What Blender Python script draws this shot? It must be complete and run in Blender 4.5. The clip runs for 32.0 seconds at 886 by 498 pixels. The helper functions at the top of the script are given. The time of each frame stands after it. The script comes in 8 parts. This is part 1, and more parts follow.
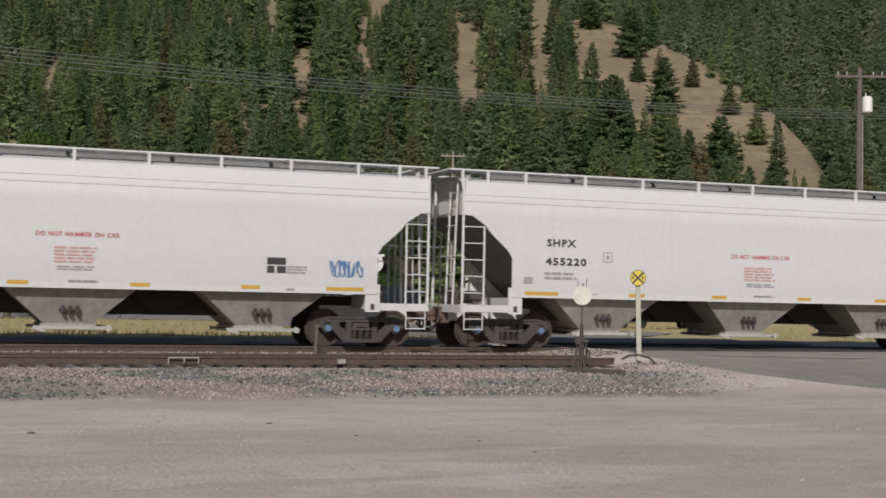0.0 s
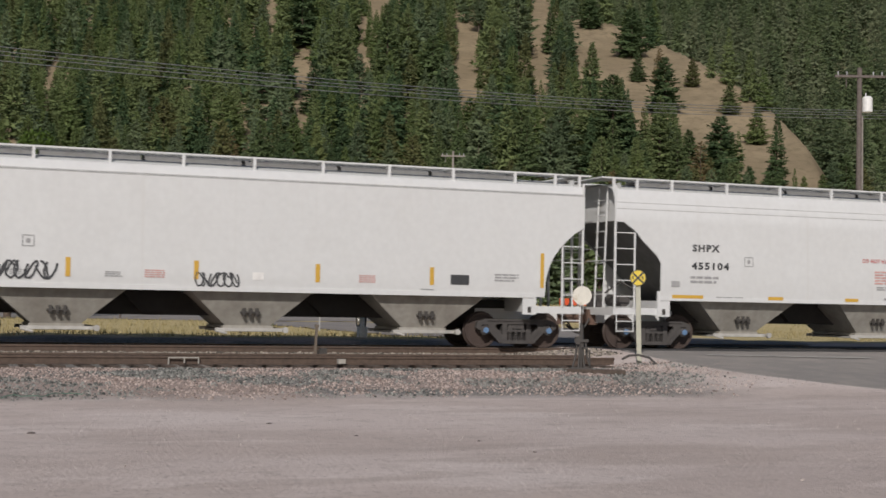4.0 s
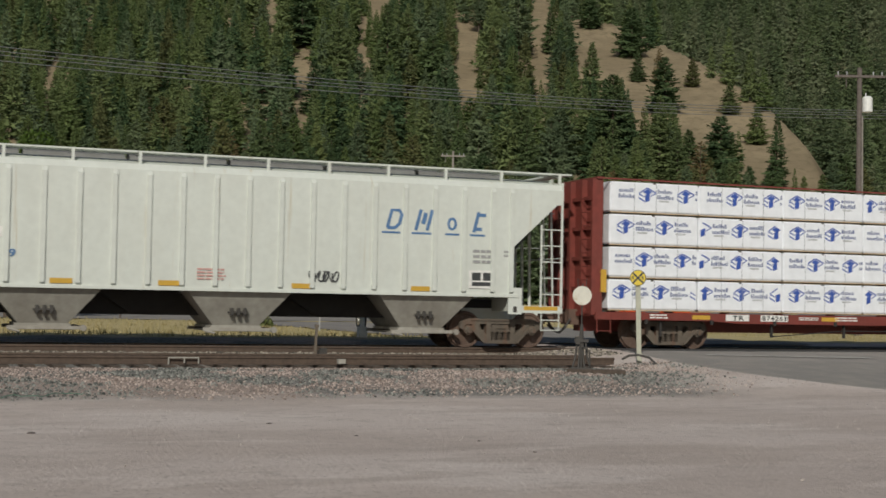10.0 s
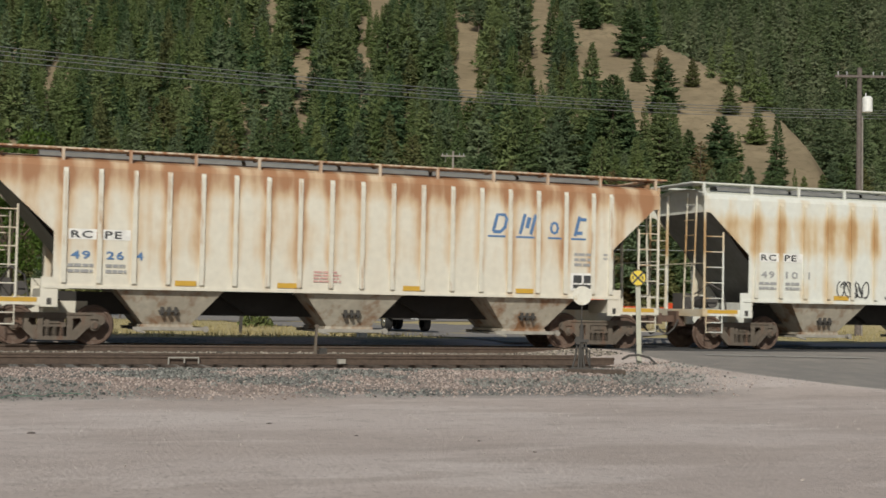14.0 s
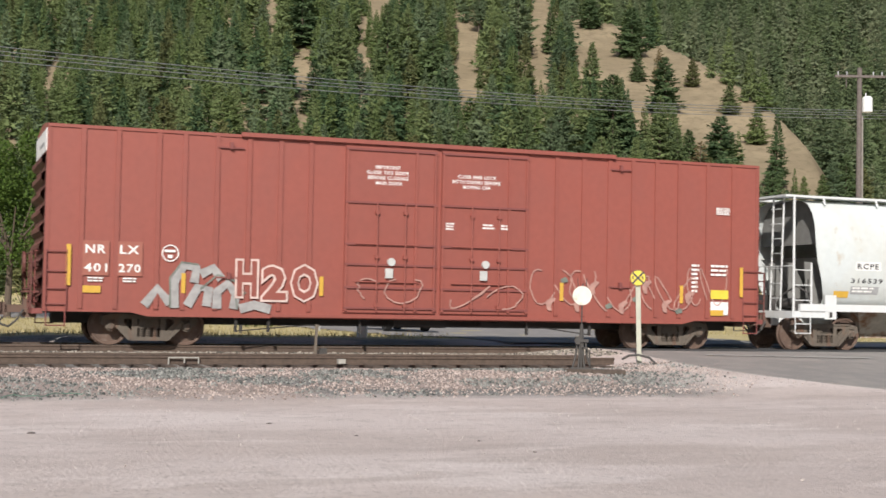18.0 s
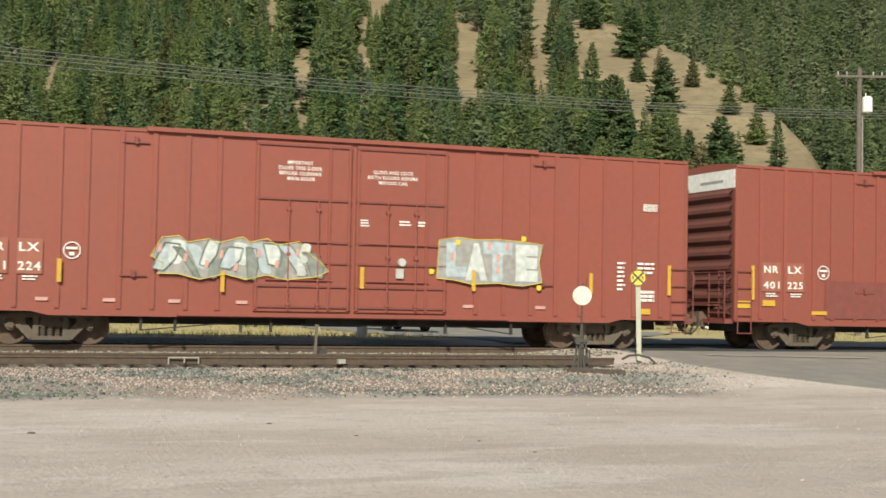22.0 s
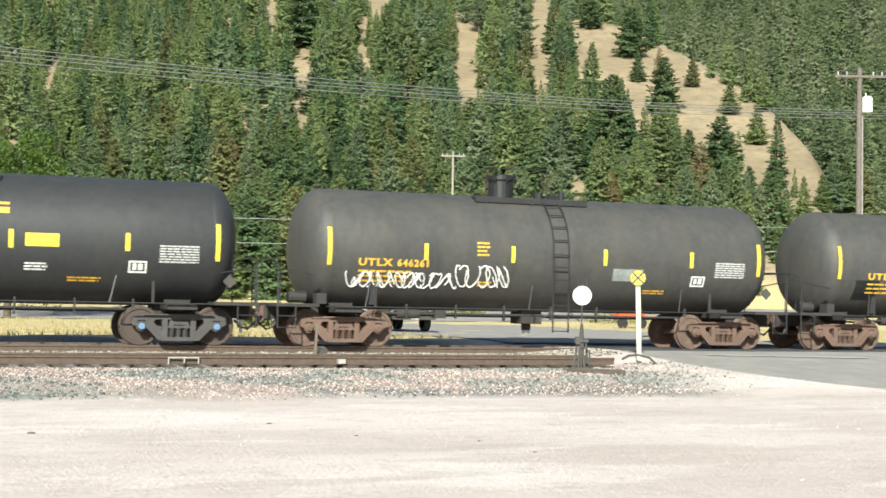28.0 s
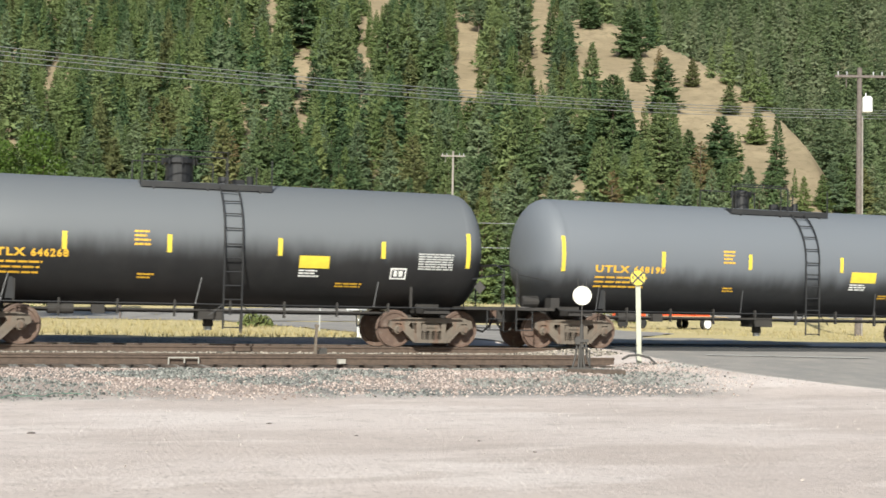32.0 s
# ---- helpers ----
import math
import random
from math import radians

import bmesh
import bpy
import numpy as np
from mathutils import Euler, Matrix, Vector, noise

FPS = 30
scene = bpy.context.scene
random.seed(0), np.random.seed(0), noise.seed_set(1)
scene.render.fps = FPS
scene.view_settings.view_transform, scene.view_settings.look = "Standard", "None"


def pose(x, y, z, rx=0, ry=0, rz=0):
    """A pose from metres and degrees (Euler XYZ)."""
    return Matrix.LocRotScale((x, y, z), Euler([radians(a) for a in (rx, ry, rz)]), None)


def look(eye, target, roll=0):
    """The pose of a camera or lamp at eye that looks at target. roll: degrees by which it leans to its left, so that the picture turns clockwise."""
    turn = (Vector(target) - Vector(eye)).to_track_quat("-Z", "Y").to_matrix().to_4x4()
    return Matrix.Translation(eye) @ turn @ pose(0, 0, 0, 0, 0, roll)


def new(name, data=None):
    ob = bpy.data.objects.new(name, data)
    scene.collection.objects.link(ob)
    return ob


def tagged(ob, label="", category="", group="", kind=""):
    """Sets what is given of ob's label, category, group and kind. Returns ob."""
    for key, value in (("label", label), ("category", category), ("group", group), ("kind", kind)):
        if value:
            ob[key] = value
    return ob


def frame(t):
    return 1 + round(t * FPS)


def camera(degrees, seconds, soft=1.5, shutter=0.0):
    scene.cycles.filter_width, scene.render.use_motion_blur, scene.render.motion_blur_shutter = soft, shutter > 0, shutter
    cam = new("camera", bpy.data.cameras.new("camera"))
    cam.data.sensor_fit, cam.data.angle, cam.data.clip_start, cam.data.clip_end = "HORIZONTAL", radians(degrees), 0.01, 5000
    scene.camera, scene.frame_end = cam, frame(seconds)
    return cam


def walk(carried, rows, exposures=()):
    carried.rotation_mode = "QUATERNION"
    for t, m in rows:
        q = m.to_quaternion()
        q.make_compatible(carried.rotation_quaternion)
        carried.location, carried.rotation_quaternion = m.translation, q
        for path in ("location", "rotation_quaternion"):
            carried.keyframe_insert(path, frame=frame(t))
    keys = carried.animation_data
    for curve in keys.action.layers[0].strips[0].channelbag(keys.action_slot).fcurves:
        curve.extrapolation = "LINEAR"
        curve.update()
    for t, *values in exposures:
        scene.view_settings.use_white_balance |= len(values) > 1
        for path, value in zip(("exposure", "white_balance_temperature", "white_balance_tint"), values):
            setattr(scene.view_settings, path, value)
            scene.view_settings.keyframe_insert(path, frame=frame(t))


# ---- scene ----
# World: x along the track in the direction of travel, y away from the viewer, z = 0 at the rail top.
cam = camera(35.34, 32.0, soft=1.6, shutter=0.12)
EYE = Vector((0.0, -34.30, 1.08))


def still_pose(pitch, roll, yaw):
    """A camera that looks along +y, turned right by yaw, up by pitch, leaning right by roll (degrees)."""
    turn = Matrix.Rotation(radians(-yaw), 4, "Z") @ Matrix.Rotation(radians(90 + pitch), 4, "X") @ Matrix.Rotation(radians(roll), 4, "Z")
    return Matrix.Translation(EYE) @ turn


STAND = still_pose(2.311, 1.056, 20.48)
walk(cam, [(0, STAND), (32, STAND)],
     [(0, -0.47, 6450, 15), (5.5, -0.46, 6450, 14), (8.5, -0.46, 6450, 8), (9.0, -0.66, 6450, 7), (10, -0.68, 6600, 7), (11.5, -0.50, 6600, 8), (13, -0.42, 6600, 7), (14.5, -0.42, 6650, 7),
      (16.5, -0.46, 6600, 11), (17, -0.36, 6450, 13), (17.6, 0.0, 6400, 13), (18.2, 0.34, 6450, 11), (19.2, 0.28, 6850, 6), (21.5, 0.28, 7050, 1), (22.7, 0.20, 7050, 1), (23.3, 0.42, 6900, 1), (24, 0.78, 6700, 1), (25, 0.98, 6500, 2),
      (28, 1.08, 6400, 1), (30, 1.02, 6400, 1), (31, 0.82, 6350, 1), (32, 0.72, 6450, 5)])

# ---- light ----
SUN_WAY = Vector((-0.40, -0.74, 0.53)).normalized()
world = bpy.data.worlds.new("sky")
scene.world = world
world.use_nodes = True
wn = world.node_tree
sky = wn.nodes.new("ShaderNodeTexSky")
sky.sky_type, sky.sun_disc = "NISHITA", False
sky.sun_elevation = math.asin(SUN_WAY.z)
sky.sun_rotation = math.atan2(SUN_WAY.x, SUN_WAY.y)
wn.links.new(sky.outputs[0], wn.nodes["Background"].inputs[0])
wn.nodes["Background"].inputs[1].default_value = 0.064
sun = new("sun", bpy.data.lights.new("sun", "SUN"))
sun.data.energy, sun.data.angle, sun.data.color = 4.1, radians(0.53), (1.0, 0.955, 0.88)
sun.matrix_basis = look(SUN_WAY * 60, (0, 0, 0))


# ---- materials ----
def material(name, colour, rough=0.6, metal=0.0, grain=0.12, scale=6.0, bump=0.0, stain=None, stain_at=(0.52, 0.68), stain_scale=(1.5, 1.5, 0.4),
             dirt=0.0, dirt_colour=(0.10, 0.085, 0.07), vary=0.0, spec=0.5, patchy=None, high=None):
    """Paint, metal or earth: a base colour with fine grain, optional streaky stains and a coat of dust."""
    m = bpy.data.materials.new(name)
    m.use_nodes = True
    n, l = m.node_tree.nodes, m.node_tree.links
    b = n["Principled BSDF"]
    b.inputs["Roughness"].default_value, b.inputs["Metallic"].default_value = rough, metal
    b.inputs["Specular IOR Level"].default_value = spec
    co = n.new("ShaderNodeTexCoord")
    fine = n.new("ShaderNodeTexNoise")
    fine.inputs["Scale"].default_value, fine.inputs["Detail"].default_value = scale, 8
    l.new(co.outputs["Object"], fine.inputs["Vector"])
    ramp = n.new("ShaderNodeMapRange")
    ramp.inputs[1].default_value, ramp.inputs[2].default_value = 0.3, 0.7
    ramp.inputs[3].default_value, ramp.inputs[4].default_value = 1 - grain, 1 + grain
    l.new(fine.outputs[0], ramp.inputs[0])
    mul = n.new("ShaderNodeMix")
    mul.data_type, mul.blend_type = "RGBA", "MULTIPLY"
    mul.inputs[0].default_value = 1
    mul.inputs[6].default_value = (*colour, 1)
    l.new(ramp.outputs[0], mul.inputs[7])
    out = mul.outputs[2]
    if vary:
        info = n.new("ShaderNodeObjectInfo")
        mr = n.new("ShaderNodeMapRange")
        mr.inputs[3].default_value, mr.inputs[4].default_value = 1 - vary, 1 + vary
        l.new(info.outputs["Random"], mr.inputs[0])
        mm = n.new("ShaderNodeMix")
        mm.data_type, mm.blend_type = "RGBA", "MULTIPLY"
        mm.inputs[0].default_value = 1
        l.new(out, mm.inputs[6])
        l.new(mr.outputs[0], mm.inputs[7])
        out = mm.outputs[2]
    for colour2, at, sc, amount in ([(stain, stain_at, stain_scale, 1.0)] if stain else []) + ([(dirt_colour, (0.42, 0.72), (0.6, 0.6, 0.35), dirt)] if dirt else []):
        mp = n.new("ShaderNodeMapping")
        mp.inputs["Scale"].default_value = sc
        mp.inputs["Location"].default_value = (3.7 * amount, 1.3, 2.1)
        l.new(co.outputs["Object"], mp.inputs[0])
        nz = n.new("ShaderNodeTexNoise")
        nz.inputs["Scale"].default_value, nz.inputs["Detail"].default_value, nz.inputs["Roughness"].default_value = 2.2, 9, 0.62
        l.new(mp.outputs[0], nz.inputs["Vector"])
        mr = n.new("ShaderNodeMapRange")
        mr.inputs[1].default_value, mr.inputs[2].default_value = at
        mr.inputs[4].default_value = amount
        l.new(nz.outputs[0], mr.inputs[0])
        amount_of = mr.outputs[0]
        if patchy and colour2 == stain:
            # rust gathers in broad patches, and runs down from the eaves
            big = n.new("ShaderNodeTexNoise")
            big.inputs["Scale"].default_value, big.inputs["Detail"].default_value = 0.35, 4
            l.new(co.outputs["Object"], big.inputs["Vector"])
            total = big.outputs[0]
            if high:
                sep = n.new("ShaderNodeSeparateXYZ")
                l.new(co.outputs["Object"], sep.inputs[0])
                ma = n.new("ShaderNodeMath")
                ma.operation = "MULTIPLY_ADD"
                ma.inputs[1].default_value = high
                l.new(sep.outputs[2], ma.inputs[0]), l.new(big.outputs[0], ma.inputs[2])
                total = ma.outputs[0]
            pr = n.new("ShaderNodeMapRange")
            pr.inputs[1].default_value, pr.inputs[2].default_value = patchy
            l.new(total, pr.inputs[0])
            both = n.new("ShaderNodeMath")
            both.operation = "MULTIPLY"
            l.new(pr.outputs[0], both.inputs[0]), l.new(amount_of, both.inputs[1])
            amount_of = both.outputs[0]
        mx = n.new("ShaderNodeMix")
        mx.data_type = "RGBA"
        l.new(amount_of, mx.inputs[0])
        l.new(out, mx.inputs[6])
        mx.inputs[7].default_value = (*colour2, 1)
        out = mx.outputs[2]
    l.new(out, b.inputs["Base Color"])
    if bump:
        bp = n.new("ShaderNodeBump")
        bp.inputs["Strength"].default_value, bp.inputs["Distance"].default_value = bump, 0.02
        l.new(fine.outputs[0], bp.inputs["Height"])
        l.new(bp.outputs[0], b.inputs["Normal"])
    return m


M = {
    "white_paint": material("white_paint", (0.655, 0.665, 0.655), 0.45, grain=0.03, dirt=0.10, dirt_colour=(0.45, 0.43, 0.40), stain=(0.62, 0.62, 0.60), stain_scale=(2.5, 1, 0.10), stain_at=(0.60, 0.80)),
    "cream_paint": material("cream_paint", (0.70, 0.70, 0.655), 0.45, grain=0.03, dirt=0.12, dirt_colour=(0.52, 0.49, 0.43), stain=(0.50, 0.45, 0.36), stain_scale=(1.6, 1, 0.22), stain_at=(0.30, 0.68), patchy=(0.02, 0.34), high=-0.15),
    "grey_paint": material("grey_paint", (0.66, 0.69, 0.64), 0.5, grain=0.04, dirt=0.15, dirt_colour=(0.45, 0.43, 0.37), stain=(0.50, 0.42, 0.28), stain_scale=(3, 1, 0.10), stain_at=(0.63, 0.78)),
    "rust_rib": material("rust_rib", (0.62, 0.52, 0.40), 0.7, grain=0.08, stain=(0.33, 0.15, 0.07), stain_scale=(3, 1, 0.25), stain_at=(0.42, 0.62)),
    "blue_white": material("blue_white", (0.60, 0.635, 0.625), 0.5, grain=0.04, dirt=0.4, dirt_colour=(0.56, 0.53, 0.44), stain=(0.42, 0.31, 0.18), stain_scale=(0.9, 1, 0.8), stain_at=(0.62, 0.80)),
    "hopper_grey": material("hopper_grey", (0.36, 0.34, 0.30), 0.7, dirt=0.6, dirt_colour=(0.21, 0.18, 0.15)),
    "under_dark": material("under_dark", (0.034, 0.031, 0.029), 0.85, dirt=0.5, dirt_colour=(0.06, 0.052, 0.044)),
    "steel_black": material("steel_black", (0.022, 0.022, 0.023), 0.5, dirt=0.4, dirt_colour=(0.05, 0.048, 0.045)),
    "box_red": material("box_red", (0.275, 0.077, 0.057), 0.55, grain=0.05, dirt=0.35, dirt_colour=(0.225, 0.078, 0.064), vary=0.04),
    "box_dark_red": material("box_dark_red", (0.215, 0.064, 0.054), 0.55, grain=0.1, dirt=0.3, dirt_colour=(0.16, 0.06, 0.06)),
    "flat_red": material("flat_red", (0.21, 0.045, 0.034), 0.6, dirt=0.4, dirt_colour=(0.12, 0.05, 0.04)),
    "truck_brown": material("truck_brown", (0.145, 0.120, 0.094), 0.85, dirt=0.6, dirt_colour=(0.075, 0.06, 0.052), stain=(0.16, 0.09, 0.06), vary=0.12),
    "truck_grey": material("truck_grey", (0.078, 0.072, 0.068), 0.8, dirt=0.5, dirt_colour=(0.05, 0.045, 0.042), vary=0.12),
    "truck_rust": material("truck_rust", (0.15, 0.094, 0.070), 0.85, dirt=0.6, dirt_colour=(0.085, 0.06, 0.05), vary=0.1),
    "wheel_steel": material("wheel_steel", (0.075, 0.056, 0.048), 0.7, metal=0.2, dirt=0.6, dirt_colour=(0.08, 0.055, 0.045)),
    "wheel_face": material("wheel_face", (0.135, 0.086, 0.064), 0.75, dirt=0.6, dirt_colour=(0.075, 0.052, 0.042), stain=(0.20, 0.15, 0.12), stain_scale=(3, 3, 3)),
    "axle_blue": material("axle_blue", (0.14, 0.25, 0.42), 0.5),
    "tank_dull": material("tank_dull", (0.030, 0.031, 0.032), 0.55, grain=0.15, dirt=0.35, dirt_colour=(0.048, 0.046, 0.044), stain=(0.040, 0.039, 0.038), stain_scale=(1, 1, 0.2)),
    "tank_weathered": material("tank_weathered", (0.055, 0.054, 0.05), 0.62, grain=0.15, dirt=0.6, dirt_colour=(0.085, 0.075, 0.062), stain=(0.04, 0.04, 0.04), stain_scale=(1, 1, 0.2)),
    "gate_grey": material("gate_grey", (0.46, 0.45, 0.42), 0.7, dirt=0.3),
    "black_patch": material("black_patch", (0.012, 0.012, 0.013), 0.5),
    "yellow": material("yellow", (0.60, 0.36, 0.05), 0.55, grain=0.06),
    "bright_yellow": material("bright_yellow", (0.74, 0.56, 0.06), 0.5, grain=0.08),
    "letter_yellow": material("letter_yellow", (0.72, 0.42, 0.04), 0.55),
    "letter_black": material("letter_black", (0.05, 0.052, 0.055), 0.6),
    "letter_grey": material("letter_grey", (0.33, 0.33, 0.33), 0.6),
    "letter_red": material("letter_red", (0.50, 0.10, 0.09), 0.6),
    "letter_pale_red": material("letter_pale_red", (0.58, 0.33, 0.30), 0.6),
    "letter_white": material("letter_white", (0.78, 0.77, 0.74), 0.6),
    "letter_blue": material("letter_blue", (0.09, 0.19, 0.37), 0.6, grain=0.12),
    "wrap_white": material("wrap_white", (0.86, 0.88, 0.92), 0.40, grain=0.05, scale=5, bump=0.5),
    "wrap_blue": material("wrap_blue", (0.045, 0.10, 0.40), 0.45),
    "wrap_print": material("wrap_print", (0.16, 0.19, 0.33), 0.45),
    # white wrap greyed: shade put into the colour of the bundle's end
    "wrap_shaded": material("wrap_shaded", (0.66, 0.66, 0.68), 0.5, grain=0.12, scale=4, bump=0.4),
    "wrap_line": material("wrap_line", (0.38, 0.39, 0.42), 0.5),
    "timber": material("timber", (0.45, 0.33, 0.20), 0.8),
    "white_plain": material("white_plain", (0.80, 0.80, 0.78), 0.5),
    "galvanised": material("galvanised", (0.42, 0.43, 0.43), 0.45, metal=0.6),
    "steel_dark": material("steel_dark", (0.06, 0.055, 0.05), 0.7),
    "rail_rust": material("rail_rust", (0.100, 0.070, 0.052), 0.8, grain=0.25, scale=9, dirt=0.4, dirt_colour=(0.085, 0.06, 0.05)),
    "rail_shine": material("rail_shine", (0.30, 0.29, 0.28), 0.3, metal=0.8),
    "tie_wood": material("tie_wood", (0.085, 0.065, 0.052), 0.9, grain=0.3, scale=14, bump=0.4),
    "asphalt": material("asphalt", (0.255, 0.238, 0.220), 0.9, grain=0.12, scale=30, bump=0.3, dirt=0.7, dirt_colour=(0.37, 0.33, 0.295)),
    "dark_asphalt": material("dark_asphalt", (0.05, 0.05, 0.052), 0.9, grain=0.2, scale=30, bump=0.3, dirt=0.5, dirt_colour=(0.12, 0.115, 0.11)),
    "pole_wood": material("pole_wood", (0.145, 0.122, 0.110), 0.9, grain=0.25, scale=8),
    "data_grey": material("data_grey", (0.50, 0.50, 0.48), 0.6),
    "seam_grey": material("seam_grey", (0.42, 0.42, 0.41), 0.6),
    "pale_pole": material("pale_pole", (0.27, 0.245, 0.22), 0.85, grain=0.15),
    "bark": material("bark", (0.10, 0.075, 0.055), 0.95, grain=0.3),
    "wire": material("wire", (0.30, 0.31, 0.32), 0.5, metal=0.5),
    "stop_red": material("stop_red", (0.50, 0.03, 0.03), 0.5),
    "lens_dark": material("lens_dark", (0.02, 0.01, 0.01), 0.3),
    "car_dark": material("car_dark", (0.022, 0.022, 0.023), 0.25, grain=0.05),
    "glass_dark": material("glass_dark", (0.02, 0.025, 0.03), 0.08, grain=0.02),
    "tyre": material("tyre", (0.022, 0.022, 0.022), 0.85),
    "chrome": material("chrome", (0.55, 0.55, 0.56), 0.2, metal=0.9),
    "orange": material("orange", (0.70, 0.10, 0.03), 0.5),
    "graffiti_pale": material("graffiti_pale", (0.42, 0.48, 0.52), 0.6, grain=0.2),
    "graffiti_dark": material("graffiti_dark", (0.16, 0.18, 0.15), 0.6, grain=0.25),
    "graffiti_light": material("graffiti_light", (0.57, 0.60, 0.60), 0.6, grain=0.2),
    # shade below hopper ends and walkways put into the grey, plus dirt
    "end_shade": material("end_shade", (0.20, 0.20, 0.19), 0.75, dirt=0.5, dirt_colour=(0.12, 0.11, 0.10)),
    "graffiti_grey": material("graffiti_grey", (0.23, 0.25, 0.235), 0.6, grain=0.25),
}


def rusty(name, base, wash, rust, pitch, first, top, band, strength):
    """Old pale paint with rust that bleeds from both edges of evenly spaced posts and runs down. band: middle height and half width."""
    m = material(name, base, 0.62, grain=0.05, dirt=0.2, dirt_colour=tuple(0.5 * (p + q) for p, q in zip(base, wash)))
    n, l = m.node_tree.nodes, m.node_tree.links
    b = n["Principled BSDF"]
    old = b.inputs["Base Color"].links[0].from_socket
    co, sep = n.new("ShaderNodeTexCoord"), n.new("ShaderNodeSeparateXYZ")
    l.new(co.outputs["Object"], sep.inputs[0])

    def maths(op, *args):
        q = n.new("ShaderNodeMath")
        q.operation = op
        for sock, v in zip(q.inputs, args):
            if hasattr(v, "links"):
                l.new(v, sock)
            else:
                sock.default_value = v
        return q.outputs[0]

    def cloud(scale, stretch, detail=6):
        mp, nz, at = n.new("ShaderNodeMapping"), n.new("ShaderNodeTexNoise"), n.new("ShaderNodeVectorMath")
        mp.inputs["Scale"].default_value = stretch
        l.new(co.outputs["Object"], at.inputs[0])
        at.inputs[1].default_value = (3.1, len(name) * 1.7, 0.4)
        l.new(at.outputs[0], mp.inputs[0])
        l.new(mp.outputs[0], nz.inputs["Vector"])
        nz.inputs["Scale"].default_value, nz.inputs["Detail"].default_value = scale, detail
        return nz.outputs[0]

    def ranged(v, a, c, lo=0.0, hi=1.0):
        mr = n.new("ShaderNodeMapRange")
        mr.interpolation_type = "SMOOTHSTEP"
        mr.inputs[1].default_value, mr.inputs[2].default_value, mr.inputs[3].default_value, mr.inputs[4].default_value = a, c, lo, hi
        l.new(v, mr.inputs[0])
        return mr.outputs[0]
    across = maths("DIVIDE", maths("SUBTRACT", sep.outputs[0], first), pitch)
    near = maths("PINGPONG", across, 0.5)
    edge = ranged(near, 0.06, 0.34, 1.0, 0.0)
    panel = cloud(0.75, (1.0, 0.2, 0.22), 2)
    streak = cloud(2.0, (2.2, 0.3, 0.22), 5)
    blot = cloud(1.5, (1.3, 0.3, 0.75), 5)
    height = ranged(maths("ABSOLUTE", maths("SUBTRACT", sep.outputs[2], band[0])), band[1] * 0.35, band[1], 1.0, 0.0)
    crown = ranged(sep.outputs[2], top, 4.15)
    sumup = maths("ADD", maths("ADD", maths("MULTIPLY", edge, 0.22), maths("MULTIPLY", panel, 0.55)), maths("ADD", maths("MULTIPLY", streak, 0.45), maths("MULTIPLY", blot, 0.5)))
    sumup = maths("ADD", sumup, maths("ADD", maths("MULTIPLY", height, 0.26), maths("MULTIPLY", crown, 0.42)))
    light = ranged(sumup, 1.08 - strength, 1.42 - strength, 0.0, 0.8)
    deep = ranged(sumup, 1.30 - strength, 1.60 - strength, 0.0, 0.85)
    for f, c in ((light, wash), (deep, rust)):
        mx = n.new("ShaderNodeMix")
        mx.data_type = "RGBA"
        l.new(f, mx.inputs[0]), l.new(old, mx.inputs[6])
        mx.inputs[7].default_value = (*c, 1)
        old = mx.outputs[2]
    l.new(old, b.inputs["Base Color"])
    return m


M["rust_white"] = rusty("rust_white", (0.70, 0.71, 0.655), (0.62, 0.47, 0.27), (0.42, 0.23, 0.085), 0.79, -6.10, 4.3, (3.15, 0.8), -0.155)
M["rust_heavy"] = rusty("rust_heavy", (0.70, 0.665, 0.57), (0.58, 0.41, 0.24), (0.32, 0.135, 0.055), 0.79, -6.10, 3.4, (3.0, 1.7), 0.155)
M["rust_post"] = material("rust_post", (0.68, 0.65, 0.56), 0.65, grain=0.06, stain=(0.45, 0.27, 0.14), stain_scale=(3, 1, 0.4), stain_at=(0.55, 0.72))
M["hopper_pale"] = material("hopper_pale", (0.37, 0.355, 0.315), 0.7, dirt=0.7, dirt_colour=(0.20, 0.18, 0.15))
M["hopper_brown"] = material("hopper_brown", (0.50, 0.46, 0.38), 0.75, dirt=0.6, dirt_colour=(0.30, 0.25, 0.19), stain=(0.26, 0.13, 0.06), stain_at=(0.48, 0.62), stain_scale=(0.8, 0.8, 0.8))


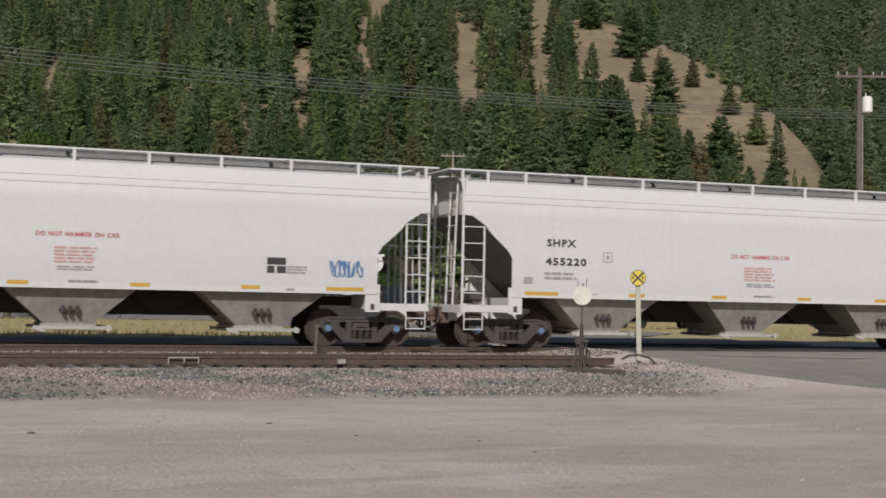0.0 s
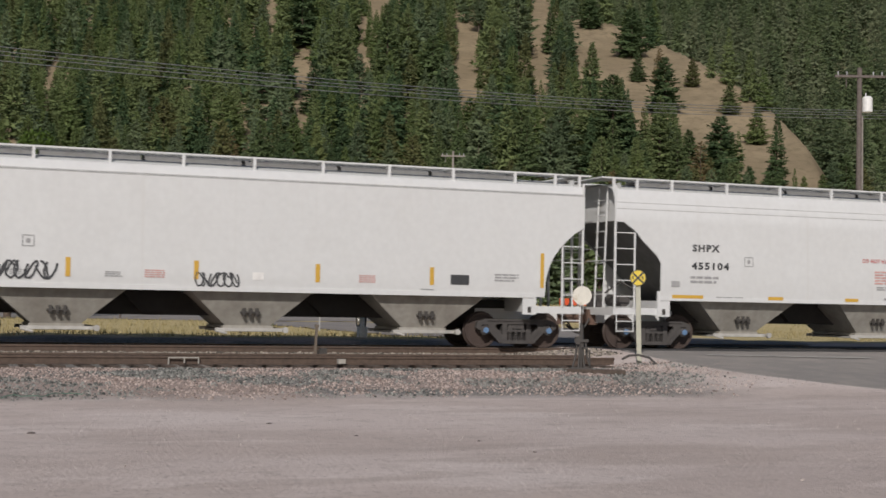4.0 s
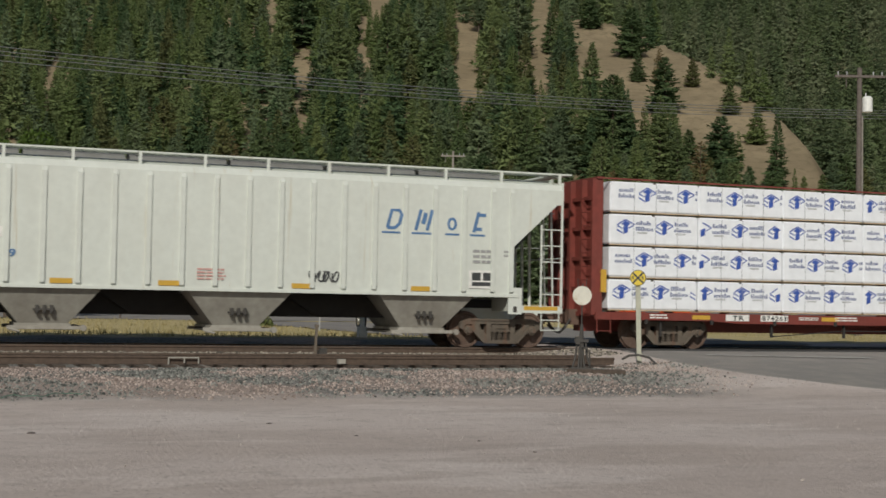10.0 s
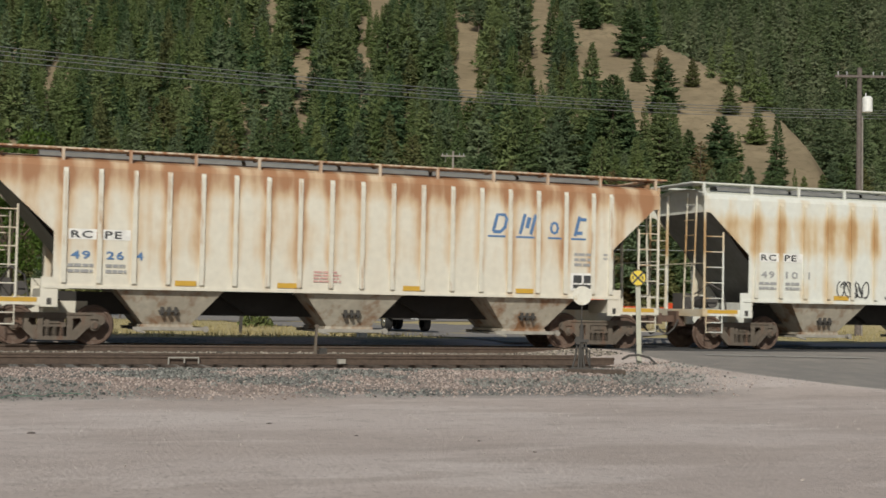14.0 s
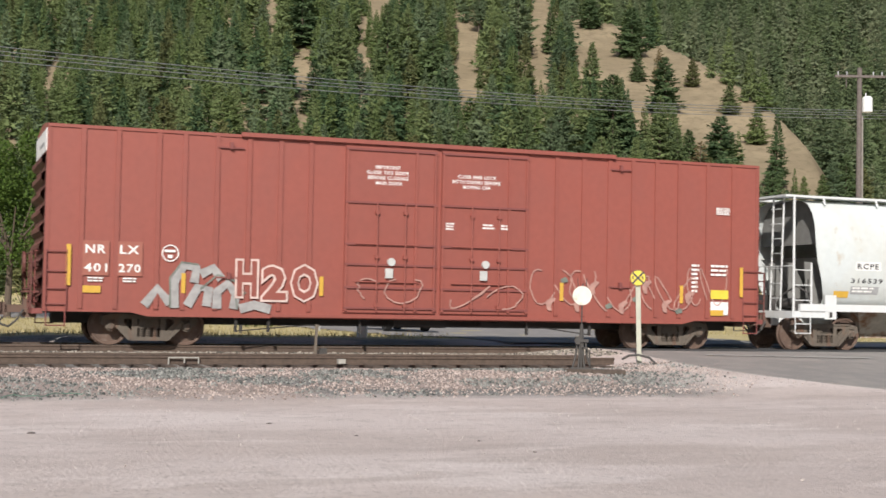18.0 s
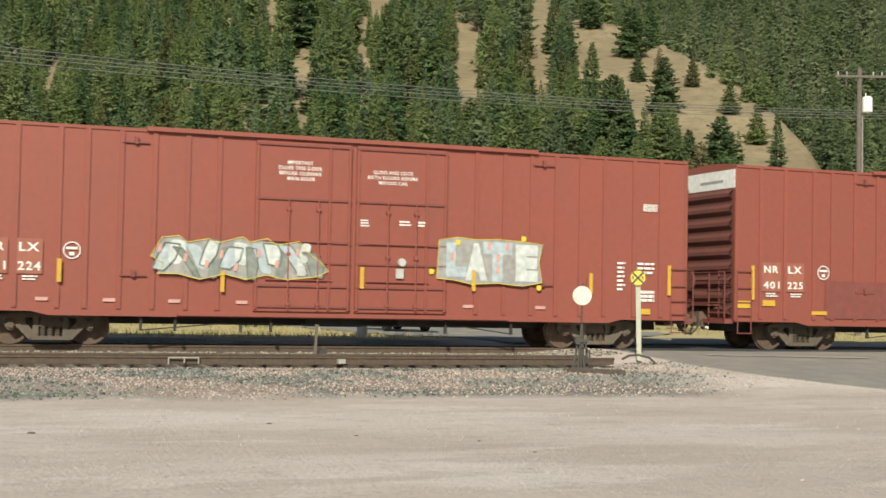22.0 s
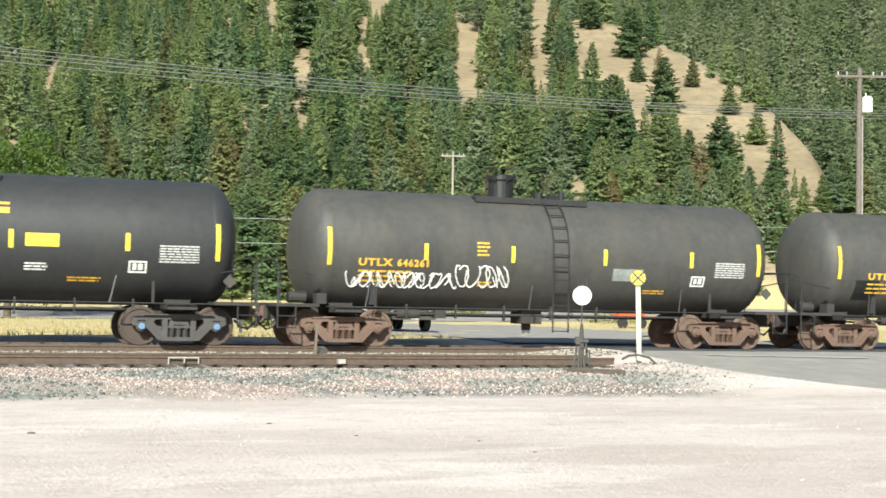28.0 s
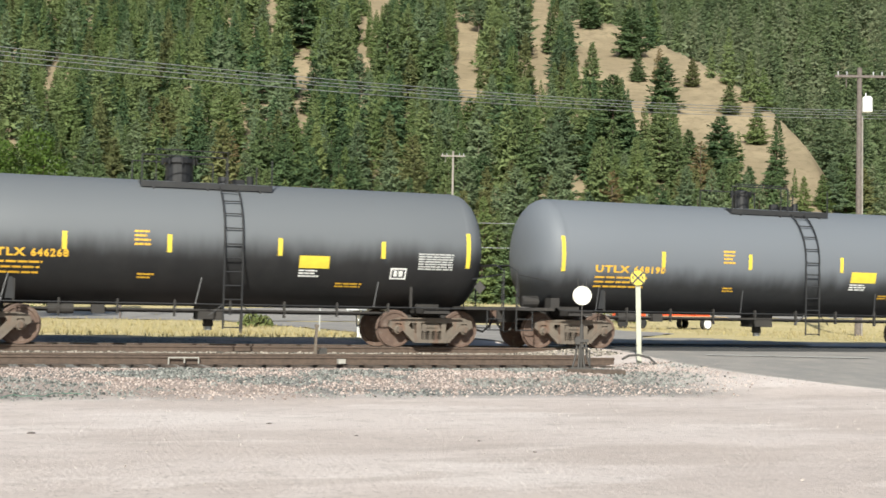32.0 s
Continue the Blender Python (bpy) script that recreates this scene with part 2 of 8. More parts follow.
def leafy(name, colour, warm, gloss=0.75, thin=0.0, mixed=(0.35, 0.70)):
    """Foliage or stones: colour varies by piece and by thing, in the shares that mixed gives."""
    m = bpy.data.materials.new(name)
    m.use_nodes = True
    n, l = m.node_tree.nodes, m.node_tree.links
    b = n["Principled BSDF"]
    b.inputs["Roughness"].default_value = gloss
    b.inputs["Specular IOR Level"].default_value = 0.15
    geo, info = n.new("ShaderNodeNewGeometry"), n.new("ShaderNodeObjectInfo")
    add = n.new("ShaderNodeMath")
    add.operation = "MULTIPLY_ADD"
    add.inputs[1].default_value, add.inputs[2].default_value = mixed[0], 0.0
    l.new(geo.outputs["Random Per Island"], add.inputs[0])
    add2 = n.new("ShaderNodeMath")
    add2.operation = "MULTIPLY_ADD"
    add2.inputs[1].default_value = mixed[1]
    l.new(info.outputs["Random"], add2.inputs[0])
    l.new(add.outputs[0], add2.inputs[2])
    mx = n.new("ShaderNodeMix")
    mx.data_type = "RGBA"
    mx.inputs[6].default_value, mx.inputs[7].default_value = (*colour, 1), (*warm, 1)
    l.new(add2.outputs[0], mx.inputs[0])
    l.new(mx.outputs[2], b.inputs["Base Color"])
    if thin:
        # light that comes through the needles
        glow = n.new("ShaderNodeBsdfTranslucent")
        both = n.new("ShaderNodeMixShader")
        both.inputs[0].default_value = thin
        l.new(mx.outputs[2], glow.inputs[0])
        l.new(b.outputs[0], both.inputs[1]), l.new(glow.outputs[0], both.inputs[2])
        l.new(both.outputs[0], n["Material Output"].inputs[0])
    return m


def paler_above(name, colour, upper_tone, z0, z1, rough=0.45):
    """Dark tank paint that blends, with a blotchy edge, to a paler colour above a given height."""
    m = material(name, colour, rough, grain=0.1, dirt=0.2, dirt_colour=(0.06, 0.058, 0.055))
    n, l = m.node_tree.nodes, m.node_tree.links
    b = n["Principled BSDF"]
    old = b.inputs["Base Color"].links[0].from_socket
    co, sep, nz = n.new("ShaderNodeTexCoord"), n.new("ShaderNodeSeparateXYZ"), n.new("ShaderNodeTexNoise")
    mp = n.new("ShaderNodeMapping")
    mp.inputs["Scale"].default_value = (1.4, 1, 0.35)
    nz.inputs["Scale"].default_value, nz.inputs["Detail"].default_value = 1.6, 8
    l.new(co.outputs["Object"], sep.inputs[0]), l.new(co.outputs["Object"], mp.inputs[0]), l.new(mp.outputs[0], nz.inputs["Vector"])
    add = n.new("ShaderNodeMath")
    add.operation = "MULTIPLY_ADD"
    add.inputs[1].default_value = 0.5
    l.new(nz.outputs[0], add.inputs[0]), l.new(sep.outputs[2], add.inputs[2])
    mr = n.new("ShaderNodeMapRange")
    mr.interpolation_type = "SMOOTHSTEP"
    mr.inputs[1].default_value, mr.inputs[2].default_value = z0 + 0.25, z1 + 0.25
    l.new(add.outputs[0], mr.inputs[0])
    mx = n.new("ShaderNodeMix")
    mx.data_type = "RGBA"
    mx.inputs[7].default_value = (*upper_tone, 1)
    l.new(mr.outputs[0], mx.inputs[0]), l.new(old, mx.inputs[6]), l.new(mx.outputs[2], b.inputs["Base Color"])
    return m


M["tank_pale_top"] = paler_above("tank_pale_top", (0.024, 0.025, 0.027), (0.140, 0.152, 0.170), 1.60, 2.32, 0.62)
# tank_black: the sky's reflection is put into the colour as a paler upper half
M["tank_black"] = paler_above("tank_black", (0.010, 0.010, 0.011), (0.040, 0.046, 0.054), 2.25, 3.2, 0.33)
M["tank_pale_top_high"] = paler_above("tank_pale_top_high", (0.014, 0.014, 0.015), (0.120, 0.128, 0.138), 2.0, 2.75, 0.6)
M["needles"] = leafy("needles", (0.083, 0.125, 0.054), (0.166, 0.207, 0.083), 0.85, 0.08)
M["needles_wood"] = leafy("needles_wood", (0.066, 0.106, 0.049), (0.188, 0.231, 0.092), 0.85, 0.08)
M["needles_dark"] = leafy("needles_dark", (0.060, 0.103, 0.048), (0.121, 0.168, 0.069), 0.85, 0.08)
M["needles_pale"] = leafy("needles_pale", (0.099, 0.145, 0.050), (0.189, 0.227, 0.084), 0.85, 0.08)
M["needles_olive"] = leafy("needles_olive", (0.105, 0.120, 0.050), (0.189, 0.189, 0.077), 0.85, 0.08)
# far needles are a little bluer: haze put into the foliage colour
M["far_needles"] = leafy("far_needles", (0.078, 0.119, 0.058), (0.166, 0.203, 0.092), 0.85, 0.08)
M["far_needles_dark"] = leafy("far_needles_dark", (0.066, 0.102, 0.054), (0.132, 0.161, 0.078), 0.85, 0.08)
M["far_needles_grey"] = leafy("far_needles_grey", (0.091, 0.124, 0.073), (0.174, 0.199, 0.110), 0.85, 0.08)
M["needles_blue"] = leafy("needles_blue", (0.083, 0.124, 0.067), (0.174, 0.218, 0.113), 0.85, 0.08)
M["needles_brown"] = leafy("needles_brown", (0.141, 0.111, 0.053), (0.248, 0.189, 0.091), 0.85, 0.08)
M["leaves"] = leafy("leaves", (0.048, 0.092, 0.020), (0.10, 0.16, 0.034), 0.75, 0.3)
M["stone_dull"] = leafy("stone_dull", (0.20, 0.17, 0.145), (0.52, 0.46, 0.41), 0.95, 0.0, (1.0, 0.0))
M["stone_grey"] = leafy("stone_grey", (0.060, 0.064, 0.060), (0.31, 0.31, 0.285), 0.95, 0.0, (1.0, 0.0))
M["stone_pink"] = leafy("stone_pink", (0.16, 0.125, 0.11), (0.52, 0.43, 0.385), 0.95, 0.0, (1.0, 0.0))
M["bush"] = leafy("bush", (0.09, 0.12, 0.04), (0.24, 0.23, 0.09))


# end walls, ribs and frames get a darker red than the sides
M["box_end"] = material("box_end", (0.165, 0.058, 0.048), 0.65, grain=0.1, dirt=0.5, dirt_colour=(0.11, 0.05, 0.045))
M["box_patch"] = material("box_patch", (0.325, 0.112, 0.08), 0.6, grain=0.08)
M["target_white"] = material("target_white", (0.66, 0.64, 0.56), 0.6, grain=0.08, stain=(0.45, 0.38, 0.25), stain_scale=(3, 3, 3))
M["stone_dark"] = material("stone_dark", (0.11, 0.09, 0.08), 0.9)
M["graffiti_mid"] = material("graffiti_mid", (0.33, 0.32, 0.31), 0.6, grain=0.2)
M["graffiti_faint"] = material("graffiti_faint", (0.42, 0.24, 0.20), 0.6, grain=0.2)
M["road_paint"] = material("road_paint", (0.42, 0.41, 0.38), 0.8, grain=0.3, scale=20)
M["sign_post"] = material("sign_post", (0.44, 0.44, 0.36), 0.6, dirt=0.4, dirt_colour=(0.5, 0.5, 0.45))
M["graffiti_line"] = material("graffiti_line", (0.62, 0.48, 0.43), 0.7, grain=0.15)
M["rope_green"] = material("rope_green", (0.10, 0.17, 0.13), 0.9)
M["dry_grass"] = leafy("dry_grass", (0.36, 0.30, 0.14), (0.52, 0.44, 0.24), 0.9, 0.2, (1.0, 0.0))
M["stone_mix"] = leafy("stone_mix", (0.07, 0.065, 0.055), (0.42, 0.37, 0.31), 0.95, 0.0, (1.0, 0.0))


def earth():
    """The ground: pale gravelly lot, stony ballast, dry grass field and tawny hillside, by place."""
    m = bpy.data.materials.new("earth")
    m.use_nodes = True
    n, l = m.node_tree.nodes, m.node_tree.links
    b = n["Principled BSDF"]
    b.inputs["Roughness"].default_value = 0.95
    b.inputs["Specular IOR Level"].default_value = 0.2
    geo = n.new("ShaderNodeNewGeometry")
    sep = n.new("ShaderNodeSeparateXYZ")
    l.new(geo.outputs["Position"], sep.inputs[0])

    def noise_at(scale, detail=8, stretch=(1, 1, 1), rough=0.6):
        mp = n.new("ShaderNodeMapping")
        mp.inputs["Scale"].default_value = stretch
        l.new(geo.outputs["Position"], mp.inputs[0])
        nz = n.new("ShaderNodeTexNoise")
        nz.inputs["Scale"].default_value, nz.inputs["Detail"].default_value, nz.inputs["Roughness"].default_value = scale, detail, rough
        l.new(mp.outputs[0], nz.inputs["Vector"])
        return nz.outputs[0]

    def ranged(value, a, c, lo=0.0, hi=1.0):
        mr = n.new("ShaderNodeMapRange")
        mr.interpolation_type = "SMOOTHSTEP"
        mr.inputs[1].default_value, mr.inputs[2].default_value, mr.inputs[3].default_value, mr.inputs[4].default_value = a, c, lo, hi
        l.new(value, mr.inputs[0])
        return mr.outputs[0]

    def mix(f, a, c, mode="MIX"):
        mx = n.new("ShaderNodeMix")
        mx.data_type, mx.blend_type = "RGBA", mode
        for sock, v in ((mx.inputs[0], f), (mx.inputs[6], a), (mx.inputs[7], c)):
            if hasattr(v, "links"):
                l.new(v, sock)
            else:
                sock.default_value = v if isinstance(v, float) else (*v, 1)
        return mx.outputs[2]

    def maths(op, a, c):
        q = n.new("ShaderNodeMath")
        q.operation = op
        for sock, v in ((q.inputs[0], a), (q.inputs[1], c)):
            if hasattr(v, "links"):
                l.new(v, sock)
            else:
                sock.default_value = v
        return q.outputs[0]

    lot = mix(ranged(noise_at(0.22, 6, (0.6, 1.3, 1)), 0.42, 0.60), (0.539, 0.458, 0.416), (0.627, 0.545, 0.503))
    lot = mix(ranged(noise_at(0.7, 7, (0.5, 1.2, 1)), 0.52, 0.64, 0.0, 0.6), lot, (0.696, 0.620, 0.578))
    lot = mix(ranged(noise_at(0.5, 7, (0.35, 1.2, 1)), 0.55, 0.68, 0.0, 0.6), lot, (0.441, 0.368, 0.329))
    lot = mix(ranged(noise_at(2.2, 8, (0.8, 1.0, 1), 0.7), 0.52, 0.68, 0.0, 0.6), lot, (0.431, 0.368, 0.331))
    lot = mix(ranged(noise_at(7.0, 6, (1, 0.7, 1)), 0.55, 0.72, 0.0, 0.5), lot, (0.363, 0.307, 0.278))
    lot = mix(ranged(noise_at(18.0, 3, (1, 0.5, 1)), 0.62, 0.72, 0.0, 0.6), lot, (0.255, 0.215, 0.196))
    stone = n.new("ShaderNodeTexVoronoi")
    stone.inputs["Scale"].default_value = 22.0
    l.new(geo.outputs["Position"], stone.inputs["Vector"])
    grey = mix(ranged(stone.outputs["Color"], 0.1, 0.9), (0.11, 0.108, 0.10), (0.25, 0.245, 0.23))
    pink = mix(ranged(stone.outputs["Color"], 0.1, 0.9), (0.27, 0.22, 0.195), (0.42, 0.345, 0.305))
    ballast = mix(ranged(noise_at(0.45, 5, (0.5, 1, 1)), 0.44, 0.56), grey, pink)
    wob = maths("MULTIPLY_ADD", noise_at(0.6, 6), 1.6)
    yw = maths("ADD", sep.outputs[1], wob)
    col = mix(ranged(yw, -11.3, -10.2), lot, ballast)
    tail = maths("MULTIPLY", ranged(sep.outputs[0], 13.0, 16.5, 1.0, 0.0), 1.0)
    col = mix(maths("MULTIPLY", ranged(yw, -9.9, -8.6), tail), lot, ballast)
    grass = mix(ranged(noise_at(0.25, 6), 0.4, 0.65), (0.54, 0.44, 0.23), (0.46, 0.39, 0.19))
    grass = mix(ranged(noise_at(3.0, 6, (1, 1, 0.3)), 0.45, 0.7, 0.0, 0.5), grass, (0.60, 0.50, 0.29))
    col = mix(ranged(yw, 5.0, 8.0), col, grass)
    hill = mix(ranged(noise_at(0.05, 7), 0.38, 0.62), (0.325, 0.258, 0.163), (0.25, 0.198, 0.125))
    hill = mix(ranged(noise_at(0.5, 8), 0.48, 0.68, 0.0, 0.6), hill, (0.165, 0.137, 0.082))
    hill = mix(ranged(noise_at(0.16, 8, (1, 1, 1), 0.7), 0.50, 0.62, 0.0, 0.5), hill, (0.21, 0.165, 0.105))
    col = mix(ranged(sep.outputs[2], 3.0, 9.0), col, hill)
    # forest floor beyond the spur's crest
    ahead = maths("ADD", maths("MULTIPLY", sep.outputs[0], 0.350), maths("MULTIPLY", maths("ADD", sep.outputs[1], 34.3), 0.937))
    aside = maths("SUBTRACT", maths("MULTIPLY", sep.outputs[0], 0.937), maths("MULTIPLY", maths("ADD", sep.outputs[1], 34.3), 0.350))
    beyond = maths("MAXIMUM", ranged(maths("ADD", aside, maths("MULTIPLY", ahead, 0.22)), 168.0, 176.0), ranged(ahead, 500.0, 530.0))
    col = mix(beyond, col, mix(ranged(noise_at(0.08, 6), 0.4, 0.6), (0.075, 0.085, 0.045), (0.13, 0.12, 0.065)))
    l.new(col, b.inputs["Base Color"])
    bp = n.new("ShaderNodeBump")
    bp.inputs["Strength"].default_value, bp.inputs["Distance"].default_value = 0.5, 0.05
    l.new(noise_at(14.0, 8), bp.inputs["Height"])
    l.new(bp.outputs[0], b.inputs["Normal"])
    return m


M["earth"] = earth()


# ---- mesh helpers ----
def bx(bm, x0, x1, y0, y1, z0, z1):
    v = [bm.verts.new((x, y, z)) for z in (z0, z1) for x, y in ((x0, y0), (x1, y0), (x1, y1), (x0, y1))]
    for f in ((0, 3, 2, 1), (4, 5, 6, 7), (0, 1, 5, 4), (1, 2, 6, 5), (2, 3, 7, 6), (3, 0, 4, 7)):
        bm.faces.new([v[i] for i in f])


def rod(bm, p, q, r, seg=8, r2=None):
    p, q = Vector(p), Vector(q)
    turn = (q - p).to_track_quat("Z", "Y")
    rings = []
    for c, rr in ((p, r), (q, r if r2 is None else r2)):
        rings.append([bm.verts.new(c + turn @ Vector((rr * math.cos(k * math.tau / seg), rr * math.sin(k * math.tau / seg), 0))) for k in range(seg)])
    for k in range(seg):
        bm.faces.new((rings[0][k], rings[0][(k + 1) % seg], rings[1][(k + 1) % seg], rings[1][k]))
    bm.faces.new(rings[0][::-1]), bm.faces.new(rings[1])


def pipe(bm, points, r, seg=6):
    """A bent tube through the points, in one piece."""
    pts = [Vector(p) for p in points]
    rings = []
    for i, p in enumerate(pts):
        way = (pts[min(i + 1, len(pts) - 1)] - pts[max(i - 1, 0)]).normalized()
        side = way.orthogonal().normalized() if i == 0 else (side - way * side.dot(way)).normalized()
        up = way.cross(side)
        rings.append([p + (side * math.cos(k * math.tau / seg) + up * math.sin(k * math.tau / seg)) * r for k in range(seg)])
    vs = strip(bm, rings, close=True)
    bm.faces.new(vs[0][::-1]), bm.faces.new(vs[-1])


def slab(bm, outline, y0, y1):
    """A plate with the outline (x, z), from y0 to y1."""
    a = [bm.verts.new((x, y0, z)) for x, z in outline]
    c = [bm.verts.new((x, y1, z)) for x, z in outline]
    k = len(outline)
    for i in range(k):
        bm.faces.new((a[i], a[(i + 1) % k], c[(i + 1) % k], c[i]))
    bm.faces.new(a[::-1]), bm.faces.new(c)


def strip(bm, rows, close=False):
    """Quads between rows of points of equal length."""
    vs = [[bm.verts.new(p) for p in row] for row in rows]
    for a, c in zip(vs, vs[1:]):
        for i in range(len(a) - (0 if close else 1)):
            j = (i + 1) % len(a)
            bm.faces.new((a[i], a[j], c[j], c[i]))
    return vs


def frustum(bm, x0, x1, y0, y1, z0, u0, u1, w0, w1, z1):
    a = [bm.verts.new(p) for p in ((x0, y0, z0), (x1, y0, z0), (x1, y1, z0), (x0, y1, z0))]
    c = [bm.verts.new(p) for p in ((u0, w0, z1), (u1, w0, z1), (u1, w1, z1), (u0, w1, z1))]
    for i in range(4):
        bm.faces.new((a[i], a[(i + 1) % 4], c[(i + 1) % 4], c[i]))
    bm.faces.new(a[::-1]), bm.faces.new(c)


MESHES = {}


def mesh_of(key, make, mat, smooth=False):
    """The mesh that make(bm) builds, made once for each key."""
    if key not in MESHES:
        bm = bmesh.new()
        make(bm)
        bmesh.ops.recalc_face_normals(bm, faces=bm.faces)
        me = bpy.data.meshes.new(key)
        bm.to_mesh(me)
        bm.free()
        me.materials.append(M[mat])
        if smooth:
            me.polygons.foreach_set("use_smooth", [True] * len(me.polygons))
            me.set_sharp_from_angle(angle=radians(40))
        MESHES[key] = me
    return MESHES[key]


SERIAL = [0]


def islands(bm):
    """The loose pieces of a mesh, as lists of faces."""
    seen, out = set(), []
    for f0 in bm.faces:
        if f0 in seen:
            continue
        seen.add(f0)
        todo, piece = [f0], []
        while todo:
            f = todo.pop()
            piece.append(f)
            for e in f.edges:
                for g in e.link_faces:
                    if g not in seen:
                        seen.add(g)
                        todo.append(g)
        out.append(piece)
    return out


def part(name, make, mat, parent, label="", at=None, key=None, smooth=False, split=""):
    """One mesh object under a thing or a part. split: "each" makes an object of every loose piece, "side" one for each side and end of the car."""
    SERIAL[0] += 1
    if not split:
        ob = new(name, mesh_of(key or f"{name}_{SERIAL[0]}", make, mat, smooth))
        obs = [ob]
    else:
        bm = bmesh.new()
        make(bm)
        bmesh.ops.recalc_face_normals(bm, faces=bm.faces)
        groups = {}
        for i, piece in enumerate(islands(bm)):
            c = sum((f.calc_center_median() for f in piece), Vector()) / len(piece)
            k = i if split == "each" else (c.y > 0.3, c.y < -0.3, c.x > 0.3 if split == "corner" else 0)
            groups.setdefault(k, []).extend(piece)
        obs = []
        for faces in groups.values():
            index, pts, polys = {}, [], []
            for f in faces:
                for v in f.verts:
                    if v not in index:
                        index[v] = len(pts)
                        pts.append(tuple(v.co))
                polys.append([index[v] for v in f.verts])
            me = bpy.data.meshes.new(name)
            me.from_pydata(pts, [], polys)
            me.materials.append(M[mat])
            obs.append(new(name, me))
        bm.free()
    for ob in obs:
        ob.parent = parent
        if at is not None:
            ob.matrix_basis = at
        if label:
            ob["label"] = label
    return obs[0]


def thing(name, label, category, group="", kind=""):
    return tagged(new(name), label, category, group, kind)


def single(name, make, mat, label, category, at=None, group="", kind="", smooth=False):
    ob = part(name, make, mat, None, "", at, None, smooth)
    return tagged(ob, label, category, group, kind)


# ---- the lie of the land ----
YAW = radians(20.48)


def smooth_step(a, b, v):
    t = min(1.0, max(0.0, (v - a) / (b - a)))
    return t * t * (3 - 2 * t)


def road_height(y):
    """Top of the asphalt as it climbs to the rails and runs on beyond them."""
    return 0.012 - 0.27 * smooth_step(-1.5, -7.5, y) - 0.32 * smooth_step(-6.5, -11.5, y) 


def ridge_line(far):
    """Where the spur's crest runs, to the side of the viewer's line of sight."""
    if far > 470:
        return 48.6 - 0.3 * (far - 470)
    return 84.8 - (0.0019 if far > 332 else 0.0035) * (far - 332) ** 2


def land(x, y):
    """Height of the ground."""
    z = -0.62 + 0.32 * smooth_step(-11.6, -6.6, y)
    z += 0.135 * smooth_step(-3.4, -2.6, y)
    z -= 0.05 * smooth_step(-6.2, -5.6, y) * (1 - smooth_step(-3.0, -2.4, y)) * (1 - smooth_step(15.0, 16.0, x))
    z += 0.215 * smooth_step(1.9, 3.4, y) * (1 + 0.25 * noise.noise(Vector((x * 0.7, y * 0.7, 5))))
    z -= 0.10 * smooth_step(7.0, 13.0, y)
    if x > 13.5 and y < 6.0:
        ramp = road_height(y) - 0.014
        z += (max(z, ramp) - z) * smooth_step(13.8, 17.0, x)
    if -30 < y < -6:
        z += 0.03 * noise.noise(Vector((x * 0.25, y * 0.5, 0)))
    far = (x - EYE.x) * math.sin(YAW) + (y - EYE.y) * math.cos(YAW)
    side = (x - EYE.x) * math.cos(YAW) - (y - EYE.y) * math.sin(YAW)
    z += 1.25 * smooth_step(78, 106, far) * (1 - smooth_step(190, 228, far))
    if far > 190:
        # a wooded spur that falls away to the right, and a second slope across the valley behind it
        ridge = ridge_line(far)
        near_hill = min(0.42 * max(0.0, far - 230), 190 + 0.1 * (far - 230))
        near_hill += 2.6 * noise.noise(Vector((side * 0.022, far * 0.022, 1))) * smooth_step(235, 300, far) * (1 - smooth_step(ridge - 45, ridge - 8, side))
        near_hill += 0.5 * noise.noise(Vector((side * 0.11, far * 0.11, 4))) * smooth_step(235, 260, far)
        if side > ridge:
            near_hill -= (side - ridge) * 1.5
        second = 0.46 * max(0.0, far - 300) + 7 * noise.noise(Vector((side * 0.009, far * 0.009, 7))) * smooth_step(340, 420, far)
        second = min(second, 400 + 0.05 * far)
        z += max(0.0, near_hill, second)
    return z


def build_ground(bm):
    turns = [radians(a) for a in range(-156, 157, 6) if abs(a) > 26]
    turns = sorted(turns + [radians(-26 + 0.2 * k) for k in range(261)])
    turns.append(radians(180))
    radii = [0.3, 1, 2, 3.5, 5, 7] + [9 + 0.5 * k for k in range(80)] + [49 * 1.03 ** k for k in range(1, 60)] + [288 + 4 * k for k in range(50)] + [488 * 1.04 ** k for k in range(1, 52)]
    rows = []
    for r in radii:
        rows.append([(EYE.x + r * math.sin(YAW + a), EYE.y + r * math.cos(YAW + a), land(EYE.x + r * math.sin(YAW + a), EYE.y + r * math.cos(YAW + a))) for a in turns])
    vs = strip(bm, rows, close=True)
    hub = bm.verts.new((EYE.x, EYE.y, land(EYE.x, EYE.y)))
    for i in range(len(turns)):
        bm.faces.new((hub, vs[0][i], vs[0][(i + 1) % len(turns)]))


single("ground", build_ground, "earth", "pale dirt lot, ballast and dry grass running up to tawny hills", "ground", kind="structure", smooth=True)


# ---- track and road ----
def rail_profile(bm, x0, x1, y, top, height=0.17, y_end=None):
    """A flat-bottomed rail."""
    y_end = y if y_end is None else y_end
    shape = ((-0.07, 0), (0.07, 0), (0.07, 0.012), (0.012, 0.03), (0.012, 0.115), (0.036, 0.128), (0.036, 0.165), (0.03, 0.17), (-0.03, 0.17), (-0.036, 0.165), (-0.036, 0.128), (-0.012, 0.115), (-0.012, 0.03), (-0.07, 0.012))
    strip(bm, [[(x, yy + a, top - height + c * height / 0.17) for a, c in shape] for x, yy in ((x0, y), (x1, y_end))], close=True)


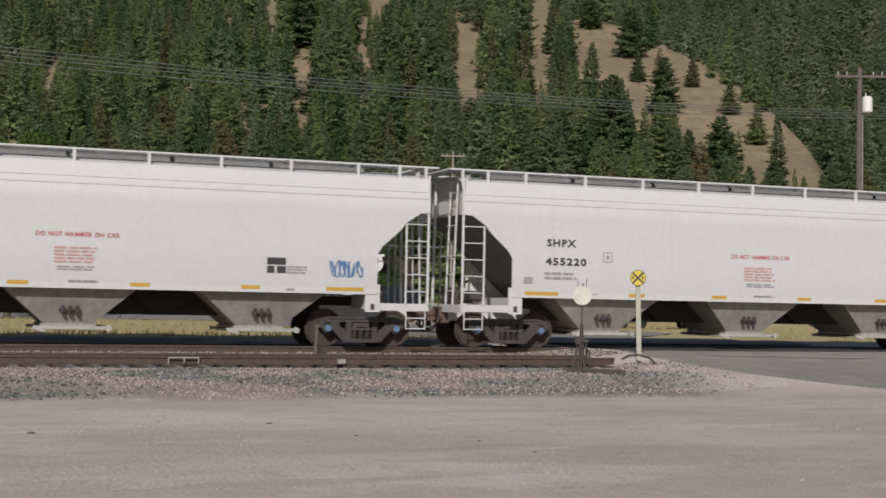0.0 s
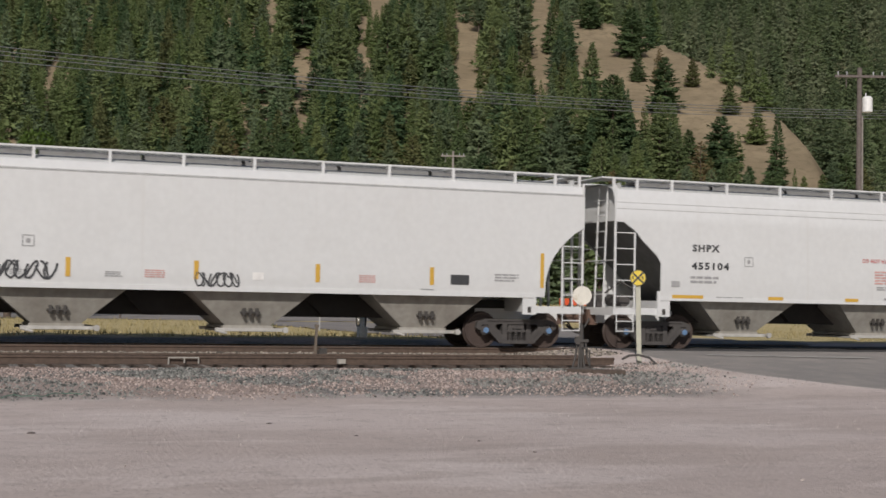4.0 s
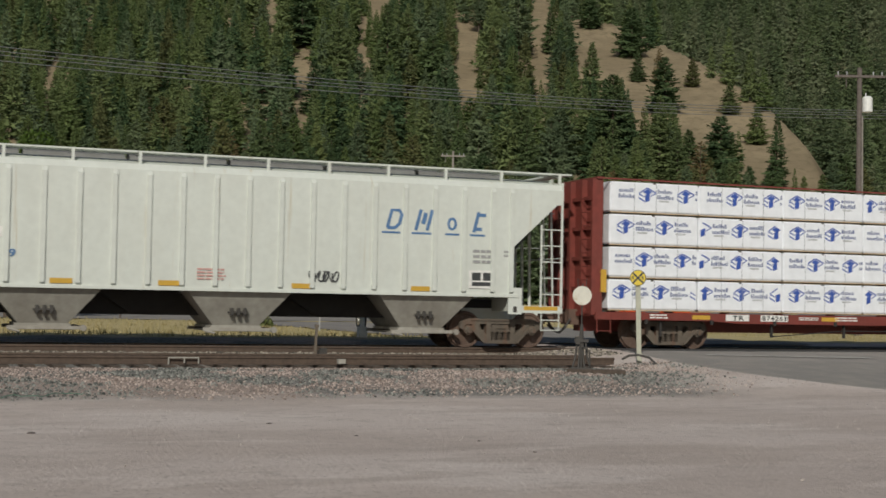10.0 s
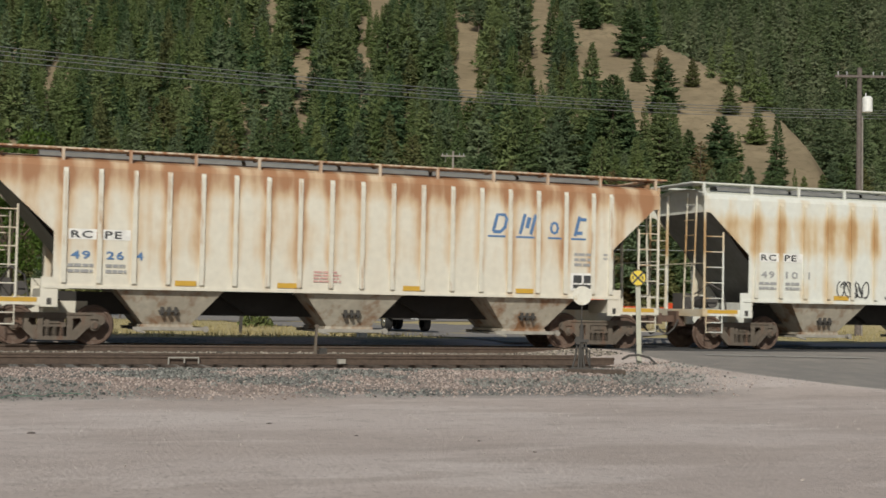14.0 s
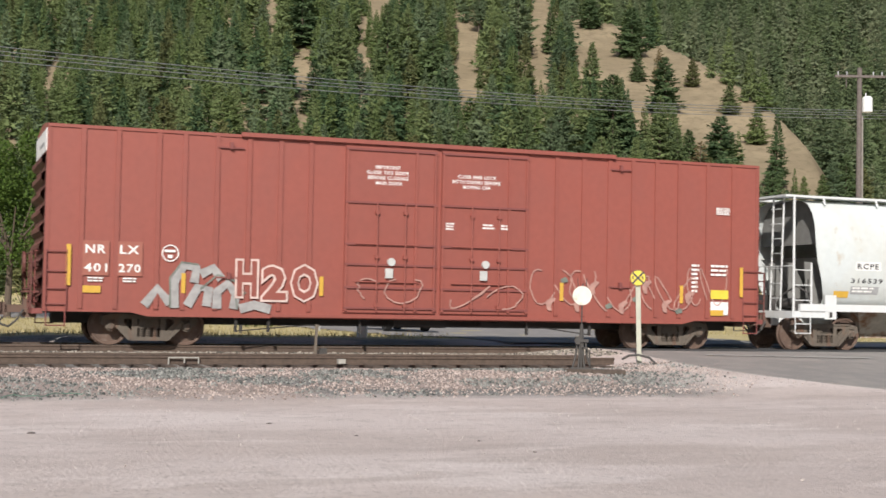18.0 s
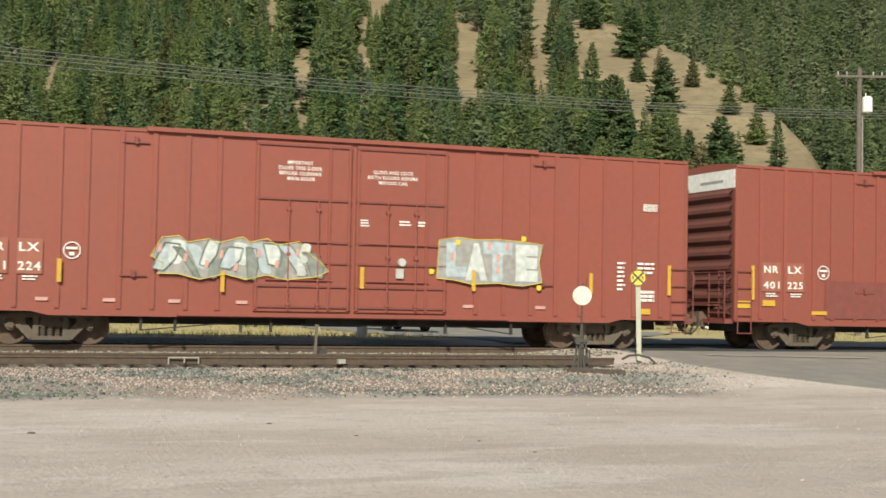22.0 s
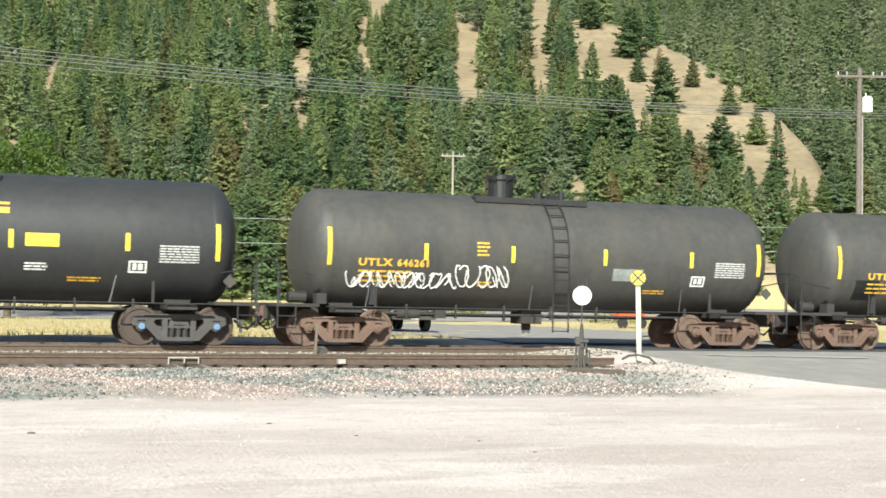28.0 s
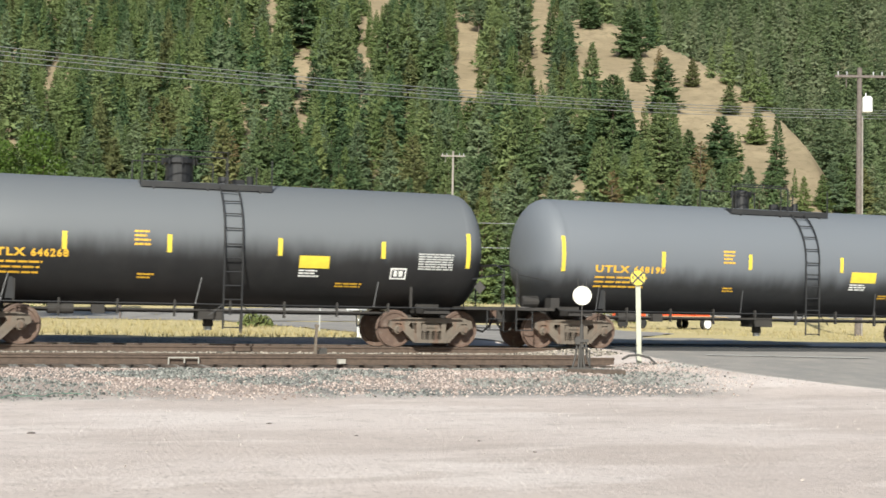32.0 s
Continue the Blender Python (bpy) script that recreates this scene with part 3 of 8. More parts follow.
def rails():
    near = part("rail", lambda bm: rail_profile(bm, -120, 130, -0.7525, 0.0), "rail_rust", None, key="main_rail")
    tagged(near, "long brown steel rail of the main track", "rail", "rails of the main track", "structure")
    far = part("rail", None, "rail_rust", None, key="main_rail", at=pose(0, 1.505, 0))
    tagged(far, "long brown steel rail of the main track", "rail", "rails of the main track", "structure")
    for y, i in ((-0.7525, 0), (0.7525, 1)):
        single("rail_head", lambda bm: bx(bm, -120, 130, y - 0.02, y + 0.02, 0.0005, 0.003), "rail_shine", "worn bright running band on the rail", "rail", kind="structure")
    for y, i in ((-4.78, 0), (-3.35, 1)):
        single("side_rail", lambda bm: rail_profile(bm, -90, 15.4, y, -0.09, 0.18), "rail_rust", "rusty rail of the disused side track", "rail", group="rails of the side track", kind="structure")


def ties():
    def tie(bm):
        bx(bm, -0.115, 0.115, -1.3, 1.3, -0.17, 0.0)
    k = 0
    x = -22.0
    while x < 16.6:
        o = part("tie", tie, "tie_wood", None, key="tie", at=pose(x + random.uniform(-0.03, 0.03), random.uniform(-0.08, 0.08), -0.178))
        tagged(o, "dark weathered timber tie of the main track", "tie", "ties of the main track", "structure")
        if x < 15.2:
            o = part("tie", tie, "tie_wood", None, key="tie", at=pose(x + random.uniform(-0.04, 0.04), -4.08 + random.uniform(-0.12, 0.08), -0.274 + random.uniform(-0.01, 0.01)))
            tagged(o, "dark weathered timber tie of the side track", "tie", "ties of the side track", "structure")
        x += 0.56
        k += 1


def roads():
    def lane(bm):
        rows = []
        for k in range(15):
            y = -2.35 - k * 0.85
            lo = 16.9 + 0.5 * smooth_step(-5, -9, y) + 5.5 * smooth_step(-7.5, -14.5, y)
            z = road_height(y)
            rows.append([(lo - 0.25, y, z - 0.10)] + [(lo + (48 - lo) * i / 24, y, z + 0.012 * noise.noise(Vector((i * 0.6, y, 2)))) for i in range(25)])
        rows.append([(x, y - 0.4, z - 0.12) for x, y, z in rows[-1]])
        strip(bm, rows)
    single("road", lane, "asphalt", "worn grey asphalt approach to the level crossing", "road", kind="structure")

    single("road_line", lambda bm: strip(bm, [[(18.6 + 0.9 * k, -3.6 - 0.12 * k, road_height(-3.6 - 0.12 * k) + 0.022), (18.6 + 0.9 * k, -3.75 - 0.12 * k, road_height(-3.75 - 0.12 * k) + 0.022)] for k in range(6)]), "road_paint", "worn pale line painted on the asphalt", "road marking", kind="structure")

    def deck(bm):
        bx(bm, 17.0, 30.0, -2.34, -0.83, -0.16, 0.006)
        bx(bm, 17.0, 30.0, -0.67, 0.67, -0.16, 0.004)
        bx(bm, 17.0, 30.0, 0.83, 2.6, -0.16, 0.004)
    single("crossing_deck", deck, "dark_asphalt", "dark asphalt deck of the level crossing between the rails", "crossing", kind="structure")

    def far_lane(bm):
        strip(bm, [[(15.8 + (10.5 + min(6, max(0, y - 14) * 0.8)) * i / 6, y, max(land(15.8 + i * 1.7, y), road_height(y) if y < 6 else -9) + 0.03) for i in range(7)] for y in [2.62 + 0.8 * k for k in range(52)]])
        strip(bm, [[(x, y, land(x, y) + 0.035) for y in (44, 48, 52, 57)] for x in range(-60, 130, 5)])
    single("far_road", far_lane, "asphalt", "pale grey road beyond the track", "road", kind="structure")


# ---- parts shared by the cars ----
def wheelset_mesh(bm):
    prof = [(0.0, 0.70), (0.12, 0.70), (0.13, 0.735), (0.36, 0.745), (0.40, 0.70), (0.487, 0.69), (0.487, 0.72), (0.457, 0.735), (0.452, 0.815), (0.40, 0.815), (0.38, 0.79), (0.16, 0.80), (0.15, 0.84), (0.0, 0.84)]
    for s in (-1, 1):
        strip(bm, [[(r * math.cos(a), s * y, r * math.sin(a)) for r, y in prof] for a in [k * math.tau / 28 for k in range(29)]])
    rod(bm, (0, -1.0, 0), (0, 1.0, 0), 0.085, 10)


def sideframe(bm):
    for s in (-1, 1):
        lo, hi = sorted((0.93 * s, 1.07 * s))
        lip = sorted((1.07 * s, 1.10 * s))
        # top chord with pedestal jaws, sloping tension members, spring columns and seat
        slab(bm, [(-1.13, 0.52), (-1.10, 0.67), (-0.86, 0.75), (0.86, 0.75), (1.10, 0.67), (1.13, 0.52), (1.03, 0.45), (0.98, 0.60), (0.74, 0.62), (-0.74, 0.62), (-0.98, 0.60), (-1.03, 0.45)], lo, hi)
        for e in (-1, 1):
            slab(bm, [(e * 0.80, 0.63), (e * 0.80, 0.47), (e * 0.46, 0.12), (e * 0.34, 0.12), (e * 0.36, 0.30), (e * 0.60, 0.55), (e * 0.56, 0.63)], lo, hi)
            slab(bm, [(e * 0.40, 0.63), (e * 0.40, 0.26), (e * 0.27, 0.14), (e * 0.27, 0.63)], lo, hi)
            slab(bm, [(e * 0.84, 0.49), (e * 0.79, 0.60), (e * 0.42, 0.17), (e * 0.47, 0.115)], *lip)
            slab(bm, [(e * 0.70, 0.40), (e * 0.74, 0.46), (e * 0.66, 0.62), (e * 0.58, 0.62)], lo, hi)
        slab(bm, [(-0.44, 0.115), (0.44, 0.115), (0.40, 0.20), (-0.40, 0.20)], lo, lip[1] if s > 0 else hi)
        slab(bm, [(-0.44, 0.115), (0.44, 0.115), (0.42, 0.15), (-0.42, 0.15)], *lip)
        slab(bm, [(-0.84, 0.70), (0.84, 0.70), (0.80, 0.745), (-0.80, 0.745)], *lip)
        # bolster end over three coil springs
        slab(bm, [(-0.25, 0.45), (0.25, 0.45), (0.22, 0.60), (-0.22, 0.60)], lo + 0.03, hi - 0.03)
        slab(bm, [(-0.27, 0.42), (0.27, 0.42), (0.27, 0.455), (-0.27, 0.455)], lo, hi)
        slab(bm, [(-0.14, 0.50), (0.14, 0.50), (0.10, 0.555), (-0.10, 0.555)], *sorted((1.02 * s, 1.075 * s)))
        for k in (-0.165, 0.0, 0.165):
            rod(bm, (k, 1.0 * s, 0.19), (k, 1.0 * s, 0.43), 0.035, 6)
            for j in range(5):
                rod(bm, (k, 1.0 * s, 0.205 + 0.046 * j), (k, 1.0 * s, 0.228 + 0.046 * j), 0.068, 9)
        for k in (-0.17, -0.06, 0.06, 0.17):
            rod(bm, (k, 0.86 * s, 0.16), (k, 0.86 * s, 0.43), 0.062, 8)
        for x in (-0.889, 0.889):
            slab(bm, [(x - 0.12, 0.44), (x - 0.15, 0.62), (x + 0.15, 0.62), (x + 0.12, 0.44), (x + 0.08, 0.60), (x - 0.08, 0.60)], lo - 0.01, hi + 0.01)
            rod(bm, (x, 0.88 * s, 0.457), (x, 1.10 * s, 0.457), 0.125, 14)
            rod(bm, (x, 1.10 * s, 0.457), (x, 1.135 * s, 0.457), 0.105, 14, 0.085)
    bx(bm, -0.22, 0.22, -0.95, 0.95, 0.40, 0.62)
    rod(bm, (0, 0, 0.62), (0, 0, 0.80), 0.20, 12)
    for x in (-0.42, 0.42):
        bx(bm, x - 0.05, x + 0.05, -0.9, 0.9, 0.36, 0.46)
        for s in (-1, 1):
            bx(bm, x - 0.06 + 0.06 * (x > 0), x + 0.0 + 0.06 * (x > 0), *sorted((0.68 * s, 0.82 * s)), 0.28, 0.56)


def cap_mesh(bm):
    for x in (0.0,):
        rod(bm, (x, -1.131, 0.457), (x, -1.155, 0.457), 0.075, 12)
        for k in range(3):
            a = k * math.tau / 3
            rod(bm, (x + 0.045 * math.cos(a), -1.155, 0.457 + 0.045 * math.sin(a)), (x + 0.045 * math.cos(a), -1.168, 0.457 + 0.045 * math.sin(a)), 0.014, 6)


WHEELS = []


def truck(car, x, mat="truck_brown", cap="axle_blue"):
    t = part("truck", sideframe, mat, car, "cast steel truck with coil springs", pose(x, 0, 0), "truck_" + mat)
    for dx in (-0.889, 0.889):
        part("bearing_cap", cap_mesh, cap, t, "bolted bearing end cap", pose(dx, 0, 0), "cap_" + cap)
    for dx in (-0.889, 0.889):
        w = part("wheelset", wheelset_mesh, "wheel_face" if mat != "truck_grey" else "wheel_steel", t, "pair of brown steel wheels on an axle", pose(dx, 0, 0.457), "wheelset_" + mat, True)
        WHEELS.append((w, dx))
    return t


def coupler(bm, x, s, z=0.82):
    bx(bm, min(x, x + s * 0.55), max(x, x + s * 0.55), -0.09, 0.09, z - 0.09, z + 0.09)
    bx(bm, min(x + s * 0.45, x + s * 0.72), max(x + s * 0.45, x + s * 0.72), -0.16, 0.16, z - 0.15, z + 0.15)
    bx(bm, min(x - s * 0.25, x + s * 0.05), max(x - s * 0.25, x + s * 0.05), -0.25, 0.25, z - 0.2, z + 0.22)


def end_gear(car, xl, xr):
    for x, s in ((xl, -1), (xr, 1)):
        part("coupler", lambda bm: coupler(bm, x, s), "truck_rust", car, "rusty knuckle coupler")
        pts = [(x + s * 0.05, -0.35, 0.80), (x + s * 0.2, -0.36, 0.55), (x + s * 0.38, -0.35, 0.40), (x + s * 0.55, -0.3, 0.46), (x + s * 0.68, -0.22, 0.62)]
        part("air_hose", lambda bm: pipe(bm, pts, 0.028, 6), "steel_dark", car, "black rubber air hose", key=f"hose_{SERIAL[0]}")


def ladder(bm, x0, x1, y, z0, z1, step=0.38, r=0.018, out=0.0):
    rod(bm, (x0, y, z0), (x0, y, z1), r, 6)
    rod(bm, (x1, y, z0), (x1, y, z1), r, 6)
    z = z0 + 0.06
    while z < z1:
        rod(bm, (x0, y, z), (x1, y, z), r * 0.8, 5)
        z += step


def flat_face(y):
    return lambda x, z: y


def round_face(zc, r, lift=0.006):
    return lambda x, z: -math.sqrt(max(0.01, r * r - (z - zc) ** 2)) - lift


def patch(bm, face, x0, x1, z0, z1, cells=1):
    """A thin painted or stuck-on rectangle that follows the side."""
    rows = []
    for k in range(cells + 1):
        z = z0 + (z1 - z0) * k / cells
        rows.append([(x0, face(x0, z), z), (x1, face(x1, z), z)])
    strip(bm, rows)


SMALL = ("stencil", "data_panel", "consolidated_stencil", "stencil_frame", "stencil_box")


def painted(car, name, mat, face, quads, label="", cells=1):
    ob = part(name, lambda bm: [patch(bm, face, *q, cells) for q in quads], mat, car, label, split="each" if name not in SMALL else "")
    if name in SMALL:
        ob["kind"] = "stuff"
    return ob


def bars(x0, x1, z0, z1, lines, rnd=0.25, gap=0.45, words=3):
    """Rows of short bars that stand for writing too small to read."""
    out = []
    h = (z1 - z0) / lines
    for k in range(lines):
        zt = z1 - k * h
        end = x1 - random.random() * rnd * (x1 - x0)
        x = x0
        while x < end - 0.02:
            w = min(end - x, (x1 - x0) / words * random.uniform(0.5, 1.1))
            out.append((x, x + w * 0.86, zt - h * (1 - gap), zt))
            x += w
    return out


def words_mesh(text, key, heavy):
    if key not in MESHES:
        cu = bpy.data.curves.new("type", "FONT")
        cu.body = text
        cu.resolution_u = 2
        cu.space_character = 1.18
        cu.offset = heavy
        ob = bpy.data.objects.new("type", cu)
        scene.collection.objects.link(ob)
        bpy.context.view_layer.update()
        me = bpy.data.meshes.new_from_object(ob.evaluated_get(bpy.context.evaluated_depsgraph_get()))
        bpy.data.objects.remove(ob)
        bpy.data.curves.remove(cu)
        MESHES[key] = me
    return MESHES[key]


def lettering(car, text, mat, face, x0, x1, z0, z1, label="", bold=0.0):
    """Words in the built-in font, fitted into x0..x1 and z0..z1 on the side."""
    heavy = 0.085 if bold > 0.09 else 0.036 if bold > 0.02 else 0.022 if bold > 0.005 else 0.006
    src = words_mesh(text, f"type_{text}_{heavy}", heavy)
    co = np.empty(len(src.vertices) * 3)
    src.vertices.foreach_get("co", co)
    co = co.reshape(-1, 3)
    lo, hi = co.min(0), co.max(0)
    me = bpy.data.meshes.new("lettering")
    pts = []
    for x, y, _ in co:
        px = x0 + (x - lo[0]) / (hi[0] - lo[0]) * (x1 - x0)
        pz = z0 + (y - lo[1]) / (hi[1] - lo[1]) * (z1 - z0)
        pts.append((px, face(px, pz), pz))
    faces = [tuple(p.vertices) for p in src.polygons]
    me.from_pydata(pts, [], faces)
    me.materials.append(M[mat])
    ob = new("lettering", me)
    ob.parent = car
    if label:
        ob["label"] = label
    return ob


def scribble(bm, face, x0, x1, z0, z1, strokes, w, seed, loops=1.0):
    """A spray-painted tag: thin wandering strokes, no letters."""
    rnd = random.Random(seed)
    for k in range(strokes):
        cx = x0 + (x1 - x0) * (k + 0.5) / strokes
        rx, rz = (x1 - x0) / strokes * 0.75, (z1 - z0) / 2
        a, b = rnd.uniform(0, 6.28), rnd.choice((1, 1.5, 2)) * loops
        pts = []
        for i in range(13):
            t = i / 12
            pts.append((cx + rx * math.sin(a + b * t * 4.2) * rnd.uniform(0.8, 1), (z0 + z1) / 2 + rz * math.sin(a * 2.3 + t * 5.1 * b)))
        stroke(bm, face, pts, w, 0.001 * (k % 3))


def stroke(bm, face, pts, w, lift=0.0):
    """A sprayed line of width w through the points (x, z), in one piece."""
    rows = []
    for i, (x, z) in enumerate(pts):
        xa, za = pts[max(i - 1, 0)]
        xb, zb = pts[min(i + 1, len(pts) - 1)]
        d = Vector((xb - xa, zb - za))
        n = Vector((-d.y, d.x)).normalized() * w / 2 if d.length > 1e-6 else Vector((0, w / 2))
        rows.append([(x + n.x, face(x, z) - lift, z + n.y), (x - n.x, face(x, z) - lift, z - n.y)])
    strip(bm, rows)


def blob(bm, face, pts, lift=0.0):
    """A filled sprayed shape with the outline pts, rounded a little."""
    out = []
    for i, (x, z) in enumerate(pts):
        xp, zp = pts[i - 1]
        xn, zn = pts[(i + 1) % len(pts)]
        for t in (0.25, 0.0, -0.25):
            if t > 0:
                out.append((x + (xp - x) * t, z + (zp - z) * t))
            elif t < 0:
                out.append((x - (xn - x) * t, z - (zn - z) * t))
            else:
                out.append((x + ((xp + xn) / 2 - x) * 0.14, z + ((zp + zn) / 2 - z) * 0.14))
    bm.faces.new([bm.verts.new((x, face(x, z) - lift, z)) for x, z in out])


CARS = []


def car_root(name, label, category, centre, group=""):
    car = thing(name, label, category, group)
    CARS.append((car, centre))
    return car


# ---- covered hoppers ----
def side_sheet(bm, levels, sgn, thick=0.025):
    """levels: rows of (z, x_left, x_right, y)."""
    for off in (0.0, thick):
        strip(bm, [[(xl, sgn * (y - off), z), (xl * 0.5 + xr * 0.5, sgn * (y - off), z), (xr, sgn * (y - off), z)] for z, xl, xr, y in levels])
    for side in (1, 2):
        strip(bm, [[(lv[side], sgn * lv[3], lv[0]), (lv[side], sgn * (lv[3] - thick), lv[0])] for lv in levels])


def running_board(car, x0, x1, z, mat, posts, y=1.38, roof=4.24, width=0.62):
    def boards(bm):
        for s in (-1, 1):
            a, b = sorted((s * y, s * (y - width)))
            bx(bm, x0, x1, a, b, z - 0.035, z)
            for k in range(3):
                yy = a + (b - a) * (k + 0.5) / 3
                bx(bm, x0, x1, yy - 0.02, yy + 0.02, z, z + 0.012)
        for x in (x0, x1 - 0.45):
            bx(bm, x, x + 0.45, -y, y, z - 0.03, z + 0.005)
    part("running_board", boards, mat, car, "painted roof walkway board", split="each")
    for x in posts:
        def bracket(bm):
            for s in (-1, 1):
                a, b = sorted((s * (y + 0.012), s * (y - 0.05)))
                bx(bm, x - 0.035, x + 0.035, a, b, roof - 0.05, z - 0.03)
                a, b = sorted((s * (y + 0.01), s * (y - width)))
                bx(bm, x - 0.025, x + 0.025, a, b, z - 0.075, z - 0.036)
        part("bracket", bracket, mat, car, split="side")


# hatch covers are painted dark for the shadow below the walkway boards
def hatches(car, x0, x1, mat="end_shade"):
    def hatch(bm):
        n = 6
        for k in range(n):
            a = x0 + (x1 - x0) * k / n
            b = x0 + (x1 - x0) * (k + 0.96) / n
            strip(bm, [[(a, y, z), (b, y, z)] for y, z in ((-0.32, 4.42), (-0.30, 4.54), (-0.12, 4.60), (0.12, 4.60), (0.30, 4.54), (0.32, 4.42))])
    part("roof_hatch", hatch, mat, car, "long trough roof hatch cover", split="each")


def slope_ends(car, spec, mat):
    """Slanting end sheets, upper end walls and the floor edge between the side sheets."""
    e, zt, w = spec["end"] - 0.22, spec["cut_z"] + 0.05, spec["half"] - 0.07
    part("end_wall", lambda bm: [strip(bm, [[(s * (e - d), -w * 0.93, spec["roof"]), (s * (e - d), w * 0.93, spec["roof"])], [(s * (e - d), -w, zt), (s * (e - d), w, zt)]]) for s in (-1, 1) for d in (0.0, 0.02)], mat, car, "painted upper end wall", split="corner")

    # slope sheets are greyed for the shade below the roof overhang
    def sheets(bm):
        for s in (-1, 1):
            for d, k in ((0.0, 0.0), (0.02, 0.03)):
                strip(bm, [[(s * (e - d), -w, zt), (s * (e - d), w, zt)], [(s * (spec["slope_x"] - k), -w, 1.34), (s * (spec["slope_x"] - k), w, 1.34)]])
    part("slope_sheet", sheets, "end_shade", car, "grimy slanting end sheet with the overhang's shade in its grey", split="corner")


def hopper_bays(car, bays, mat, slide="white_plain", half=1.42):
    for a, b in bays:
        m = (a + b) / 2

        def bay(bm):
            frustum(bm, m - 0.56, m + 0.56, -1.02, 1.02, 0.50, a, b, -half, half, 1.33)
            bx(bm, m - 0.62, m + 0.62, -1.03, 1.03, 0.43, 0.50)
        h = part("hopper_bay", bay, mat, car, "dusty sloping discharge hopper")

        def gate(bm):
            for s in (-1, 1):
                bx(bm, m - 0.80, m + 0.90, *sorted((s * 0.98, s * 1.06)), 0.36, 0.44)
            bx(bm, m - 0.66, m + 0.66, -0.98, 0.98, 0.35, 0.40)
            rod(bm, (m + 0.90, -1.12, 0.40), (m + 0.90, 1.12, 0.40), 0.045, 8)
            rod(bm, (m + 0.90, -1.10, 0.40), (m + 0.90, -1.20, 0.40), 0.075, 8)
            rod(bm, (m - 0.78, -1.06, 0.37), (m - 0.52, -1.10, 0.31), 0.03, 6)
        part("outlet_gate", gate, slide, h, "pale sliding outlet gate")

        def crank(bm):
            for k in (-0.16, 0, 0.16):
                bx(bm, m + k - 0.035, m + k + 0.035, -1.28, -1.19, 0.72, 0.92)
                rod(bm, (m + k, -1.31, 0.78), (m + k, -1.15, 0.78), 0.03, 6)
            bx(bm, m - 0.24, m + 0.24, -1.27, -1.17, 0.80, 0.84)
        part("vibrator_bracket", crank, "steel_dark", h, "dark steel bracket on the hopper")
    def spine(bm):
        bx(bm, bays[0][0] - 1.2, bays[-1][1] + 1.2, -0.30, 0.30, 0.72, 1.25)
        # dark slabs added for the shade in the gaps between bays
        for (a, b), (c, d) in zip(bays, bays[1:]):
            slab(bm, [(b - 0.05, 1.32), (c + 0.05, 1.32), ((b + c) / 2 + 0.25, 0.78), ((b + c) / 2 - 0.25, 0.78)], -0.5, 0.5)
    part("centre_sill", spine, "under_dark", car, "dark centre sill with dark fillers for the shade between bays")


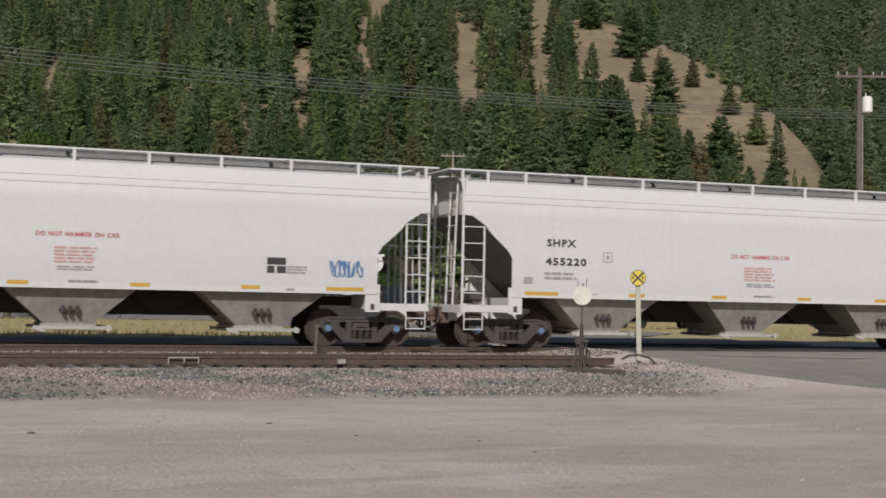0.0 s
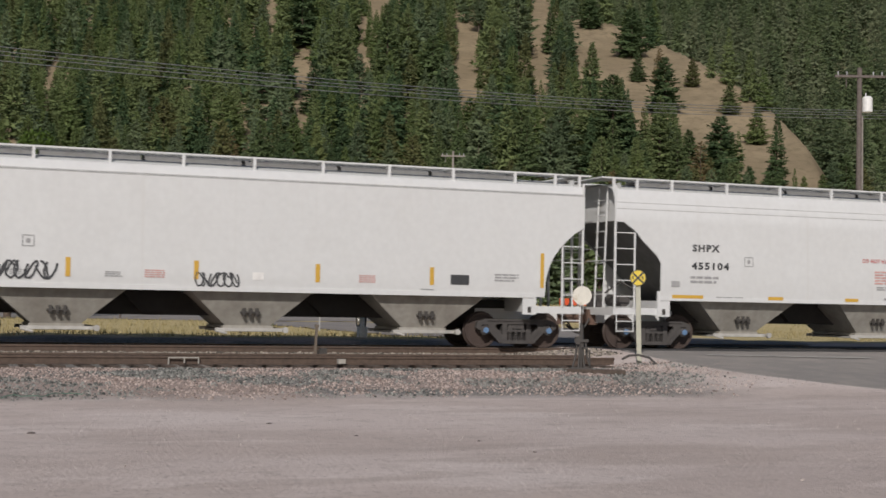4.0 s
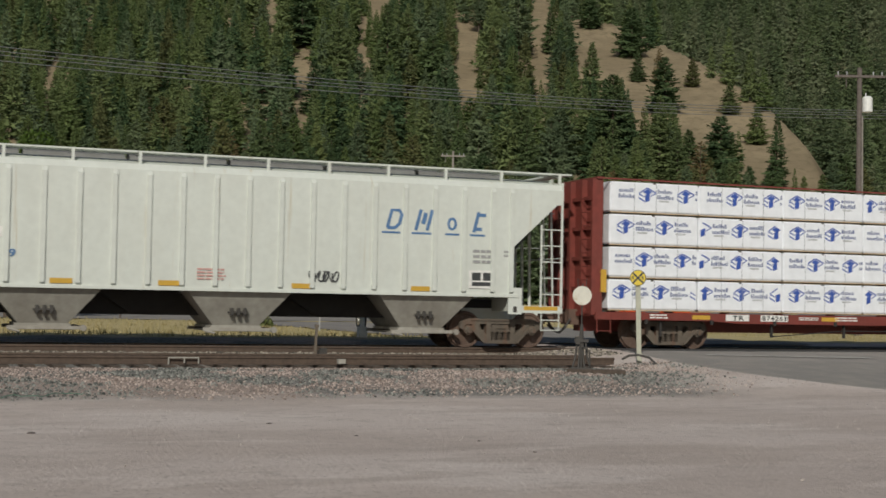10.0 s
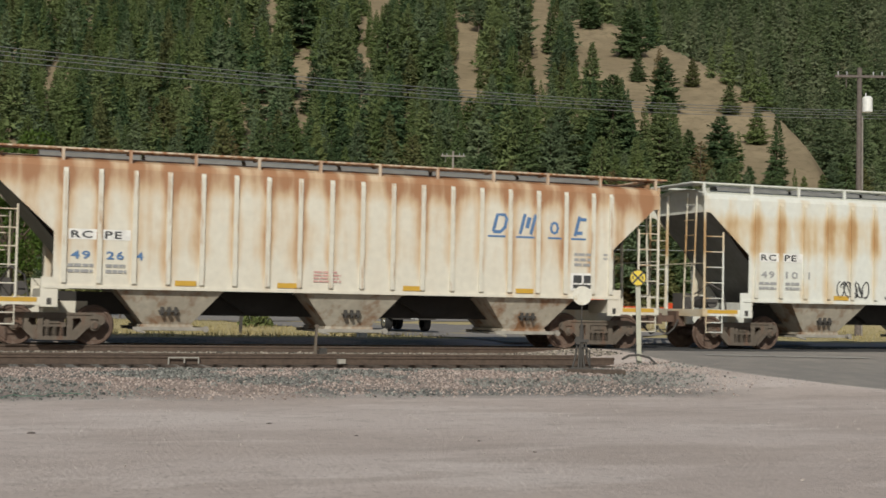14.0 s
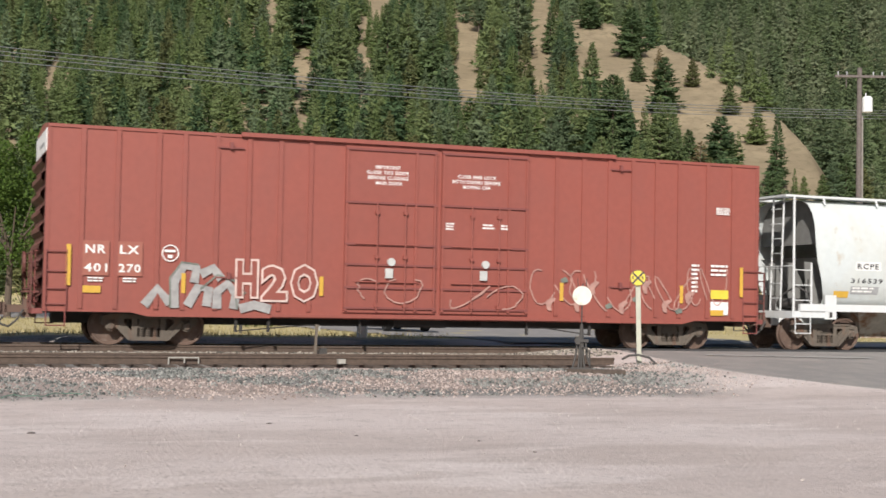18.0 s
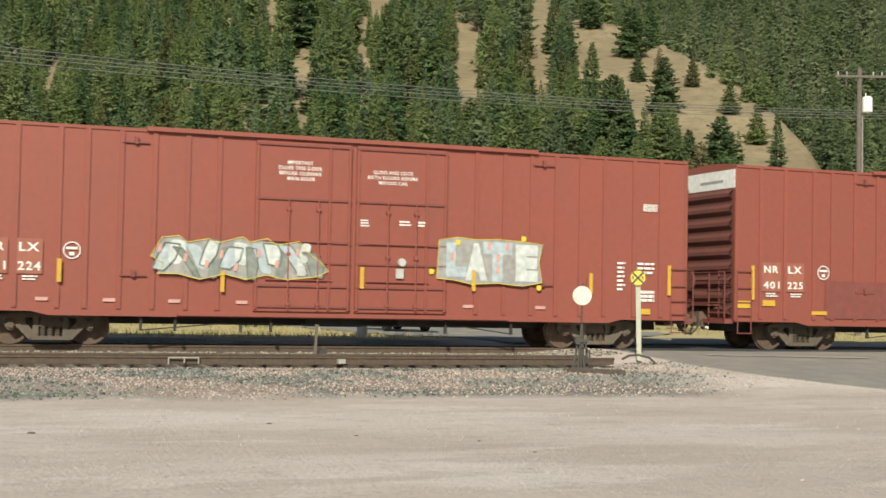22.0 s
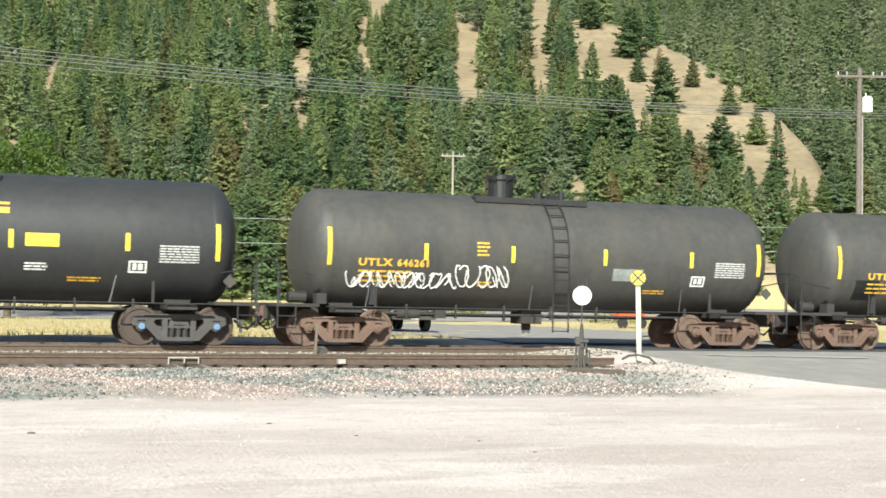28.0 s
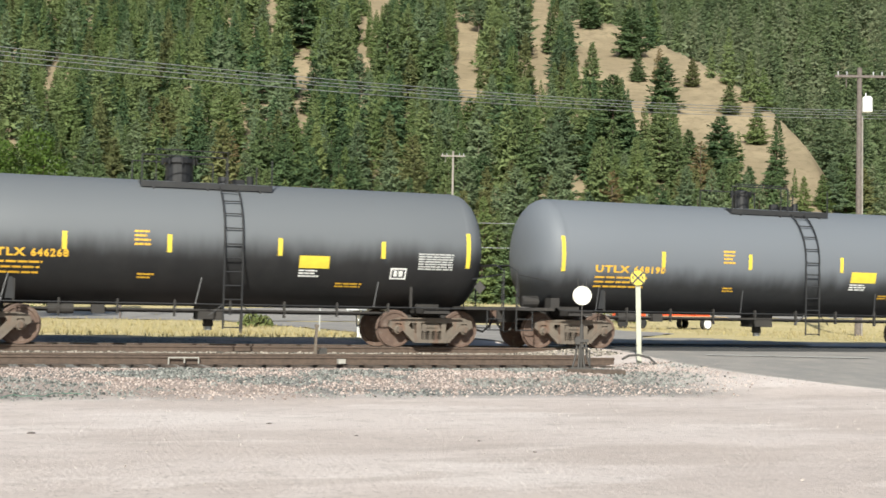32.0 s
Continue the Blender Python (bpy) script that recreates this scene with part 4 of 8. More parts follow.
def hopper_end(car, spec, mat):
    """End platforms, corner posts, ladders, side bolster plates and brake gear."""
    E, hf = spec["end"], spec["half"]
    for s in (-1, 1):
        def platform(bm):
            a, b = sorted((s * 7.05, s * (E + 0.02)))
            bx(bm, a, b, -hf + 0.02, -hf + 0.10, 0.92, 1.10)
            bx(bm, a, b, hf - 0.10, hf - 0.02, 0.92, 1.10)
            a, b = sorted((s * (E - 0.14), s * (E + 0.02)))
            bx(bm, a, b, -hf + 0.1, hf - 0.1, 0.90, 1.10)
            a, b = sorted((s * 6.2, s * (E - 0.14)))
            bx(bm, a, b, -0.32, 0.32, 0.68, 1.02)
        part("end_platform", platform, spec.get("sill_mat", mat), car, "end sill and step platform", split="side")

        def bolster(bm):
            a, b = s * 7.0, s * 7.38
            x0, x1 = sorted((a, b))
            for y in (-hf - 0.012, hf - 0.03):
                slab(bm, [(x0, 0.88), (x1, 0.88), (x1, 1.56), (x0, 1.56)], y, y + 0.04)
            bx(bm, x0 + 0.05, x1 - 0.05, -hf + 0.05, hf - 0.05, 0.95, 1.30)
        part("bolster", bolster, mat, car, "jacking pad and bolster end")
        part("jacking_hole", lambda bm: [bx(bm, s * 7.19 - 0.05, s * 7.19 + 0.05, y, y + 0.006, 0.93, 1.08) for y in (-hf - 0.017,)], "steel_dark", car, "dark slot in the bolster plate")

        def rungs(bm):
            for y in (-hf + 0.02, hf - 0.02):
                x0, x1 = sorted((s * (E - 0.02), s * (E - 0.56)))
                ladder(bm, x0, x1, y, 1.08, 1.1, 0.36, 0.022)
                top_out, top_in = spec["roof"] - 0.1, spec["post_z"]
                rod(bm, (s * (E - 0.02), y, 1.08), (s * (E - 0.02), y, top_out), 0.035, 8)
                rod(bm, (s * (E - 0.60), y, 1.08), (s * (E - 0.60), y, top_in), 0.028, 8)
                z = 1.40
                while z < min(top_in, spec["post_z"]) + 0.02:
                    rod(bm, (s * (E - 0.02), y, z), (s * (E - 0.60), y, z), 0.016, 6)
                    z += 0.42
                rod(bm, (s * (E - 0.08), y, 0.46), (s * (E - 0.08), y, 0.95), 0.016, 6)
                rod(bm, (s * (E - 0.58), y, 0.46), (s * (E - 0.58), y, 0.95), 0.016, 6)
                for z in (0.48, 0.74):
                    rod(bm, (s * (E - 0.08), y, z), (s * (E - 0.58), y, z), 0.016, 6)
            for y in (-0.95, -0.45):
                rod(bm, (s * (E + 0.0), y, 1.08), (s * (E - 0.1), y, spec["roof"] - 0.1), 0.026, 8)
            z = 1.45
            while z < 4.2:
                rod(bm, (s * E, -0.95, z), (s * E, -0.45, z), 0.014, 6)
                z += 0.42
            for y in (0.55, 1.05):
                rod(bm, (s * E, y, 1.08), (s * (E - 0.05), y, spec["roof"] - 0.1), 0.04, 8)
            rod(bm, (s * E, -hf + 0.05, 2.35), (s * E, hf - 0.05, 2.35), 0.016, 6)
        part("end_ladder", rungs, mat, car, "end ladder, posts and grab irons", split="side")
    def brake(bm):
        rod(bm, (-E + 0.75, -0.75, 1.30), (-E + 0.75, 0.1, 1.30), 0.17, 14)
        bx(bm, -E + 0.35, -E + 0.60, 0.15, 0.75, 1.10, 1.55)
        pipe(bm, [(-E + 0.9, -1.2, 1.1), (-E + 0.8, -1.2, 1.6), (-E + 0.5, -1.0, 1.8), (-E + 0.35, -0.4, 1.5)], 0.025)
    part("brake_cylinder", brake, "galvanised" if spec.get("light") else "truck_grey", car, "brake cylinder and piping on the end platform")


def levels_trinity(E):
    rows = []
    for z, x, y in ((1.33, 7.30, 1.60), (1.50, 7.30, 1.63), (2.31, 7.30, 1.63), (2.50, 7.42, 1.63), (2.89, 7.86, 1.63), (3.08, 8.02, 1.63), (3.12, 8.05, 1.63), (3.36, 8.42, 1.63), (3.37, E, 1.63), (3.70, E, 1.63), (3.72, E, 1.615), (3.76, E, 1.615), (3.88, E, 1.58), (3.90, E, 1.565), (4.00, E, 1.555), (4.24, E, 1.44)):
        rows.append((z, -x, x, y))
    return rows


def levels_round(E):
    rows = []
    for z, x, y in ((1.33, 7.62, 1.60), (1.55, 7.62, 1.63), (1.80, 7.64, 1.63), (2.10, 7.72, 1.63), (2.35, 7.84, 1.63), (2.60, 8.02, 1.63), (2.80, 8.22, 1.63), (3.0, 8.45, 1.63), (3.16, E, 1.63), (3.97, E, 1.63), (3.975, E, 1.60), (4.0, E, 1.60), (4.005, E, 1.615), (4.14, E, 1.56), (4.24, E, 1.46)):
        rows.append((z, -x, x, y))
    return rows


def levels_ps(E):
    rows = []
    for z, x, y in ((1.36, 7.12, 1.53), (2.60, 7.12, 1.55), (3.72, 8.34, 1.55), (3.74, E, 1.55), (4.10, E, 1.55), (4.25, E, 1.45)):
        rows.append((z, -x, x, y))
    return rows


def hopper(name, label, centre, kind, mat, bay_mat, hts, number, truck_mat="truck_brown", cap="truck_brown", group="covered hoppers"):
    E = {"trinity": 8.66, "round": 8.72, "ps": 8.52}[kind]
    spec = {"end": E, "half": 1.6 if kind != "ps" else 1.53, "roof": 4.42, "cut_z": {"trinity": 3.37, "round": 3.16, "ps": 3.72}[kind], "slope_x": 6.15, "post_z": {"trinity": 3.1, "round": 2.85, "ps": 3.2}[kind]}
    car = car_root(name, label, "hopper car", centre, group)
    lv = {"trinity": levels_trinity, "round": levels_round, "ps": levels_ps}[kind](E)
    for s in (-1, 1):
        part("side_sheet", lambda bm: side_sheet(bm, lv, s), mat, car, smooth=kind != "ps")
    top = lv[-1][3]
    if kind != "ps":
        # dark strips trace the trinity creases and the round car's seam
        for z, y in ((3.715, 1.6315), (3.885, 1.583)) if kind == "trinity" else ((3.98, 1.632), (4.02, 1.614)):
            part("seam", lambda bm: strip(bm, [[(-E + 0.02, -y, z + d), (E - 0.02, -y, z + d)] for d in (-0.009, 0.009)]), "seam_grey", car, "thin dark line along the upper side")

    def roof(bm):
        strip(bm, [[(-E, y, z), (E, y, z)] for y, z in ((-top, 4.24), (-1.1, 4.34), (-0.6, 4.42), (0, 4.44), (0.6, 4.42), (1.1, 4.34), (top, 4.24))])
    part("roof", roof, mat, car, smooth=True)
    slope_ends(car, spec, mat)
    bays = {"trinity": [(-6.05, -2.95), (-1.5, 1.5), (2.95, 6.05)], "round": [(-6.05, -2.95), (-1.5, 1.5), (2.95, 6.05)], "ps": [(-5.7, -3.15), (-1.2, 1.35), (3.55, 6.1)]}[kind]
    hopper_bays(car, bays, bay_mat, "hopper_grey" if kind == "ps" else "gate_grey", 1.46)

    def sill(bm):
        for s in (-1, 1):
            a, b = sorted((s * (spec["half"] + 0.035), s * (spec["half"] - 0.05)))
            bx(bm, -7.3, 7.3, a, b, 1.31, 1.38 if kind == "ps" else 1.42)
    part("side_sill", sill, mat, car, "rolled steel side sill", split="side")
    hopper_end(car, spec, mat)
    posts = [-E + 0.05, -E + 0.75] + [-6.85 + 1.71 * k for k in range(9)] + [E - 0.75, E - 0.05]
    if kind == "ps":
        posts = [-E + 0.05] + [-6.95 + 1.53 * k for k in range(10)] + [E - 0.05]
    running_board(car, -E - 0.3, E + 0.3, 4.56, "rust_rib" if mat == "rust_heavy" else mat, posts, 1.40)
    hatches(car, -7.4, 7.4)
    if kind == "ps":
        painted(car, "reflector", "yellow", flat_face(-spec["half"] + 0.014), [(-8.40, -7.45, 0.99, 1.09), (7.45, 8.40, 0.99, 1.09)], "yellow strip on the end sill")
        for k in range(19):
            x = -6.89 + k * 0.79 if k < 18 else 7.06
            part("side_post", lambda bm: [(frustum(bm, x - 0.055, x + 0.055, *sorted((s * 1.54, s * 1.592)), 1.44, x - 0.055, x + 0.055, *sorted((s * 1.54, s * 1.592)), 3.98), frustum(bm, x - 0.055, x + 0.055, *sorted((s * 1.54, s * 1.592)), 3.981, x - 0.055, x + 0.055, *sorted((s * 1.535, s * 1.552)), 4.08)) for s in (-1, 1)], "rust_post" if mat == "rust_heavy" else mat, car, split="side")
    end_gear(car, -E - 0.05, E + 0.05)
    truck(car, -hts, truck_mat, cap)
    truck(car, hts, truck_mat, cap)
    return car


# ---- boxcars ----
def boxcar(label, centre, number, hts=7.0):
    L, W = 9.46, 1.52
    car = car_root("boxcar", label, "boxcar", centre, "boxcars")

    def shell(bm):
        bx(bm, -L, L, -W, W, 0.80, 4.98)
        strip(bm, [[(-L, y, z), (L, y, z)] for y, z in ((-W, 4.98), (-W + 0.02, 5.08), (-0.7, 5.17), (0, 5.2), (0.7, 5.17), (W - 0.02, 5.08), (W, 4.98))])
        for x in (-L, L):
            bm.faces.new([bm.verts.new((x, y, z)) for y, z in ((-W, 4.98), (-W + 0.02, 5.08), (-0.7, 5.17), (0, 5.2), (0.7, 5.17), (W - 0.02, 5.08), (W, 4.98))])
        for s in (-1, 1):
            slab(bm, [(-L, 0.80), (L, 0.80), (L, 0.78), (7.5, 0.78), (7.1, 0.69), (-7.1, 0.69), (-7.5, 0.78), (-L, 0.78)], *sorted((s * (W + 0.012), s * (W - 0.05))))
    part("body", shell, "box_red", car)
    ribs = [-8.66, -7.87, -6.93, -6.32, -5.55, -4.78, -4.01, -3.26, 3.34, 4.11, 4.87, 5.57, 6.28, 6.97, 7.85, 8.65]
    for x in ribs:
        part("side_post", lambda bm: [bx(bm, x - 0.055, x + 0.055, *sorted((s * (W - 0.002), s * (W + 0.035))), 0.86, 5.0) for s in (-1, 1)], "box_red", car, split="side")
    part("eave", lambda bm: [bx(bm, -L, L, *sorted((s * (W - 0.02), s * (W + 0.03))), 5.0, 5.07) for s in (-1, 1)], "box_red", car, "eave angle along the roof edge", split="side")
    part("corner_cap", lambda bm: [bx(bm, *sorted((s * (L - 0.09), s * (L + 0.012))), -W - 0.012, W + 0.012, 0.82, 4.99) for s in (-1, 1)], "box_red", car, split="each")
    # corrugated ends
    part("end_sheet", lambda bm: [bx(bm, *sorted((s * (L + 0.0125), s * (L + 0.017))), -W + 0.05, W - 0.05, 0.86, 4.44) for s in (-1, 1)], "box_end", car, "darker brown-red end wall", split="each")

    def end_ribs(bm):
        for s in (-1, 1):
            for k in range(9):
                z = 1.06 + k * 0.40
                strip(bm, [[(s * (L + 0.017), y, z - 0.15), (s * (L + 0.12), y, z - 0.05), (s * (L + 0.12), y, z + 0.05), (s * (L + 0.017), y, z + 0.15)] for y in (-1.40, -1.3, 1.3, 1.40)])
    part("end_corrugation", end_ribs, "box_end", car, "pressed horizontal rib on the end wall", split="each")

    def crossover(bm):
        for s in (-1, 1):
            x = s * (L + 0.27)
            for y in (-1.42, -0.62, 0.62, 1.42):
                rod(bm, (x, y, 0.84), (x, y, 2.12), 0.022, 6)
            for z in (1.28, 2.12):
                rod(bm, (x, -1.42, z), (x, 1.42, z), 0.020, 6)
            for k in range(4):
                rod(bm, (x, -0.62, 1.0 + 0.3 * k), (x, -1.42, 1.0 + 0.3 * k), 0.016, 6)
            bx(bm, *sorted((s * (L + 0.02), s * (L + 0.36))), -0.7, 0.7, 1.20, 1.24)
            rod(bm, (s * (L + 0.30), 0.35, 1.9), (s * (L + 0.36), 0.35, 1.9), 0.28, 16)
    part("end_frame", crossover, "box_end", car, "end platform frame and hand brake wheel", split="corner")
    part("end_panel", lambda bm: [bx(bm, *sorted((s * (L + 0.013), s * (L + 0.03))), -W + 0.02, W - 0.02, 4.45, 4.96) for s in (-1, 1)], "white_plain", car, "white band at the top of the end wall", split="each")
    part("end_note", lambda bm: [bx(bm, -L - 0.034, -L - 0.03, -0.9, 0.3, 4.62, 4.70), bx(bm, -L - 0.018, -L - 0.013, -1.3, -0.6, 4.28, 4.36)], "letter_grey", car)
    # door tracks and doors
    part("door_track", lambda bm: [bx(bm, -5.0, 5.0, *sorted((s * (W + 0.0), s * (W + 0.11))), 5.02, 5.12) for s in (-1, 1)] + [bx(bm, -4.2, 4.2, *sorted((s * (W + 0.0), s * (W + 0.10))), 0.72, 0.79) for s in (-1, 1)], "box_red", car, "door rail", split="each")
    for a, b in ((-2.42, 0.02), (0.10, 2.54)):
        def door(bm):
            for s in (-1, 1):
                lo, hi = sorted((s * (W - 0.01), s * (W + 0.06)))
                bx(bm, a + 0.03, b - 0.03, lo, hi, 0.86, 4.96)
                for x in (a + 0.04, b - 0.10, (a + b) / 2 + 0.62):
                    bx(bm, x, x + 0.06, *sorted((s * (W + 0.05), s * (W + 0.10))), 0.90, 4.92)
        d = part("door", door, "box_red", car, "sliding plug door panel or frame bar", split="each")

        # the darker red carries the shadow under each horizontal stiffener
        for z in (0.95, 1.45, 2.02, 2.52, 3.55, 4.86):
            part("door_rail", lambda bm: bx(bm, a + 0.03, b - 0.03, -W - 0.105, -W - 0.05, z, z + 0.05), "box_dark_red", d, "horizontal door stiffener")

        def bar(bm):
            for x in (a + 0.85, b - 0.85):
                rod(bm, (x, -W - 0.12, 0.90), (x, -W - 0.12, 3.6), 0.018, 8)
            rod(bm, (a + 0.3, -W - 0.11, 2.55), (b - 0.5, -W - 0.11, 2.55), 0.018, 6)
            rod(bm, (a + 0.3, -W - 0.11, 1.62), (b - 0.5, -W - 0.11, 1.62), 0.018, 6)
            for z in (1.0, 2.2, 3.3):
                for x in (a + 0.85, b - 0.85):
                    bx(bm, x - 0.05, x + 0.05, -W - 0.14, -W - 0.06, z, z + 0.08)
        part("lock_bar", bar, "box_red", d, "vertical locking bars")
        xm = (a + b) / 2 - 0.05
        part("placard", lambda bm: bx(bm, xm - 0.10, xm + 0.10, -W - 0.135, -W - 0.125, 1.72, 1.96), "data_grey", d, "white placard board")
        part("wheel_disc", lambda bm: rod(bm, (xm + 0.06, -W - 0.06, 2.12), (xm + 0.06, -W - 0.14, 2.12), 0.10, 16), "data_grey", d, "pale door operating disc")
    for x in (-5.55, 4.87):
        for z in (1.62, 4.72):
            part("latch", lambda bm: [bx(bm, x, x + 0.62, -W - 0.06, -W, z, z + 0.035), bx(bm, x + 0.28, x + 0.36, -W - 0.1, -W, z - 0.02, z + 0.14)], "box_dark_red", car)

    def steps(bm):
        for s in (-1, 1):
            x0, x1 = sorted((s * (L - 0.04), s * (L - 0.50)))
            for y in (-W - 0.055, W + 0.055):
                for z in (0.95, 1.30, 1.70, 2.15):
                    rod(bm, (x0, y, z), (x1, y, z), 0.016, 6)
                rod(bm, (x0, y, 0.86), (x0, y, 2.2), 0.014, 6), rod(bm, (x1, y, 0.86), (x1, y, 2.2), 0.014, 6)
                rod(bm, (x0 + 0.02, y, 0.45), (x0 + 0.02, y, 0.86), 0.016, 6), rod(bm, (x1 - 0.02, y, 0.45), (x1 - 0.02, y, 0.86), 0.016, 6)
                rod(bm, (x0, y, 0.46), (x1, y, 0.46), 0.016, 6)
            for z in (1.0, 1.35, 1.75, 2.15):
                rod(bm, (s * (L + 0.16), -1.45, z), (s * (L + 0.16), -0.95, z), 0.016, 6)
            rod(bm, (s * (L + 0.16), -0.95, 0.9), (s * (L + 0.16), -0.95, 2.2), 0.016, 6)
            bx(bm, *sorted((s * L, s * (L + 0.25))), -1.4, 1.4, 0.72, 0.84)
    part("grab_iron", steps, "box_dark_red", car, "corner ladder rungs and sill steps", split="corner")

    def under(bm):
        bx(bm, -L + 0.3, L - 0.3, -0.32, 0.32, 0.50, 0.80)
        bx(bm, -L, L, -W + 0.1, W - 0.1, 0.74, 0.80)
        for x in (-5.0, -4.2, -1.9, 2.6, 4.4):
            bx(bm, x - 0.03, x + 0.03, -W + 0.1, -W + 0.18, 0.35, 0.75)
        pipe(bm, [(-5.0, -W + 0.14, 0.37), (-3, -W + 0.16, 0.55), (3.0, -W + 0.16, 0.55), (4.4, -W + 0.14, 0.37)], 0.015)
        bx(bm, -1.0, 0.4, -1.3, -0.9, 0.5, 0.75)
        bx(bm, 1.4, 2.2, -1.2, -0.8, 0.55, 0.75)
    part("underframe", under, "under_dark", car, "dark underframe with brake rigging")
    f = flat_face(-W - 0.041)
    for q in ((-8.98, -8.88, 1.38, 2.32), (8.85, 8.95, 1.45, 2.25)):
        painted(car, "reflector", "yellow", flat_face(-W - 0.062), [q])
    painted(car, "patch", "box_patch", flat_face(-W - 0.0385), [(-8.62, -8.02, 1.62, 2.42), (-7.82, -7.26, 1.62, 2.42)], "paler orange-red patch under the lettering")
    lettering(car, "NR", "letter_white", f, -8.56, -8.10, 2.13, 2.33, "white stencilled reporting mark", 0.016)
    lettering(car, "LX", "letter_white", f, -7.78, -7.34, 2.13, 2.33, "", 0.016)
    lettering(car, number[:3], "letter_white", f, -8.58, -8.06, 1.70, 1.90, "", 0.016)
    lettering(car, number[3:], "letter_white", f, -7.80, -7.30, 1.70, 1.90, "", 0.016)
    painted(car, "stencil", "letter_white", f, bars(-8.50, -8.10, 1.45, 1.58, 2) + bars(-7.7, -7.3, 1.45, 1.58, 2) + bars(7.35, 7.6, 1.5, 2.3, 7, 0.2, 0.5, 1) + bars(7.95, 8.5, 1.95, 2.3, 3, 0.1, 0.5, 2) + bars(8.1, 8.55, 3.66, 3.86, 5, 0.05, 0.35, 3), "small white stencils")
    g = flat_face(-W - 0.068)
    notices = (("IMPORTANT", -1.62, -0.98, 4.42, 4.51), ("CLOSE THIS DOOR", -1.85, -0.75, 4.29, 4.38), ("BEFORE CLOSING", -1.82, -0.78, 4.16, 4.25), ("MAIN DOOR", -1.62, -0.93, 4.03, 4.12), ("CLOSE AND LOCK", 0.55, 1.60, 4.29, 4.38), ("BOTH DOORS BEFORE", 0.42, 1.72, 4.16, 4.25), ("MOVING CAR", 0.70, 1.45, 4.03, 4.12))
    for text, a, b, c, d in notices:
        lettering(car, text, "letter_white", g, a, b, c, d, "white door notice", 0.012)
    painted(car, "stencil", "letter_white", g, bars(0.25, 0.5, 2.95, 3.15, 3, 0.2) + bars(1.25, 1.6, 3.0, 3.15, 2) + bars(1.75, 1.98, 3.0, 3.15, 2, 0.2, 0.4, 1))
    painted(car, "sticker", "yellow", f, [(-8.6, -8.2, 1.22, 1.38), (7.95, 8.35, 0.93, 1.08)])

    def emblem(bm):
        for r in (0.20,):
            pts = [(r * math.cos(a), r * math.sin(a)) for a in [k * math.tau / 24 for k in range(25)]]
            strip(bm, [[(-6.62 + x * q, f(0, 0), 2.18 + z * q) for x, z in pts] for q in (1.0, 0.86)])
        patch(bm, f, -6.75, -6.5, 2.2, 2.26)
        patch(bm, f, -6.68, -6.57, 2.06, 2.14)
    part("emblem", emblem, "letter_white", car, "small white ring emblem")
    end_gear(car, -L - 0.3, L + 0.3)
    truck(car, -hts, "truck_brown", "truck_brown")
    truck(car, hts, "truck_brown", "truck_brown")
    return car


# ---- centre-beam flat car with wrapped lumber ----
BUNDLES = []


